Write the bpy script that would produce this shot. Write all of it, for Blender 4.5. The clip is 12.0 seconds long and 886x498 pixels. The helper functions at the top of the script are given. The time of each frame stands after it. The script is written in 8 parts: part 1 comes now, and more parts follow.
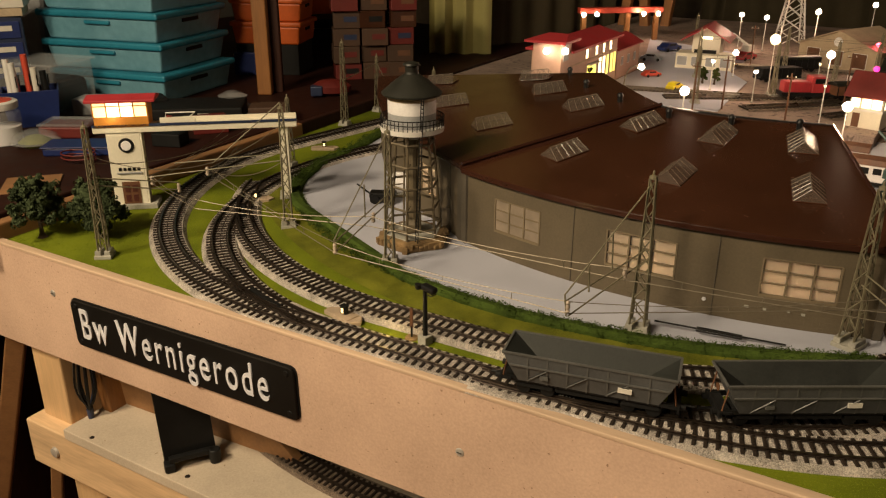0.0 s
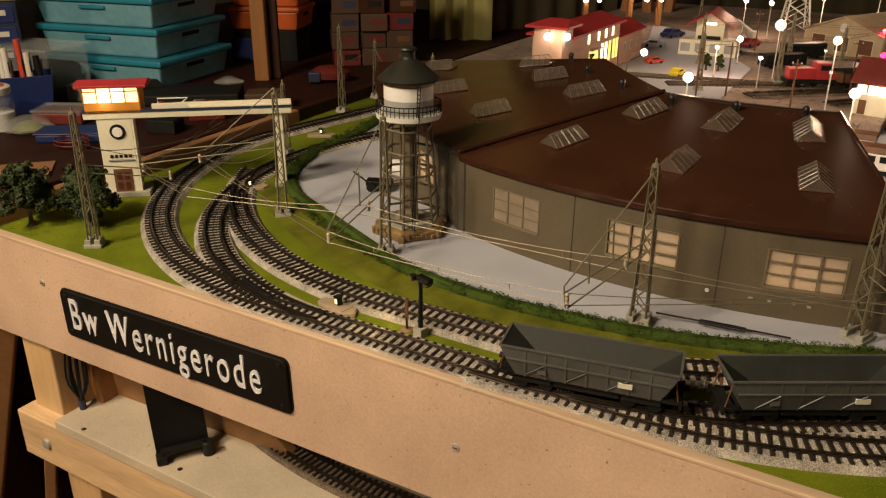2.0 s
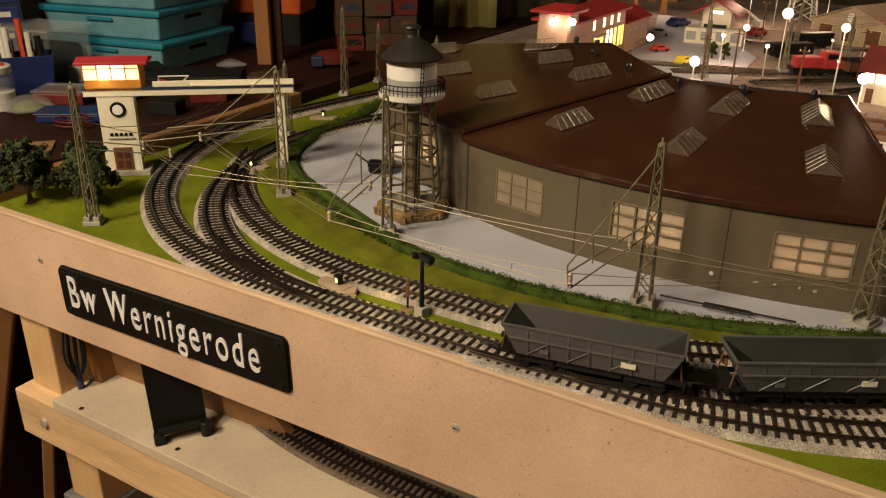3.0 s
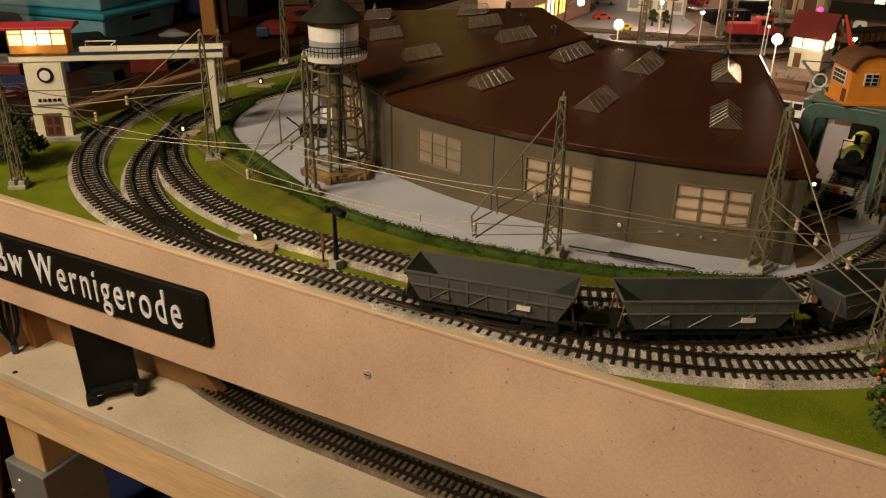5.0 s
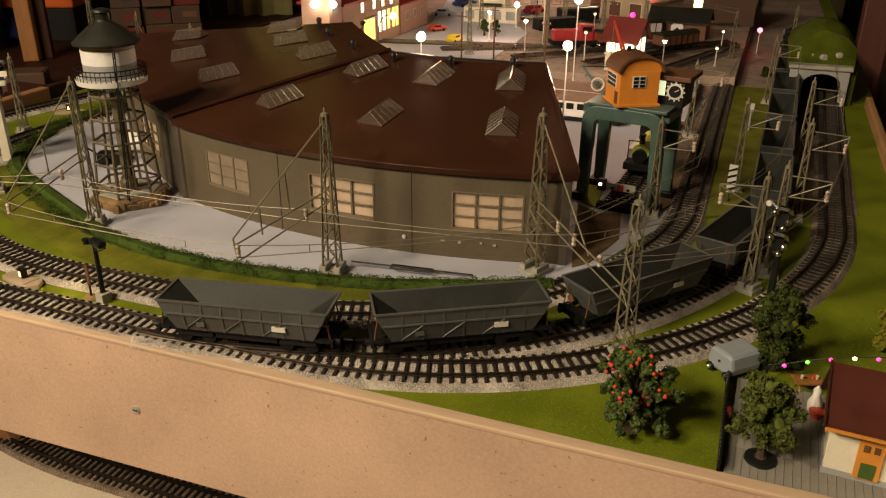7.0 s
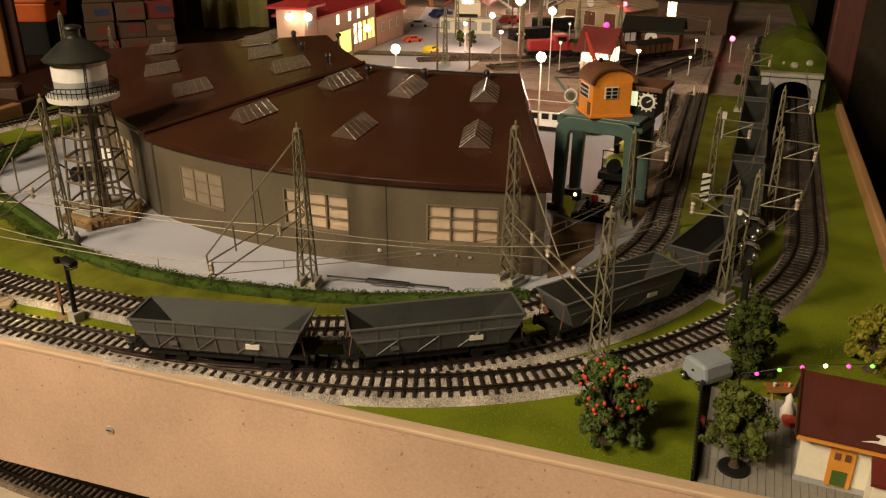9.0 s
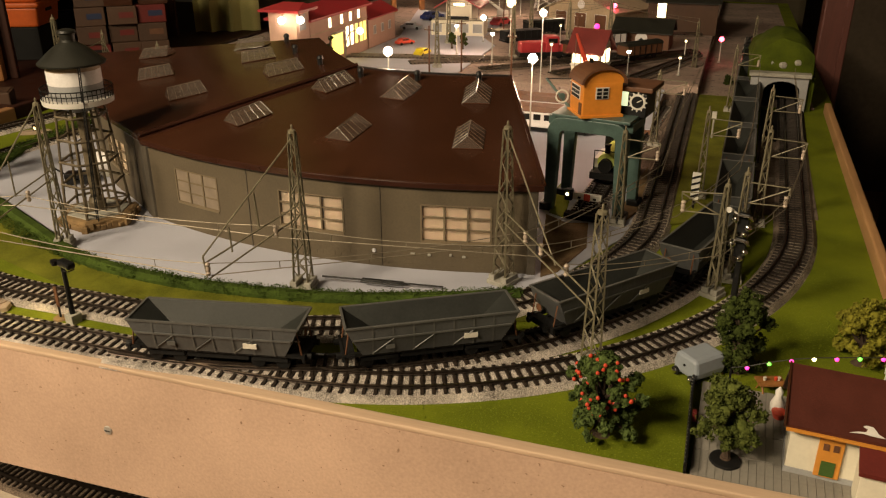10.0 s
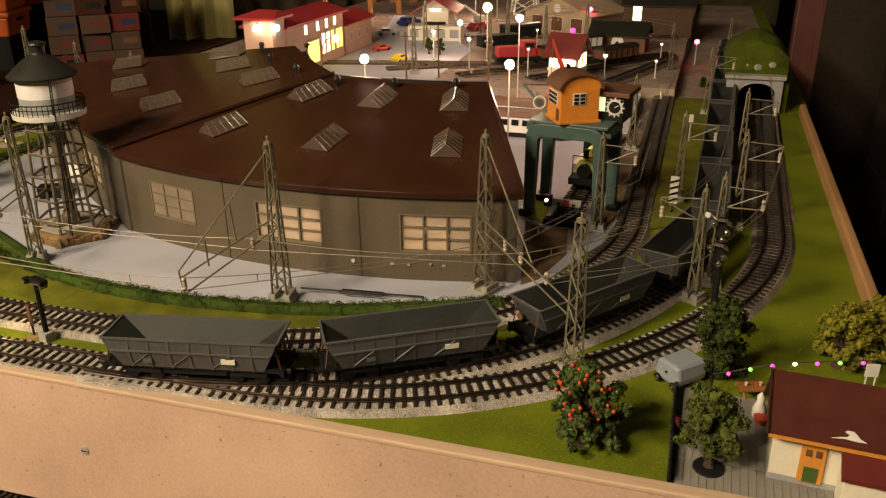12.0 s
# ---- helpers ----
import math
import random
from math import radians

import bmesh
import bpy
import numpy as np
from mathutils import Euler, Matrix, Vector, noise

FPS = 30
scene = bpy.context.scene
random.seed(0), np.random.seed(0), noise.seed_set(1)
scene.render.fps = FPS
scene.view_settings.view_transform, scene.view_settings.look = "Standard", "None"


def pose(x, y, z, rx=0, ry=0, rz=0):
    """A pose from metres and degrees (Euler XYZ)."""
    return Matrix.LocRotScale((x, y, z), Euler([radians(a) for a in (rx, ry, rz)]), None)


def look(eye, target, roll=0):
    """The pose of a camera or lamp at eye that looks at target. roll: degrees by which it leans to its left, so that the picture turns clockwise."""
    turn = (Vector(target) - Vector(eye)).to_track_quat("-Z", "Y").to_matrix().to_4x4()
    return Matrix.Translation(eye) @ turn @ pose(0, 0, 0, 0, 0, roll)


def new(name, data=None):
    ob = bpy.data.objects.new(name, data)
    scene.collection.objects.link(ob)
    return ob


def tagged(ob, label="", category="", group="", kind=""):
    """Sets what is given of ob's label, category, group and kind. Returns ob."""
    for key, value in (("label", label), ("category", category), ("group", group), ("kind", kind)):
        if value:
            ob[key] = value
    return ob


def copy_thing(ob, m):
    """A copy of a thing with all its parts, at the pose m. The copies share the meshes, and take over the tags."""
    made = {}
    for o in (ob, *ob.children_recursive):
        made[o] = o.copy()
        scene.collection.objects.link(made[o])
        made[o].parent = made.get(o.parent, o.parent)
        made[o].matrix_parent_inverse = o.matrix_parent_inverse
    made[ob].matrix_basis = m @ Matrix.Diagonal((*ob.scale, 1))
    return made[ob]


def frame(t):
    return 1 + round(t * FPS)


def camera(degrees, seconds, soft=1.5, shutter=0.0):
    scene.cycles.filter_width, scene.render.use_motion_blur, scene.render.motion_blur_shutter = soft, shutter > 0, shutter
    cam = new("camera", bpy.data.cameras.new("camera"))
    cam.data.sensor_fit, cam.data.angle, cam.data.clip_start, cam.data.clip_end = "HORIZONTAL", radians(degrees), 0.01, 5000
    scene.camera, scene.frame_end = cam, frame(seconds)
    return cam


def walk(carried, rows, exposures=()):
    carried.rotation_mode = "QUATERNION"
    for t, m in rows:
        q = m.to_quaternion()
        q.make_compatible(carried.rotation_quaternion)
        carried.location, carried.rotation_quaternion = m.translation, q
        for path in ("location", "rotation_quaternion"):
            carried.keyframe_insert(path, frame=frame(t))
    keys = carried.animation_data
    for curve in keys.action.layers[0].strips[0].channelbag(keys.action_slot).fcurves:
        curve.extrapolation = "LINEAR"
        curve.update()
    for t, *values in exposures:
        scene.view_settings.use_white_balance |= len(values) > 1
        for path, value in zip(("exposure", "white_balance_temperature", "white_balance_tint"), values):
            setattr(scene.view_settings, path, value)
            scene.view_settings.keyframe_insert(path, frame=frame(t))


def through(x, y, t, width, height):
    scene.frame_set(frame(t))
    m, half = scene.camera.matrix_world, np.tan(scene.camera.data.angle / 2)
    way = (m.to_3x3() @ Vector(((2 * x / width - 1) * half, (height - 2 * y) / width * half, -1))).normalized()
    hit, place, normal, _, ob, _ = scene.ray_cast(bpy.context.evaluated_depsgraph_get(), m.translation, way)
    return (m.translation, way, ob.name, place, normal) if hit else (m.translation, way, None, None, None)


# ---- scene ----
# the camera: a hand-held pan along the front of the table
cam = camera(57.4, 12.0, soft=1.2)


def view(x, y, z, yaw, pitch, roll):
    a, b = radians(yaw), radians(pitch)
    way = Vector((math.sin(a) * math.cos(b), math.cos(a) * math.cos(b), math.sin(b)))
    return look((x, y, z), Vector((x, y, z)) + way, roll)


WALK = [
    (0, 0.6947, -0.4557, 0.3279, -30.27, -22.50, 0.26),
    (0.5, 0.6953, -0.4500, 0.3300, -30.19, -22.56, 0.19),
    (1, 0.6927, -0.4463, 0.3281, -30.45, -22.70, -0.03),
    (1.5, 0.6916, -0.4411, 0.3260, -30.37, -22.91, 0.12),
    (2, 0.6898, -0.4387, 0.3225, -30.38, -23.36, 0.33),
    (2.5, 0.6875, -0.4370, 0.3152, -30.54, -23.63, 0.91),
    (4.5, 0.7130, -0.4360, 0.3031, -30.21, -25.16, 0.85),
    (5, 0.7426, -0.4354, 0.3005, -28.24, -25.44, 1.07),
    (5.5, 0.7820, -0.4231, 0.2991, -25.32, -25.54, 1.10),
    (6, 0.8148, -0.4080, 0.3002, -22.13, -25.08, 0.85),
    (6.5, 0.8302, -0.3941, 0.3027, -21.15, -24.57, 0.47),
    (7, 0.8315, -0.3879, 0.3030, -20.50, -24.50, 0.42),
    (9, 0.8364, -0.3850, 0.3066, -19.11, -23.89, 0.12),
    (9.5, 0.8376, -0.3884, 0.3063, -18.57, -23.77, 0.05),
    (10, 0.8379, -0.3924, 0.3073, -18.56, -23.72, -0.12),
    (10.5, 0.8385, -0.3934, 0.3080, -17.99, -23.62, -0.53),
    (11, 0.8383, -0.3904, 0.3076, -17.58, -23.55, -0.41),
    (11.5, 0.8384, -0.3873, 0.3093, -17.24, -23.47, -0.40),
    (12, 0.8374, -0.3863, 0.3100, -17.11, -23.48, -0.55),
]
walk(cam, [(r[0], view(*r[1:])) for r in WALK], [(0, -0.21), (2.5, -0.21), (4.5, -0.31), (5.0, -0.36), (5.5, -0.37), (6.0, -0.29), (7.0, -0.10), (9.0, -0.03), (12.0, 0.06)])

# world: a closed room at night, no daylight
world = bpy.data.worlds.new("world")
world.use_nodes = True
world.node_tree.nodes["Background"].inputs[0].default_value = (0.003, 0.0024, 0.0018, 1)
scene.world = world


def lamp(name, kind, at, power, colour, size=0.01, aim=None):
    data = bpy.data.lights.new(name, kind)
    data.energy, data.color = power, colour
    if kind == "AREA":
        data.shape, data.size = "DISK", size
    else:
        data.shadow_soft_size = size
    ob = new(name, data)
    ob.matrix_world = look(at, aim) if aim else Matrix.Translation(at)
    return ob


# the ceiling lamp of the room, and the bulbs of the miniature yard
lamp("ceiling_and_fill_light", "AREA", (-0.30, -0.94, 1.17), 42.0, (1.0, 0.79, 0.52), 0.30, (0.50, 0.15, 0))
# second light is an added fill for the layout, with no known source
lamp("ceiling_and_fill_light", "AREA", (0.16, -1.24, 1.17), 32.0, (1.0, 0.79, 0.52), 0.30, (0.52, 0.15, 0))
for at, power in (((0.453, 0.552, 0.142), 0.34), ((0.643, 0.545, 0.142), 0.50), ((0.362, 0.690, 0.142), 0.10), ((0.578, 0.852, 0.150), 0.45),
                  ((0.355, 1.118, 0.086), 0.45), ((0.452, 1.145, 0.130), 0.35), ((0.284, 1.70, 0.110), 0.60), ((0.473, 1.57, 0.140), 0.80), ((0.03, 1.69, 0.095), 0.30)):
    lamp("yard_bulb_light", "POINT", at, power, (1.0, 0.64, 0.41), 0.012)


# ---- materials ----
def material(name, colour, rough=0.6, metal=0.0, vary=0.25, grain=900.0, stain=30.0, bump=0.15, second=None, glow=None, power=0.0, stretch=None,
             coat=0.0, random_value=0.0, depth=0.0004, cells=0.0, specks=None, spec=0.5):
    m = bpy.data.materials.new(name)
    m.use_nodes = True
    n, l = m.node_tree.nodes, m.node_tree.links
    b = n["Principled BSDF"]
    co = n.new("ShaderNodeTexCoord")
    src = co.outputs["Object"]
    if stretch:
        mp = n.new("ShaderNodeMapping")
        mp.inputs["Scale"].default_value = stretch
        l.new(src, mp.inputs["Vector"])
        src = mp.outputs["Vector"]
    fine, big = n.new("ShaderNodeTexNoise"), n.new("ShaderNodeTexNoise")
    for tex, s, d in ((fine, grain, 3.0), (big, stain, 4.0)):
        tex.inputs["Scale"].default_value, tex.inputs["Detail"].default_value = s, d
        l.new(src, tex.inputs["Vector"])
    fine_value = fine.outputs["Fac"]
    if cells:
        grit = n.new("ShaderNodeTexVoronoi")
        grit.inputs["Scale"].default_value = cells
        l.new(src, grit.inputs["Vector"])
        fine_value = grit.outputs["Color"]
    mix = n.new("ShaderNodeMix")
    mix.data_type = "RGBA"
    dark = tuple(c * (1 - vary) for c in colour)
    light = tuple(min(1, c * (1 + vary)) for c in (second or colour))
    mix.inputs["A"].default_value, mix.inputs["B"].default_value = (*dark, 1), (*light, 1)
    blend = n.new("ShaderNodeMath")
    blend.operation = "MULTIPLY_ADD"
    l.new(fine_value, blend.inputs[0])
    blend.inputs[1].default_value = 0.9
    half = n.new("ShaderNodeMath")
    half.operation = "MULTIPLY_ADD"
    l.new(big.outputs["Fac"], half.inputs[0])
    half.inputs[1].default_value, half.inputs[2].default_value = 1.5, -0.7
    l.new(half.outputs[0], blend.inputs[2])
    top = blend.outputs[0]
    if random_value:
        info, add = n.new("ShaderNodeObjectInfo"), n.new("ShaderNodeMath")
        add.operation = "MULTIPLY_ADD"
        l.new(info.outputs["Random"], add.inputs[0])
        add.inputs[1].default_value = random_value
        l.new(top, add.inputs[2])
        top = add.outputs[0]
    l.new(top, mix.inputs["Factor"])
    shade = mix.outputs["Result"]
    if specks:
        size, level, tint = specks
        fleck, cut, over = n.new("ShaderNodeTexNoise"), n.new("ShaderNodeMapRange"), n.new("ShaderNodeMix")
        fleck.inputs["Scale"].default_value, fleck.inputs["Detail"].default_value = size, 1.0
        l.new(src, fleck.inputs["Vector"])
        cut.inputs["From Min"].default_value, cut.inputs["From Max"].default_value = level, level + 0.05
        l.new(fleck.outputs["Fac"], cut.inputs["Value"])
        over.data_type = "RGBA"
        over.inputs["B"].default_value = (*tint, 1)
        l.new(cut.outputs["Result"], over.inputs["Factor"])
        l.new(shade, over.inputs["A"])
        shade = over.outputs["Result"]
    l.new(shade, b.inputs["Base Color"])
    rr = n.new("ShaderNodeMapRange")
    rr.inputs["To Min"].default_value, rr.inputs["To Max"].default_value = max(0.02, rough - 0.1), min(1, rough + 0.1)
    l.new(big.outputs["Fac"], rr.inputs["Value"])
    l.new(rr.outputs["Result"], b.inputs["Roughness"])
    b.inputs["Metallic"].default_value = metal
    b.inputs["Coat Weight"].default_value, b.inputs["Specular IOR Level"].default_value = coat, spec
    if bump:
        bp = n.new("ShaderNodeBump")
        bp.inputs["Strength"].default_value, bp.inputs["Distance"].default_value = bump, depth
        l.new(grit.outputs["Distance"] if cells else fine.outputs["Fac"], bp.inputs["Height"])
        bp.invert = bool(cells)
        l.new(bp.outputs["Normal"], b.inputs["Normal"])
    if glow:
        b.inputs["Emission Color"].default_value, b.inputs["Emission Strength"].default_value = (*glow, 1), power
    return m


def glass(name, tint=(1, 1, 1), rough=0.05, alpha=0.35):
    m = bpy.data.materials.new(name)
    m.use_nodes = True
    b = m.node_tree.nodes["Principled BSDF"]
    b.inputs["Base Color"].default_value = (*tint, 1)
    b.inputs["Roughness"].default_value, b.inputs["Alpha"].default_value = rough, alpha
    return m


CHIP = material("chipboard", (0.46, 0.312, 0.228), 0.75, vary=0.15, grain=450, stain=9, bump=0.25, second=(0.53, 0.368, 0.272), specks=(330, 0.735, (0.27, 0.17, 0.11)))
CHIP_PALE = material("pale_chipboard", (0.46, 0.385, 0.30), 0.8, vary=0.2, grain=500, stain=12, bump=0.2, specks=(160, 0.745, (0.22, 0.16, 0.10)))
PINE = material("pine", (0.54, 0.37, 0.22), 0.55, vary=0.22, grain=60, stain=8, bump=0.12, stretch=(0.6, 6, 6), second=(0.62, 0.43, 0.25))
PINE_Y = material("pine_along", (0.36, 0.20, 0.085), 0.6, vary=0.2, grain=60, stain=8, bump=0.12, stretch=(6, 0.6, 6))
ORANGE_WOOD = material("orange_brown_wood", (0.25, 0.105, 0.028), 0.55, vary=0.25, grain=60, stain=8, bump=0.12, stretch=(6, 6, 0.6))
EDGING = material("pale_edging", (0.50, 0.36, 0.25), 0.6, vary=0.2, grain=60, stain=8, bump=0.12, stretch=(0.6, 6, 6))
PINE_DARK = material("dark_pine_along", (0.25, 0.125, 0.05), 0.6, vary=0.25, grain=60, stain=8, bump=0.12, stretch=(6, 0.6, 6))
PINE_Z = material("pine_upright", (0.58, 0.38, 0.20), 0.55, vary=0.2, grain=60, stain=8, bump=0.12, stretch=(6, 6, 0.6))
GRASS = material("grass_flock", (0.092, 0.124, 0.006), 0.95, vary=0.3, grain=1100, stain=18, bump=0.55, second=(0.142, 0.168, 0.008), depth=0.001, specks=(650, 0.62, (0.17, 0.20, 0.016)), spec=0.12)
GRASS_BLADE = material("grass_fibres", (0.10, 0.135, 0.006), 0.9, vary=0.4, grain=300, stain=40, bump=0, second=(0.16, 0.20, 0.014), spec=0.12)
# grass flock in a darker green; the hill's weaker light is in this colour
HILL = material("shaded_hill_flock", (0.030, 0.049, 0.003), 0.95, vary=0.5, grain=900, stain=26, bump=0.6, second=(0.062, 0.080, 0.006), depth=0.001, spec=0.12)
SAND = material("sandy_cover", (0.34, 0.26, 0.185), 0.9, vary=0.3, grain=700, stain=60, bump=0.3)
EARTH = material("brown_earth", (0.115, 0.068, 0.032), 0.95, vary=0.45, grain=700, stain=40, bump=0.6, second=(0.17, 0.115, 0.06), spec=0.15)
MOSS = material("moss_flock", (0.072, 0.086, 0.007), 0.95, vary=0.4, grain=900, stain=30, bump=0.5, second=(0.128, 0.130, 0.013), depth=0.001, spec=0.12)
HEDGE = material("hedge_foam", (0.027, 0.050, 0.008), 0.95, vary=0.5, grain=600, stain=60, bump=0.5, second=(0.050, 0.078, 0.013), spec=0.12)
BALLAST = material("ballast", (0.33, 0.29, 0.255), 0.9, vary=0.5, grain=900, stain=50, bump=1.0, second=(0.53, 0.475, 0.425), depth=0.0012, cells=1600)
BALLAST_MID = material("dusty_ballast", (0.19, 0.155, 0.12), 0.9, vary=0.5, grain=900, stain=50, bump=1.0, second=(0.30, 0.25, 0.20), depth=0.0012, cells=1400)
BALLAST_DARK = material("sooty_shade_ballast", (0.118, 0.080, 0.053), 0.9, vary=0.5, grain=900, stain=40, bump=1.0, second=(0.16, 0.12, 0.09), depth=0.001, cells=1050)
SLEEPER = material("sleeper_plastic", (0.020, 0.014, 0.010), 0.6, spec=0.3, vary=0.4, grain=700, stain=80, bump=0.2, random_value=0.3)
RAIL = material("rail_steel", (0.045, 0.034, 0.027), 0.34, metal=0.7, vary=0.4, grain=400, stain=60, bump=0.1)
RAIL_TOP = material("polished_rail_head", (0.24, 0.205, 0.17), 0.3, metal=1.0, vary=0.25, grain=300, stain=70, bump=0)
PAVE = material("grey_pavement", (0.40, 0.41, 0.485), 0.85, vary=0.09, grain=700, stain=14, bump=0.2)
YARD = material("yard_sand", (0.27, 0.20, 0.165), 0.9, vary=0.5, grain=400, stain=14, bump=0.4, specks=(90, 0.64, (0.13, 0.095, 0.08)))
WALL = material("plaster_wall_model", (0.092, 0.071, 0.043), 0.75, vary=0.22, grain=500, stain=22, bump=0.25)
WALL_DARK = material("dark_pilaster", (0.07, 0.058, 0.042), 0.75, vary=0.25, grain=500, stain=30, bump=0.2)
ROOF = material("brown_roof_plastic", (0.045, 0.0165, 0.0080), 0.23, vary=0.3, grain=600, stain=14, bump=0.12, specks=(420, 0.73, (0.10, 0.06, 0.04)))
ROOF_EDGE = material("roof_edge_plastic", (0.036, 0.013, 0.008), 0.22, vary=0.2, grain=400, stain=30, bump=0.05)


def paper_pane(name, colour, through):
    """Thin paper that lets a bulb behind it glow through."""
    m = material(name, colour, 0.6, vary=0.12, grain=100, stain=40, bump=0)
    n, l = m.node_tree.nodes, m.node_tree.links
    back, mix = n.new("ShaderNodeBsdfTranslucent"), n.new("ShaderNodeMixShader")
    back.inputs["Color"].default_value = (*colour, 1)
    mix.inputs["Fac"].default_value = through
    l.new(n["Principled BSDF"].outputs["BSDF"], mix.inputs[1])
    l.new(back.outputs["BSDF"], mix.inputs[2])
    l.new(mix.outputs["Shader"], n["Material Output"].inputs["Surface"])
    return m


PANE_LIT = paper_pane("lit_paper_pane", (0.70, 0.60, 0.48), 0.65)
PANE_DIM = material("dim_pane", (0.205, 0.165, 0.125), 0.4, vary=0.25, grain=100, stain=60, bump=0)
WINDOW_BAR = material("window_bar", (0.15, 0.115, 0.07), 0.6, vary=0.2, bump=0.1)
SKY_PANE = glass("skylight_plastic", (0.45, 0.42, 0.36), 0.05, 0.10)
SKY_BAR = material("skylight_bar", (0.13, 0.11, 0.085), 0.25, vary=0.2, bump=0.05)
MAST = material("mast_paint", (0.175, 0.155, 0.10), 0.5, metal=0.2, vary=0.3, grain=500, stain=90, bump=0.1)
CONCRETE = material("mast_foot", (0.30, 0.29, 0.25), 0.85, vary=0.25, grain=600, stain=80, bump=0.4)
WIRE = material("wire_metal", (0.20, 0.17, 0.125), 0.5, metal=0.5, vary=0.2, grain=300, stain=50, bump=0)
INSUL = material("insulator_brown", (0.42, 0.34, 0.27), 0.4, vary=0.3, grain=300, stain=100, bump=0.1)
INSUL_W = material("insulator_white", (0.62, 0.60, 0.55), 0.4, vary=0.15, bump=0.05)
BLACK = material("black_plastic", (0.008, 0.008, 0.008), 0.45, spec=0.25, vary=0.3, bump=0.1)
SIGN_BLACK = material("sign_enamel", (0.005, 0.0045, 0.004), 0.55, spec=0.22, vary=0.35, grain=300, stain=15, bump=0.08)
SIGN_WHITE = material("sign_letter", (0.60, 0.60, 0.64), 0.5, vary=0.12, grain=300, stain=40, bump=0.1)
SCREW = material("zinc_screw", (0.50, 0.47, 0.43), 0.4, metal=0.45, vary=0.2, bump=0.1)
CREAM = material("cream_wall", (0.66, 0.62, 0.50), 0.55, vary=0.10, grain=400, stain=40, bump=0.1)
RED = material("red_roof", (0.36, 0.028, 0.034), 0.45, vary=0.15, grain=500, stain=60, bump=0.2)
DARK_RED = material("dark_red_roof", (0.062, 0.0125, 0.0065), 0.55, vary=0.3, grain=900, stain=60, bump=0.3)
OCHRE = material("ochre_paint", (0.55, 0.23, 0.035), 0.5, vary=0.12, grain=300, stain=60, bump=0.1)
ORANGE = material("orange_paint", (0.66, 0.24, 0.03), 0.45, vary=0.12, grain=300, stain=60, bump=0.1)
CHROME = material("chrome_cap", (0.8, 0.78, 0.74), 0.12, metal=1.0, vary=0.05, bump=0)
BLUE_DARK = material("dark_blue_stripe", (0.02, 0.03, 0.07), 0.4, vary=0.2, bump=0)
BROWN = material("brown_wood_model", (0.12, 0.05, 0.022), 0.6, vary=0.35, grain=500, stain=60, bump=0.2)
ROCK = material("tower_base_earth", (0.19, 0.12, 0.052), 0.9, vary=0.4, grain=500, stain=80, bump=0.8)
IRON = material("tower_iron", (0.115, 0.090, 0.055), 0.55, metal=0.2, vary=0.35, grain=500, stain=80, bump=0.15)
TANK_W = material("tank_white", (0.70, 0.68, 0.68), 0.5, vary=0.12, grain=400, stain=50, bump=0.1)
TANK_G = material("tank_grey", (0.29, 0.295, 0.30), 0.5, vary=0.15, grain=400, stain=50, bump=0.1)
TOWER_ROOF = material("tower_roof_tar", (0.018, 0.018, 0.014), 0.5, spec=0.3, vary=0.3, grain=500, stain=70, bump=0.2)
GREEN_STEEL = material("green_steel", (0.055, 0.095, 0.085), 0.45, metal=0.1, vary=0.25, grain=400, stain=60, bump=0.15)
BARK = material("bark", (0.05, 0.03, 0.018), 0.9, vary=0.4, grain=500, stain=80, bump=0.6)
LEAF_DARK = material("dark_foliage", (0.021, 0.032, 0.006), 0.9, vary=0.5, grain=300, stain=90, bump=0, second=(0.040, 0.054, 0.011), spec=0.12)
LEAF_SLATE = material("slate_green_foliage", (0.024, 0.036, 0.015), 0.85, vary=0.5, grain=300, stain=90, bump=0, second=(0.050, 0.066, 0.030), spec=0.12)
LEAF_OLIVE = material("olive_foliage", (0.042, 0.065, 0.012), 0.85, vary=0.5, grain=300, stain=90, bump=0, second=(0.085, 0.10, 0.022), spec=0.12)
LEAF_YELLOW = material("yellow_foliage", (0.13, 0.14, 0.014), 0.85, vary=0.4, grain=300, stain=90, bump=0, second=(0.22, 0.20, 0.024), spec=0.12)
LEAF_BUSH = material("bush_foliage", (0.036, 0.062, 0.014), 0.85, vary=0.5, grain=300, stain=90, bump=0, second=(0.078, 0.110, 0.030), spec=0.12)
BERRY = material("red_berry", (0.55, 0.06, 0.025), 0.5, vary=0.2, bump=0.05)
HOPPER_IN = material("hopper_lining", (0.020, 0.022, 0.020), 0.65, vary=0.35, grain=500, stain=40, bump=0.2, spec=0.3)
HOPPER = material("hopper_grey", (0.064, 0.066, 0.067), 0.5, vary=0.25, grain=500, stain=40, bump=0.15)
HOPPER_RIB = material("hopper_rib", (0.085, 0.085, 0.081), 0.5, vary=0.25, grain=500, stain=50, bump=0.1)
COAL = material("soot_black", (0.008, 0.008, 0.008), 0.7, spec=0.2, vary=0.5, grain=600, stain=60, bump=0.5)
LOCO = material("loco_green_black", (0.014, 0.021, 0.013), 0.32, vary=0.3, grain=500, stain=40, bump=0.1)
BUFFER_RED = material("buffer_red", (0.50, 0.06, 0.03), 0.5, vary=0.2, bump=0.1)
ROD = material("rod_metal", (0.42, 0.30, 0.27), 0.35, metal=0.8, vary=0.2, bump=0)
LABEL = material("pale_plate", (0.6, 0.57, 0.5), 0.5, vary=0.1, bump=0)
GREY_SLAB = material("grey_paving", (0.19, 0.178, 0.155), 0.8, vary=0.2, grain=500, stain=40, bump=0.25, random_value=0.25)
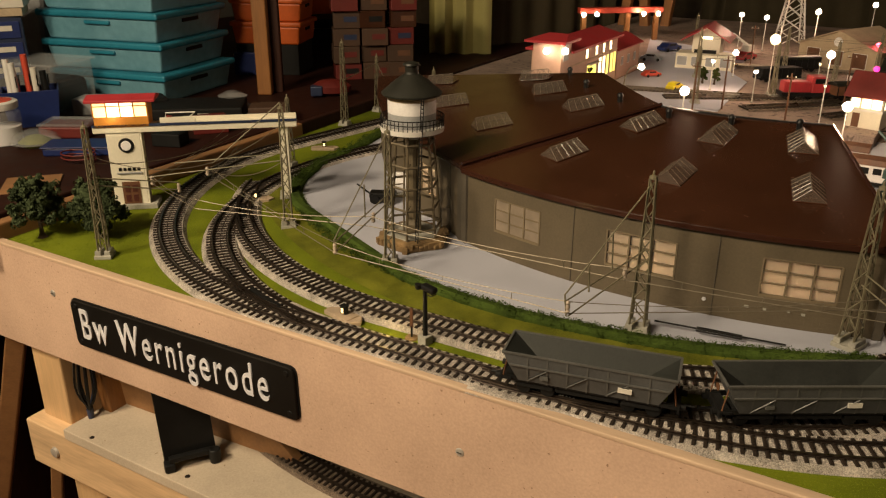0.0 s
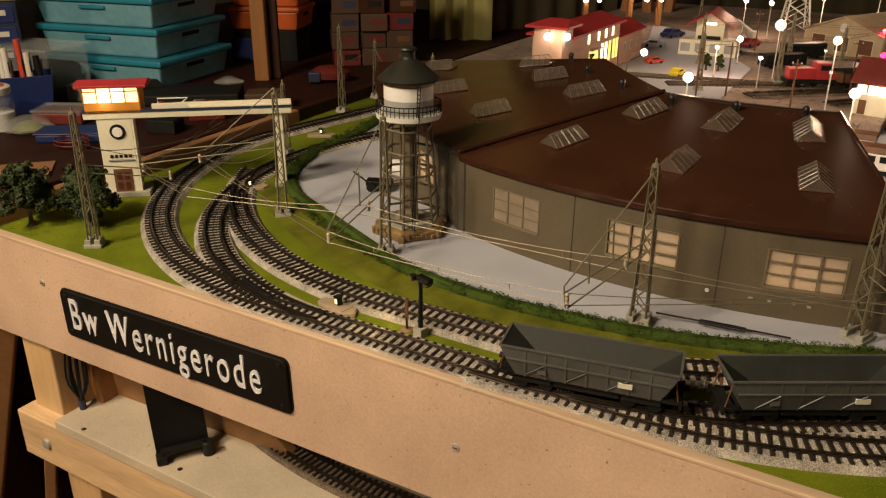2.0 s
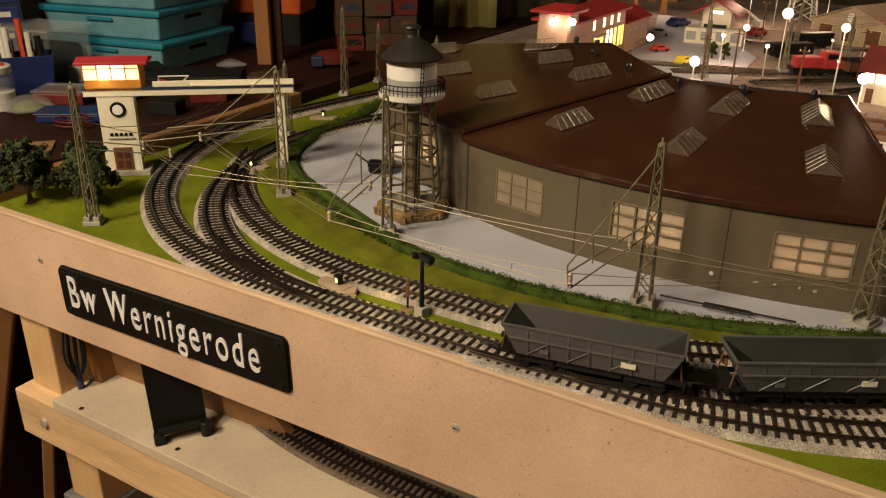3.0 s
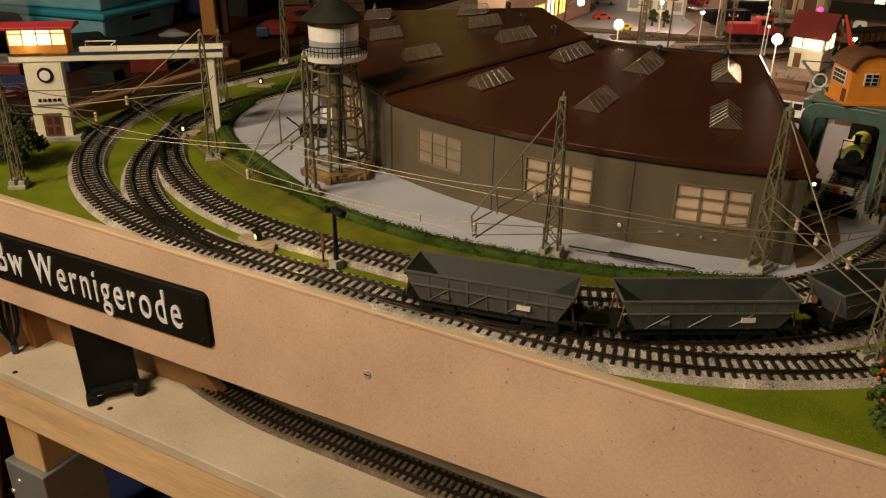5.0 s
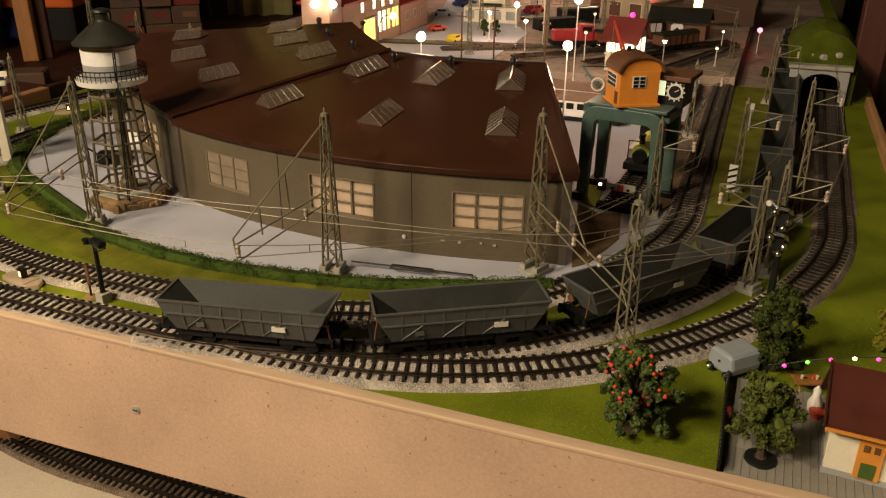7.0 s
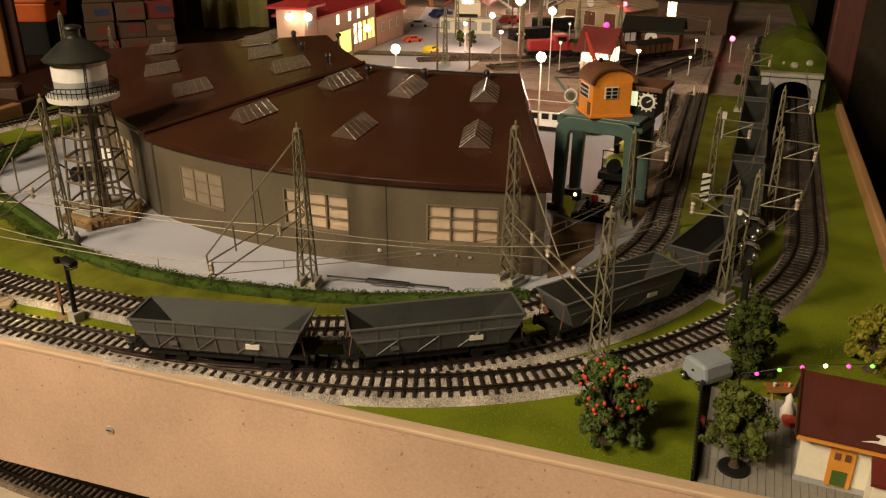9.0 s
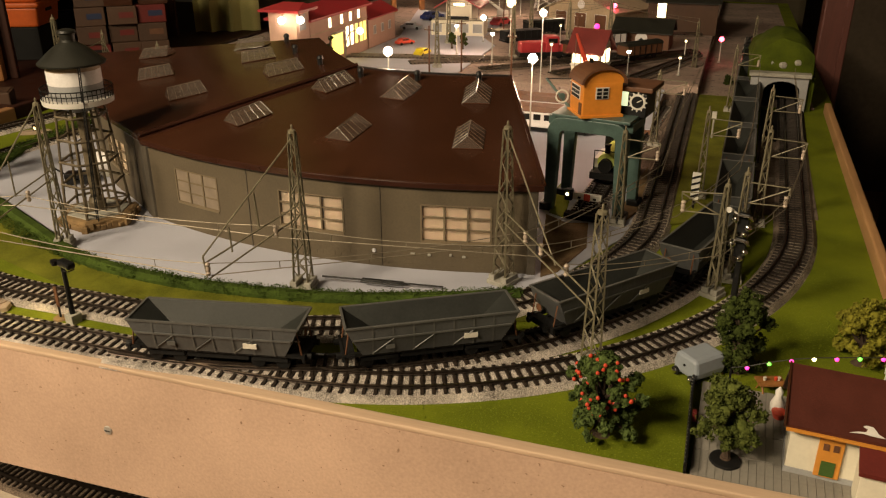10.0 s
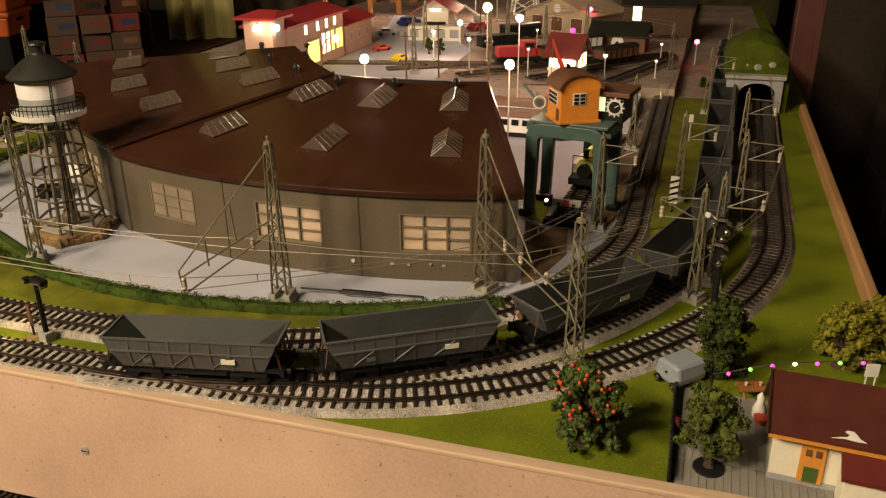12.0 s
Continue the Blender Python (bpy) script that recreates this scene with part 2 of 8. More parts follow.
CARAVAN = material("caravan_grey", (0.25, 0.28, 0.32), 0.35, vary=0.1, grain=300, stain=50, bump=0.05)
TEAL = material("teal_plastic", (0.010, 0.165, 0.26), 0.5, vary=0.25, grain=120, stain=10, bump=0.05, second=(0.014, 0.18, 0.27))
TEAL_TUB = material("clear_teal_plastic", (0.085, 0.255, 0.335), 0.45, vary=0.18, grain=60, stain=9, bump=0.05, second=(0.155, 0.325, 0.41))
CRATE = material("orange_crate_plastic", (0.46, 0.085, 0.010), 0.5, vary=0.2, grain=120, stain=10, bump=0.05)
BOX_RED = material("red_carton", (0.11, 0.010, 0.007), 0.55, vary=0.25, grain=120, stain=20, bump=0.05)
BOX_BROWN = material("brown_carton", (0.050, 0.024, 0.012), 0.7, vary=0.35, grain=120, stain=20, bump=0.1, random_value=0.5)
BLUE = material("blue_plastic", (0.010, 0.022, 0.11), 0.45, vary=0.2, grain=120, stain=20, bump=0.05)
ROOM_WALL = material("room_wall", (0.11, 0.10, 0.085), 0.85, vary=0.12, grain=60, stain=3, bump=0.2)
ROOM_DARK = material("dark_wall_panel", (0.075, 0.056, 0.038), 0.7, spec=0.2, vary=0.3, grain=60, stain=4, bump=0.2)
ROOM_FLOOR = material("floor_laminate", (0.24, 0.11, 0.035), 0.45, vary=0.25, grain=40, stain=6, bump=0.05, stretch=(0.5, 6, 1))
POST_RED = material("red_brown_post", (0.085, 0.024, 0.017), 0.5, vary=0.3, grain=60, stain=8, bump=0.1, stretch=(6, 6, 0.6))
CURTAIN = material("olive_curtain", (0.32, 0.29, 0.105), 0.9, vary=0.12, grain=300, stain=8, bump=0.1)
CURTAIN_GREY = material("brown_grey_curtain", (0.055, 0.045, 0.027), 0.9, spec=0.1, vary=0.15, grain=300, stain=8, bump=0.1)
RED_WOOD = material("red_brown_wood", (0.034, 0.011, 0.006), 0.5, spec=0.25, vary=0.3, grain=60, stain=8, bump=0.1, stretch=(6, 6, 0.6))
CLEAR = glass("clear_plastic", (0.75, 0.77, 0.78), 0.15, 0.16)
WHITE = material("white_plastic", (0.66, 0.64, 0.60), 0.45, vary=0.1, bump=0.05)
PINK_WALL = material("pink_plaster", (0.46, 0.295, 0.225), 0.7, vary=0.12, grain=200, stain=30, bump=0.1)
METAL_GREY = material("grey_steel_leg", (0.27, 0.29, 0.31), 0.4, metal=0.5, vary=0.15, grain=200, stain=20, bump=0.05)
DEVICE = material("device_blue", (0.02, 0.03, 0.10), 0.4, vary=0.2, bump=0.05)
TAN = material("tan_building", (0.42, 0.33, 0.22), 0.7, vary=0.2, grain=200, stain=30, bump=0.1)
BENCH = material("black_brown_wood", (0.026, 0.009, 0.006), 0.6, spec=0.12, vary=0.4, grain=60, stain=8, bump=0.1, stretch=(6, 6, 0.6))
YELLOW = material("yellow_toy_paint", (0.62, 0.50, 0.02), 0.4, vary=0.1, bump=0)
# plain black; at the tunnel it stands for deep shade
SHADE_BLACK = material("shade_black", (0.012, 0.010, 0.008), 0.95, vary=0.4, grain=900, stain=40, bump=0.6, spec=0.15)
BULB = material("glowing_bulb", (1, 0.9, 0.75), 0.4, vary=0, bump=0, glow=(1.0, 0.83, 0.62), power=22)
BULB_SOFT = material("glowing_window", (1, 0.9, 0.7), 0.4, vary=0.05, bump=0, glow=(1.0, 0.78, 0.42), power=4.0)
BULB_YELLOW = material("yellow_window", (1, 0.9, 0.4), 0.4, vary=0.05, bump=0, glow=(1.0, 0.80, 0.14), power=1.6)
BULB_PINK = material("pink_bulb", (1, 0.2, 0.5), 0.4, vary=0, bump=0, glow=(1.0, 0.02, 0.30), power=2.4)
BULB_GREEN = material("green_bulb", (0.4, 1, 0.3), 0.4, vary=0, bump=0, glow=(0.16, 1.0, 0.06), power=1.9)
BULB_WARM = material("warm_bulb", (1, 0.9, 0.5), 0.4, vary=0, bump=0, glow=(1.0, 0.80, 0.35), power=6)
BULB_RED = material("red_bulb", (1, 0.1, 0.1), 0.4, vary=0, bump=0, glow=(1.0, 0.06, 0.10), power=14)
LANTERN = material("lantern_glow", (1, 0.85, 0.5), 0.4, vary=0, bump=0, glow=(1.0, 0.68, 0.28), power=2.2)


# ---- building helpers ----
class Geo:
    """Collects the faces of one mesh."""

    def __init__(self):
        self.v, self.f = [], []

    def add(self, verts, faces, m=None):
        k = len(self.v)
        self.v += [tuple(m @ Vector(p)) for p in verts] if m else [tuple(p) for p in verts]
        self.f += [tuple(i + k for i in q) for q in faces]
        return self

    def box(self, at, size, m=None):
        x, y, z = at
        a, b, c = (s / 2 for s in size)
        p = [(x + i * a, y + j * b, z + k * c) for k in (-1, 1) for j in (-1, 1) for i in (-1, 1)]
        return self.add(p, [(0, 2, 3, 1), (4, 5, 7, 6), (0, 1, 5, 4), (2, 6, 7, 3), (0, 4, 6, 2), (1, 3, 7, 5)], m)

    def rod(self, p, q, r, r2=None, n=6, m=None):
        p, q = Vector(p), Vector(q)
        d = (q - p)
        if d.length < 1e-9:
            return self
        d.normalize()
        u = d.cross(Vector((0, 0, 1)) if abs(d.z) < 0.9 else Vector((1, 0, 0))).normalized()
        w = d.cross(u)
        r2 = r if r2 is None else r2
        vs = [c + (u * math.cos(2 * math.pi * i / n) + w * math.sin(2 * math.pi * i / n)) * rad for c, rad in ((p, r), (q, r2)) for i in range(n)]
        fs = [(i, (i + 1) % n, n + (i + 1) % n, n + i) for i in range(n)] + [tuple(range(n))[::-1], tuple(range(n, 2 * n))]
        return self.add(vs, fs, m)

    def wire(self, pts, r, n=5, m=None):
        """One bent tube through the points."""
        pts = [Vector(p) for p in pts]
        vs, fs = [], []
        for i, p in enumerate(pts):
            d = (pts[min(len(pts) - 1, i + 1)] - pts[max(0, i - 1)])
            d = d.normalized() if d.length > 1e-9 else Vector((1, 0, 0))
            u = d.cross(Vector((0, 0, 1)) if abs(d.z) < 0.95 else Vector((1, 0, 0))).normalized()
            w = d.cross(u)
            vs += [p + (u * math.cos(2 * math.pi * k / n) + w * math.sin(2 * math.pi * k / n)) * r for k in range(n)]
        for i in range(len(pts) - 1):
            fs += [(i * n + k, i * n + (k + 1) % n, (i + 1) * n + (k + 1) % n, (i + 1) * n + k) for k in range(n)]
        fs += [tuple(range(n))[::-1], tuple(range((len(pts) - 1) * n, len(pts) * n))]
        return self.add(vs, fs, m)

    def lathe(self, prof, n=16, at=(0, 0, 0), m=None, turn=0.0):
        vs, fs = [], []
        for r, z in prof:
            vs += [(at[0] + r * math.cos(turn + 2 * math.pi * i / n), at[1] + r * math.sin(turn + 2 * math.pi * i / n), at[2] + z) for i in range(n)]
        for k in range(len(prof) - 1):
            fs += [(k * n + i, k * n + (i + 1) % n, (k + 1) * n + (i + 1) % n, (k + 1) * n + i) for i in range(n)]
        fs += [tuple(range(n))[::-1], tuple(range((len(prof) - 1) * n, len(prof) * n))]
        return self.add(vs, fs, m)

    def prism(self, outline, z0, z1, m=None):
        n = len(outline)
        vs = [(x, y, z) for z in (z0, z1) for x, y in outline]
        return self.add(vs, [tuple(range(n))[::-1], tuple(range(n, 2 * n))] + [(i, (i + 1) % n, n + (i + 1) % n, n + i) for i in range(n)], m)

    def sweep(self, pts, section, closed=False):
        """A section of (sideways, up) pairs drawn along points on the plan."""
        n, vs, fs = len(section), [], []
        for i, p in enumerate(pts):
            a, b = Vector(pts[max(0, i - 1)]), Vector(pts[min(len(pts) - 1, i + 1)])
            d = b - a
            side = Vector((d.y, -d.x, 0)).normalized()
            vs += [Vector(p) + side * s + Vector((0, 0, h)) for s, h in section]
        for i in range(len(pts) - 1):
            fs += [(i * n + j, i * n + (j + 1) % n, (i + 1) * n + (j + 1) % n, (i + 1) * n + j) for j in range(n)]
        fs += [tuple(range(n)), tuple(range((len(pts) - 1) * n, len(pts) * n))[::-1]]
        return self.add(vs, fs)

    def ball(self, at, r, n=8, k=5, squash=1.0):
        prof = [(max(1e-5, r * math.sin(math.pi * i / k)), -r * squash * math.cos(math.pi * i / k)) for i in range(k + 1)]
        return self.lathe(prof, n, at)


def mesh_of(name, geo, mat, smooth=False):
    me = bpy.data.meshes.new(name)
    me.from_pydata(geo.v, [], geo.f)
    bm = bmesh.new()
    bm.from_mesh(me)
    bmesh.ops.recalc_face_normals(bm, faces=bm.faces)
    bm.to_mesh(me)
    bm.free()
    me.materials.append(mat)
    if smooth:
        me.shade_smooth()
        me.set_sharp_from_angle(angle=radians(40))
    return me


def part(name, geo, mat, parent=None, label="", bevel=0.0, smooth=False):
    ob = new(name, mesh_of(name, geo, mat, smooth))
    ob.parent = parent
    if bevel:
        mod = ob.modifiers.new("bevel", "BEVEL")
        mod.width, mod.segments, mod.limit_method = bevel, 2, "ANGLE"
    return tagged(ob, label)


def thing(name, label, category, at=(0, 0, 0), rz=0.0, group="", kind=""):
    ob = new(name)
    ob.empty_display_size = 0.01
    ob.matrix_basis = pose(*at, 0, 0, rz)
    return tagged(ob, label, category, group, kind)


def smooth_line(points, step=0.004):
    """A smooth line through a few plan points."""
    ps = [Vector((*p, 0)) if len(p) == 2 else Vector(p) for p in points]
    ps = [2 * ps[0] - ps[1]] + ps + [2 * ps[-1] - ps[-2]]
    out = []
    for a, b, c, d in zip(ps, ps[1:], ps[2:], ps[3:]):
        n = max(2, int((c - b).length / step))
        for i in range(n):
            t = i / n
            out.append(0.5 * ((2 * b) + (c - a) * t + (2 * a - 5 * b + 4 * c - d) * t * t + (3 * b - a - 3 * c + d) * t ** 3))
    return out + [ps[-2]]


def run(x, y, heading, legs, step=0.0035):
    """A line of straights (length,) and curves (radius, degrees; to the right positive), from a place and a heading in degrees from +y."""
    a, p, out = radians(heading), Vector((x, y, 0)), [Vector((x, y, 0))]
    for leg in legs:
        length = leg[0] if len(leg) == 1 else leg[0] * abs(radians(leg[1]))
        n = max(1, round(length / step))
        for _ in range(n):
            turn = 0 if len(leg) == 1 else radians(leg[1]) / n
            a += turn / 2
            p = p + Vector((math.sin(a), math.cos(a), 0)) * (length / n)
            a += turn / 2
            out.append(p)
    return out


def along(pts, dist):
    """The place and heading (degrees, anticlockwise from +x) at a distance along a line."""
    for a, b in zip(pts, pts[1:]):
        d = (b - a).length
        if dist <= d:
            return a + (b - a) * (dist / d), math.degrees(math.atan2(b.y - a.y, b.x - a.x))
        dist -= d
    a, b = pts[-2:]
    return b + (b - a).normalized() * dist, math.degrees(math.atan2(b.y - a.y, b.x - a.x))


rnd = random.Random(7)

# ---- the room ----
def slab(name, at, size, mat, label, category="wall", bevel=0.0):
    return tagged(part(name, Geo().box(at, size), mat, None, label, bevel), "", category, "", "structure")


FLOOR_Z = -0.80
slab("floor", (0.2, 0.6, FLOOR_Z - 0.02), (3.8, 5.2, 0.04), ROOM_FLOOR, "warm brown laminate floor of the hobby room", "floor")
slab("ceiling", (0.2, 0.6, 1.46), (3.8, 5.2, 0.04), ROOM_WALL, "plain pale ceiling of the hobby room", "ceiling")
slab("wall_west", (-1.62, 0.6, 0.32), (0.06, 5.2, 2.24), ROOM_WALL, "plain grey plaster wall behind the workbench")
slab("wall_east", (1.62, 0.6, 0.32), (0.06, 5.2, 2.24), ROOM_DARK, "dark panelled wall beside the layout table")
slab("wall_south", (0, -1.92, 0.32), (3.18, 0.06, 2.24), ROOM_WALL, "plain plaster wall of the hobby room")
# the end wall takes the dark panel colour to stand for shade
slab("wall_north", (0, 3.12, 0.32), (3.18, 0.06, 2.24), ROOM_DARK, "end wall of the hobby room, its shade put into a dark colour")

lampshade = thing("ceiling_lamp", "unseen white glass ceiling lamp with a metal rose", "lamp", (-0.30, -0.94, 1.18))
part("shade", Geo().lathe([(0.05, 0.09), (0.155, 0.06), (0.175, 0.03), (0.165, 0.025)], 24), WHITE, lampshade, "", 0, True)
part("rose", Geo().lathe([(0.05, 0.088), (0.05, 0.10), (0.012, 0.11), (0.012, 0.264)], 20), SCREW, lampshade)
# unseen second shade, hung only where the added fill light sits
copy_thing(lampshade, pose(0.16, -1.24, 1.18))

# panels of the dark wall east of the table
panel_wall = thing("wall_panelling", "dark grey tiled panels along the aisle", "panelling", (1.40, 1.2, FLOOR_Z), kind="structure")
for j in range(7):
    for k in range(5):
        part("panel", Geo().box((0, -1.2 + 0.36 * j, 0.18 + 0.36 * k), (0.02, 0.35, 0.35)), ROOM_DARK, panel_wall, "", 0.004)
door_post = thing("red_brown_post", "tall red-brown wooden post beside the tunnel hill", "post", (1.060, 1.50, FLOOR_Z))
part("shaft", Geo().box((0, 0, 1.1), (0.055, 0.05, 2.2)), POST_RED, door_post, "", 0.004)
part("moulding", Geo().box((0.02, -0.027, 1.1), (0.012, 0.006, 2.2)), POST_RED, door_post, "", 0.001)


def curtain(name, label, at, rz, width, height, mat, folds):
    ob = thing(name, label, "curtain", at, rz)
    g, n = Geo(), folds * 8
    front = [(-width / 2 + width * i / n, 0.012 * math.sin(2 * math.pi * i / 8) + 0.004 * math.sin(i * 0.9)) for i in range(n + 1)]
    vs = [(x, y + o, z) for z in (0, height) for o in (0, 0.004) for x, y in front]
    m = n + 1
    fs = []
    for i in range(n):
        fs += [(i, i + 1, 2 * m + i + 1, 2 * m + i), (m + i, 3 * m + i, 3 * m + i + 1, m + i + 1), (i, m + i, m + i + 1, i + 1),
               (2 * m + i, 2 * m + i + 1, 3 * m + i + 1, 3 * m + i)]
    g.add(vs, fs)
    part("cloth", g, mat, ob, "", 0, True)
    part("rail", Geo().rod((-width / 2, 0, height + 0.01), (width / 2, 0, height + 0.01), 0.008), SCREW, ob)
    return ob


curtain("curtain", "yellow-green cloth curtain hanging to table height", (-0.415, 1.535, -0.035), 31, 0.17, 1.4, CURTAIN, 3)
curtain("curtain", "long brownish grey curtain behind the layout", (-0.33, 1.88, -0.20), 62, 0.62, 1.5, CURTAIN_GREY, 7)
curtain("curtain", "long brownish grey curtain behind the layout", (0.55, 2.56, -0.25), 8, 1.1, 1.5, CURTAIN_GREY, 11)
jamb = thing("door_jamb", "dark red-brown wooden door jamb", "door jamb", (-0.535, 1.435, FLOOR_Z), 30)
part("board", Geo().box((0, 0, 1.0), (0.055, 0.05, 2.0)), RED_WOOD, jamb, "", 0.003)
part("stop", Geo().box((0.022, -0.028, 1.0), (0.012, 0.008, 2.0)), RED_WOOD, jamb, "", 0.001)
part("handle", Geo().rod((-0.01, -0.03, 0.87), (-0.01, -0.03, 0.91), 0.003), LABEL, jamb, "small pale handle")

# ---- the table: fascia, edging, frame ----
fascia = thing("table_fascia", "light brown chipboard front of the layout table", "fascia", kind="structure")
g = Geo()
front = [(-0.42, -0.125), (1.30, -0.0966), (1.30, -0.0006), (-0.42, -0.0006)]
g.add([(x, y, z) for y in (-0.004, 0.004) for x, z in front], [(0, 1, 2, 3), (4, 7, 6, 5), (0, 4, 5, 1), (1, 5, 6, 2), (2, 6, 7, 3), (3, 7, 4, 0)])
part("board", g, CHIP, fascia, "speckled chipboard")
part("edging", Geo().box((0.44, 0.0004, 0.0013), (1.72, 0.0094, 0.0038)), EDGING, fascia, "pale pine edging strip", 0.0010)
for x, z in ((0.4468, -0.0545), (-0.0385, -0.0385)):
    s = part("screw", Geo().lathe([(0.0038, 0), (0.0034, 0.0008), (0.001, 0.0012)], 14, (0, 0, 0), pose(x, -0.004, z, 90)), SCREW, fascia, "countersunk screw", 0, True)
    part("slot", Geo().box((x, -0.0053, z), (0.0042, 0.0004, 0.0008), ), BLACK, s)

sign = thing("name_sign", "black railway sign with raised white letters screwed to the fascia", "sign", (0.1404, -0.004, -0.0582), 0)
sign.rotation_euler = (0, radians(-1.45), 0)


def rounded(w, h, r, n=6):
    out = []
    for cx, cy, a0 in ((w / 2 - r, h / 2 - r, 0), (-w / 2 + r, h / 2 - r, 90), (-w / 2 + r, -h / 2 + r, 180), (w / 2 - r, -h / 2 + r, 270)):
        out += [(cx + r * math.cos(radians(a0 + 90 * i / n)), cy + r * math.sin(radians(a0 + 90 * i / n))) for i in range(n + 1)]
    return out


part("plate", Geo().prism(rounded(0.2935, 0.0515, 0.006), 0, 0.004, pose(0, 0, 0, 90)), SIGN_BLACK, sign, "black enamel plate", 0.0008)
part("rim", Geo().prism(rounded(0.2965, 0.0540, 0.007), -0.0002, 0.0012, pose(0, 0, 0, 90)), BLACK, sign)
for x in (-0.139, 0.139):
    for z in (-0.020, 0.020):
        part("screw", Geo().lathe([(0.0028, 0), (0.0024, 0.0008), (0.0005, 0.001)], 12, (0, 0, 0), pose(x, -0.004, z, 90)), BLACK, sign, "painted screw head", 0, True)


def lettering(text, size, mat, parent, m, width, depth=0.0006, label="", height=1.0, bold=0.0, spacing=1.16):
    c = bpy.data.curves.new("lettering", "FONT")
    c.body, c.size, c.extrude, c.align_x, c.align_y = text, size, depth, "CENTER", "CENTER"
    c.offset, c.space_character = bold, spacing
    tmp = new("lettering", c)
    bpy.context.view_layer.update()
    me = bpy.data.meshes.new_from_object(tmp)
    bpy.data.objects.remove(tmp)
    xs = [v.co.x for v in me.vertices]
    k = width / (max(xs) - min(xs))
    mid = (max(xs) + min(xs)) / 2
    for v in me.vertices:
        v.co = m @ Vector(((v.co.x - mid) * k, v.co.y * height, v.co.z))
    me.materials.clear()
    me.materials.append(mat)
    ob = new("lettering", me)
    ob.parent = parent
    return tagged(ob, label)


lettering("Bw Wernigerode", 0.042, SIGN_WHITE, sign, pose(-0.0075, -0.0046, 0.0004, 90), 0.250, 0.0008, "raised white letters", 1.15, 0.0001, 1.24)

frame_left = thing("table_frame", "pine table frame with a lower beam and posts", "table frame")
part("post", Geo().box((-0.099, 0.035, -0.165), (0.050, 0.052, 0.125)), PINE_Z, frame_left, "", 0.002)
part("beam", Geo().box((0.386, 0.011, -0.2520), (1.038, 0.042, 0.060)), PINE, frame_left, "pale pine beam", 0.002)
part("bolt", Geo().lathe([(0.007, 0), (0.006, 0.003), (0.002, 0.004)], 12, (0, 0, 0), pose(-0.085, -0.010, -0.252, 90)), SCREW, frame_left, "", 0, True)
part("leg", Geo().box((-0.098, 0.055, -0.34), (0.06, 0.05, 0.12)), PINE_Z, frame_left, "", 0.002)
part("leg_sleeve", Geo().box((-0.100, 0.065, -0.60), (0.074, 0.088, 0.40)), METAL_GREY, frame_left, "grey steel leg sleeve", 0.002)
for dz in (-0.425, -0.45):
    part("rivet", Geo().lathe([(0.004, 0), (0.003, 0.0016)], 10, (0, 0, 0), pose(-0.110 + (dz + 0.42) * 0.8, 0.021, dz, 90)), SCREW, frame_left)
part("post", Geo().box((1.18, 0.030, -0.44), (0.062, 0.052, 0.72)), PINE_Z, frame_left, "", 0.002)
part("rear_post", Geo().box((0, 0, 0), (0.016, 0.05, 0.14), pose(-0.052, 0.062, -0.158, 0, -7, 0)), ORANGE_WOOD, frame_left, "red-stained rear post", 0.002)
part("rear_board", Geo().prism([(-0.060, -0.209), (0.215, -0.209), (0.150, -0.150), (-0.060, -0.150)], -0.006, 0.006, pose(0, 0.066, 0, 90, 0, 3)), PINE_DARK, frame_left, "brown board along the back of the shelf", 0.001)

lower = tagged(part("lower_deck", Geo().box((0.4815, 0.2885, -0.2155), (1.077, 0.603, 0.013)), CHIP_PALE, None, "grey-brown chipboard lower deck under the layout", 0.001), "", "shelf", "", "structure")
for x, y in ((-0.016, -0.006), (0.125, 0.000)):
    part("screw", Geo().lathe([(0.003, 0), (0.002, 0.0007)], 10, (x, y, -0.209)), RAIL, lower)
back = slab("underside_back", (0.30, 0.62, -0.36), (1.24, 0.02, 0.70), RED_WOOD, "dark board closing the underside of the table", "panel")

bracket = thing("black_bracket", "black plastic holder standing on the lower deck", "bracket", (0.0965, -0.003, -0.209), 55)
lean = Matrix(((1, 0, -0.086, 0), (0, 1, 0.123, 0), (0, 0, 1, 0), (0, 0, 0, 1)))
part("plate", Geo().prism([(0.0, 0.0), (0.008, 0.0), (0.012, 0.010), (0.042, 0.010), (0.046, 0.0), (0.053, 0.0), (0.058, 0.108), (0.006, 0.108)], -0.002, 0.002, lean @ pose(0, 0, 0, 90)), BLACK, bracket, "", 0.0008)
part("web", Geo().box((0.027, -0.005, 0.013), (0.046, 0.007, 0.006)), BLACK, bracket, "", 0.001)
part("foot", Geo().box((0.004, -0.004, 0.005), (0.011, 0.014, 0.010)), BLACK, bracket, "", 0.002)
part("foot", Geo().rod((0.050, -0.008, 0.0), (0.050, -0.008, 0.016), 0.006, n=14), BLACK, bracket, "", 0.001, True)
cable = thing("cable_bundle", "black cable bundle tied to a point under the table edge", "cable")
for k in range(9):
    a = 0.7 * k
    wide = Vector((0.012 * math.cos(a), 0.008 * math.sin(a), 0))
    tip = Vector((-0.0495, 0.019, -0.2085))
    pts = [tip + wide * 0.15, tip + wide * 0.25 + Vector((0, 0, 0.014)), tip + wide * 1.15 + Vector((-0.004, 0.002, 0.040)), tip + wide * 0.7 + Vector((-0.003, 0.006, 0.098))]
    part("cable", Geo().wire(smooth_line(pts, 0.006), 0.0017 if k % 3 else 0.0012, 6), (BLACK, BLACK, BLUE_DARK, BLACK, BLACK, WIRE, BLACK, BLACK, BLACK)[k], cable)
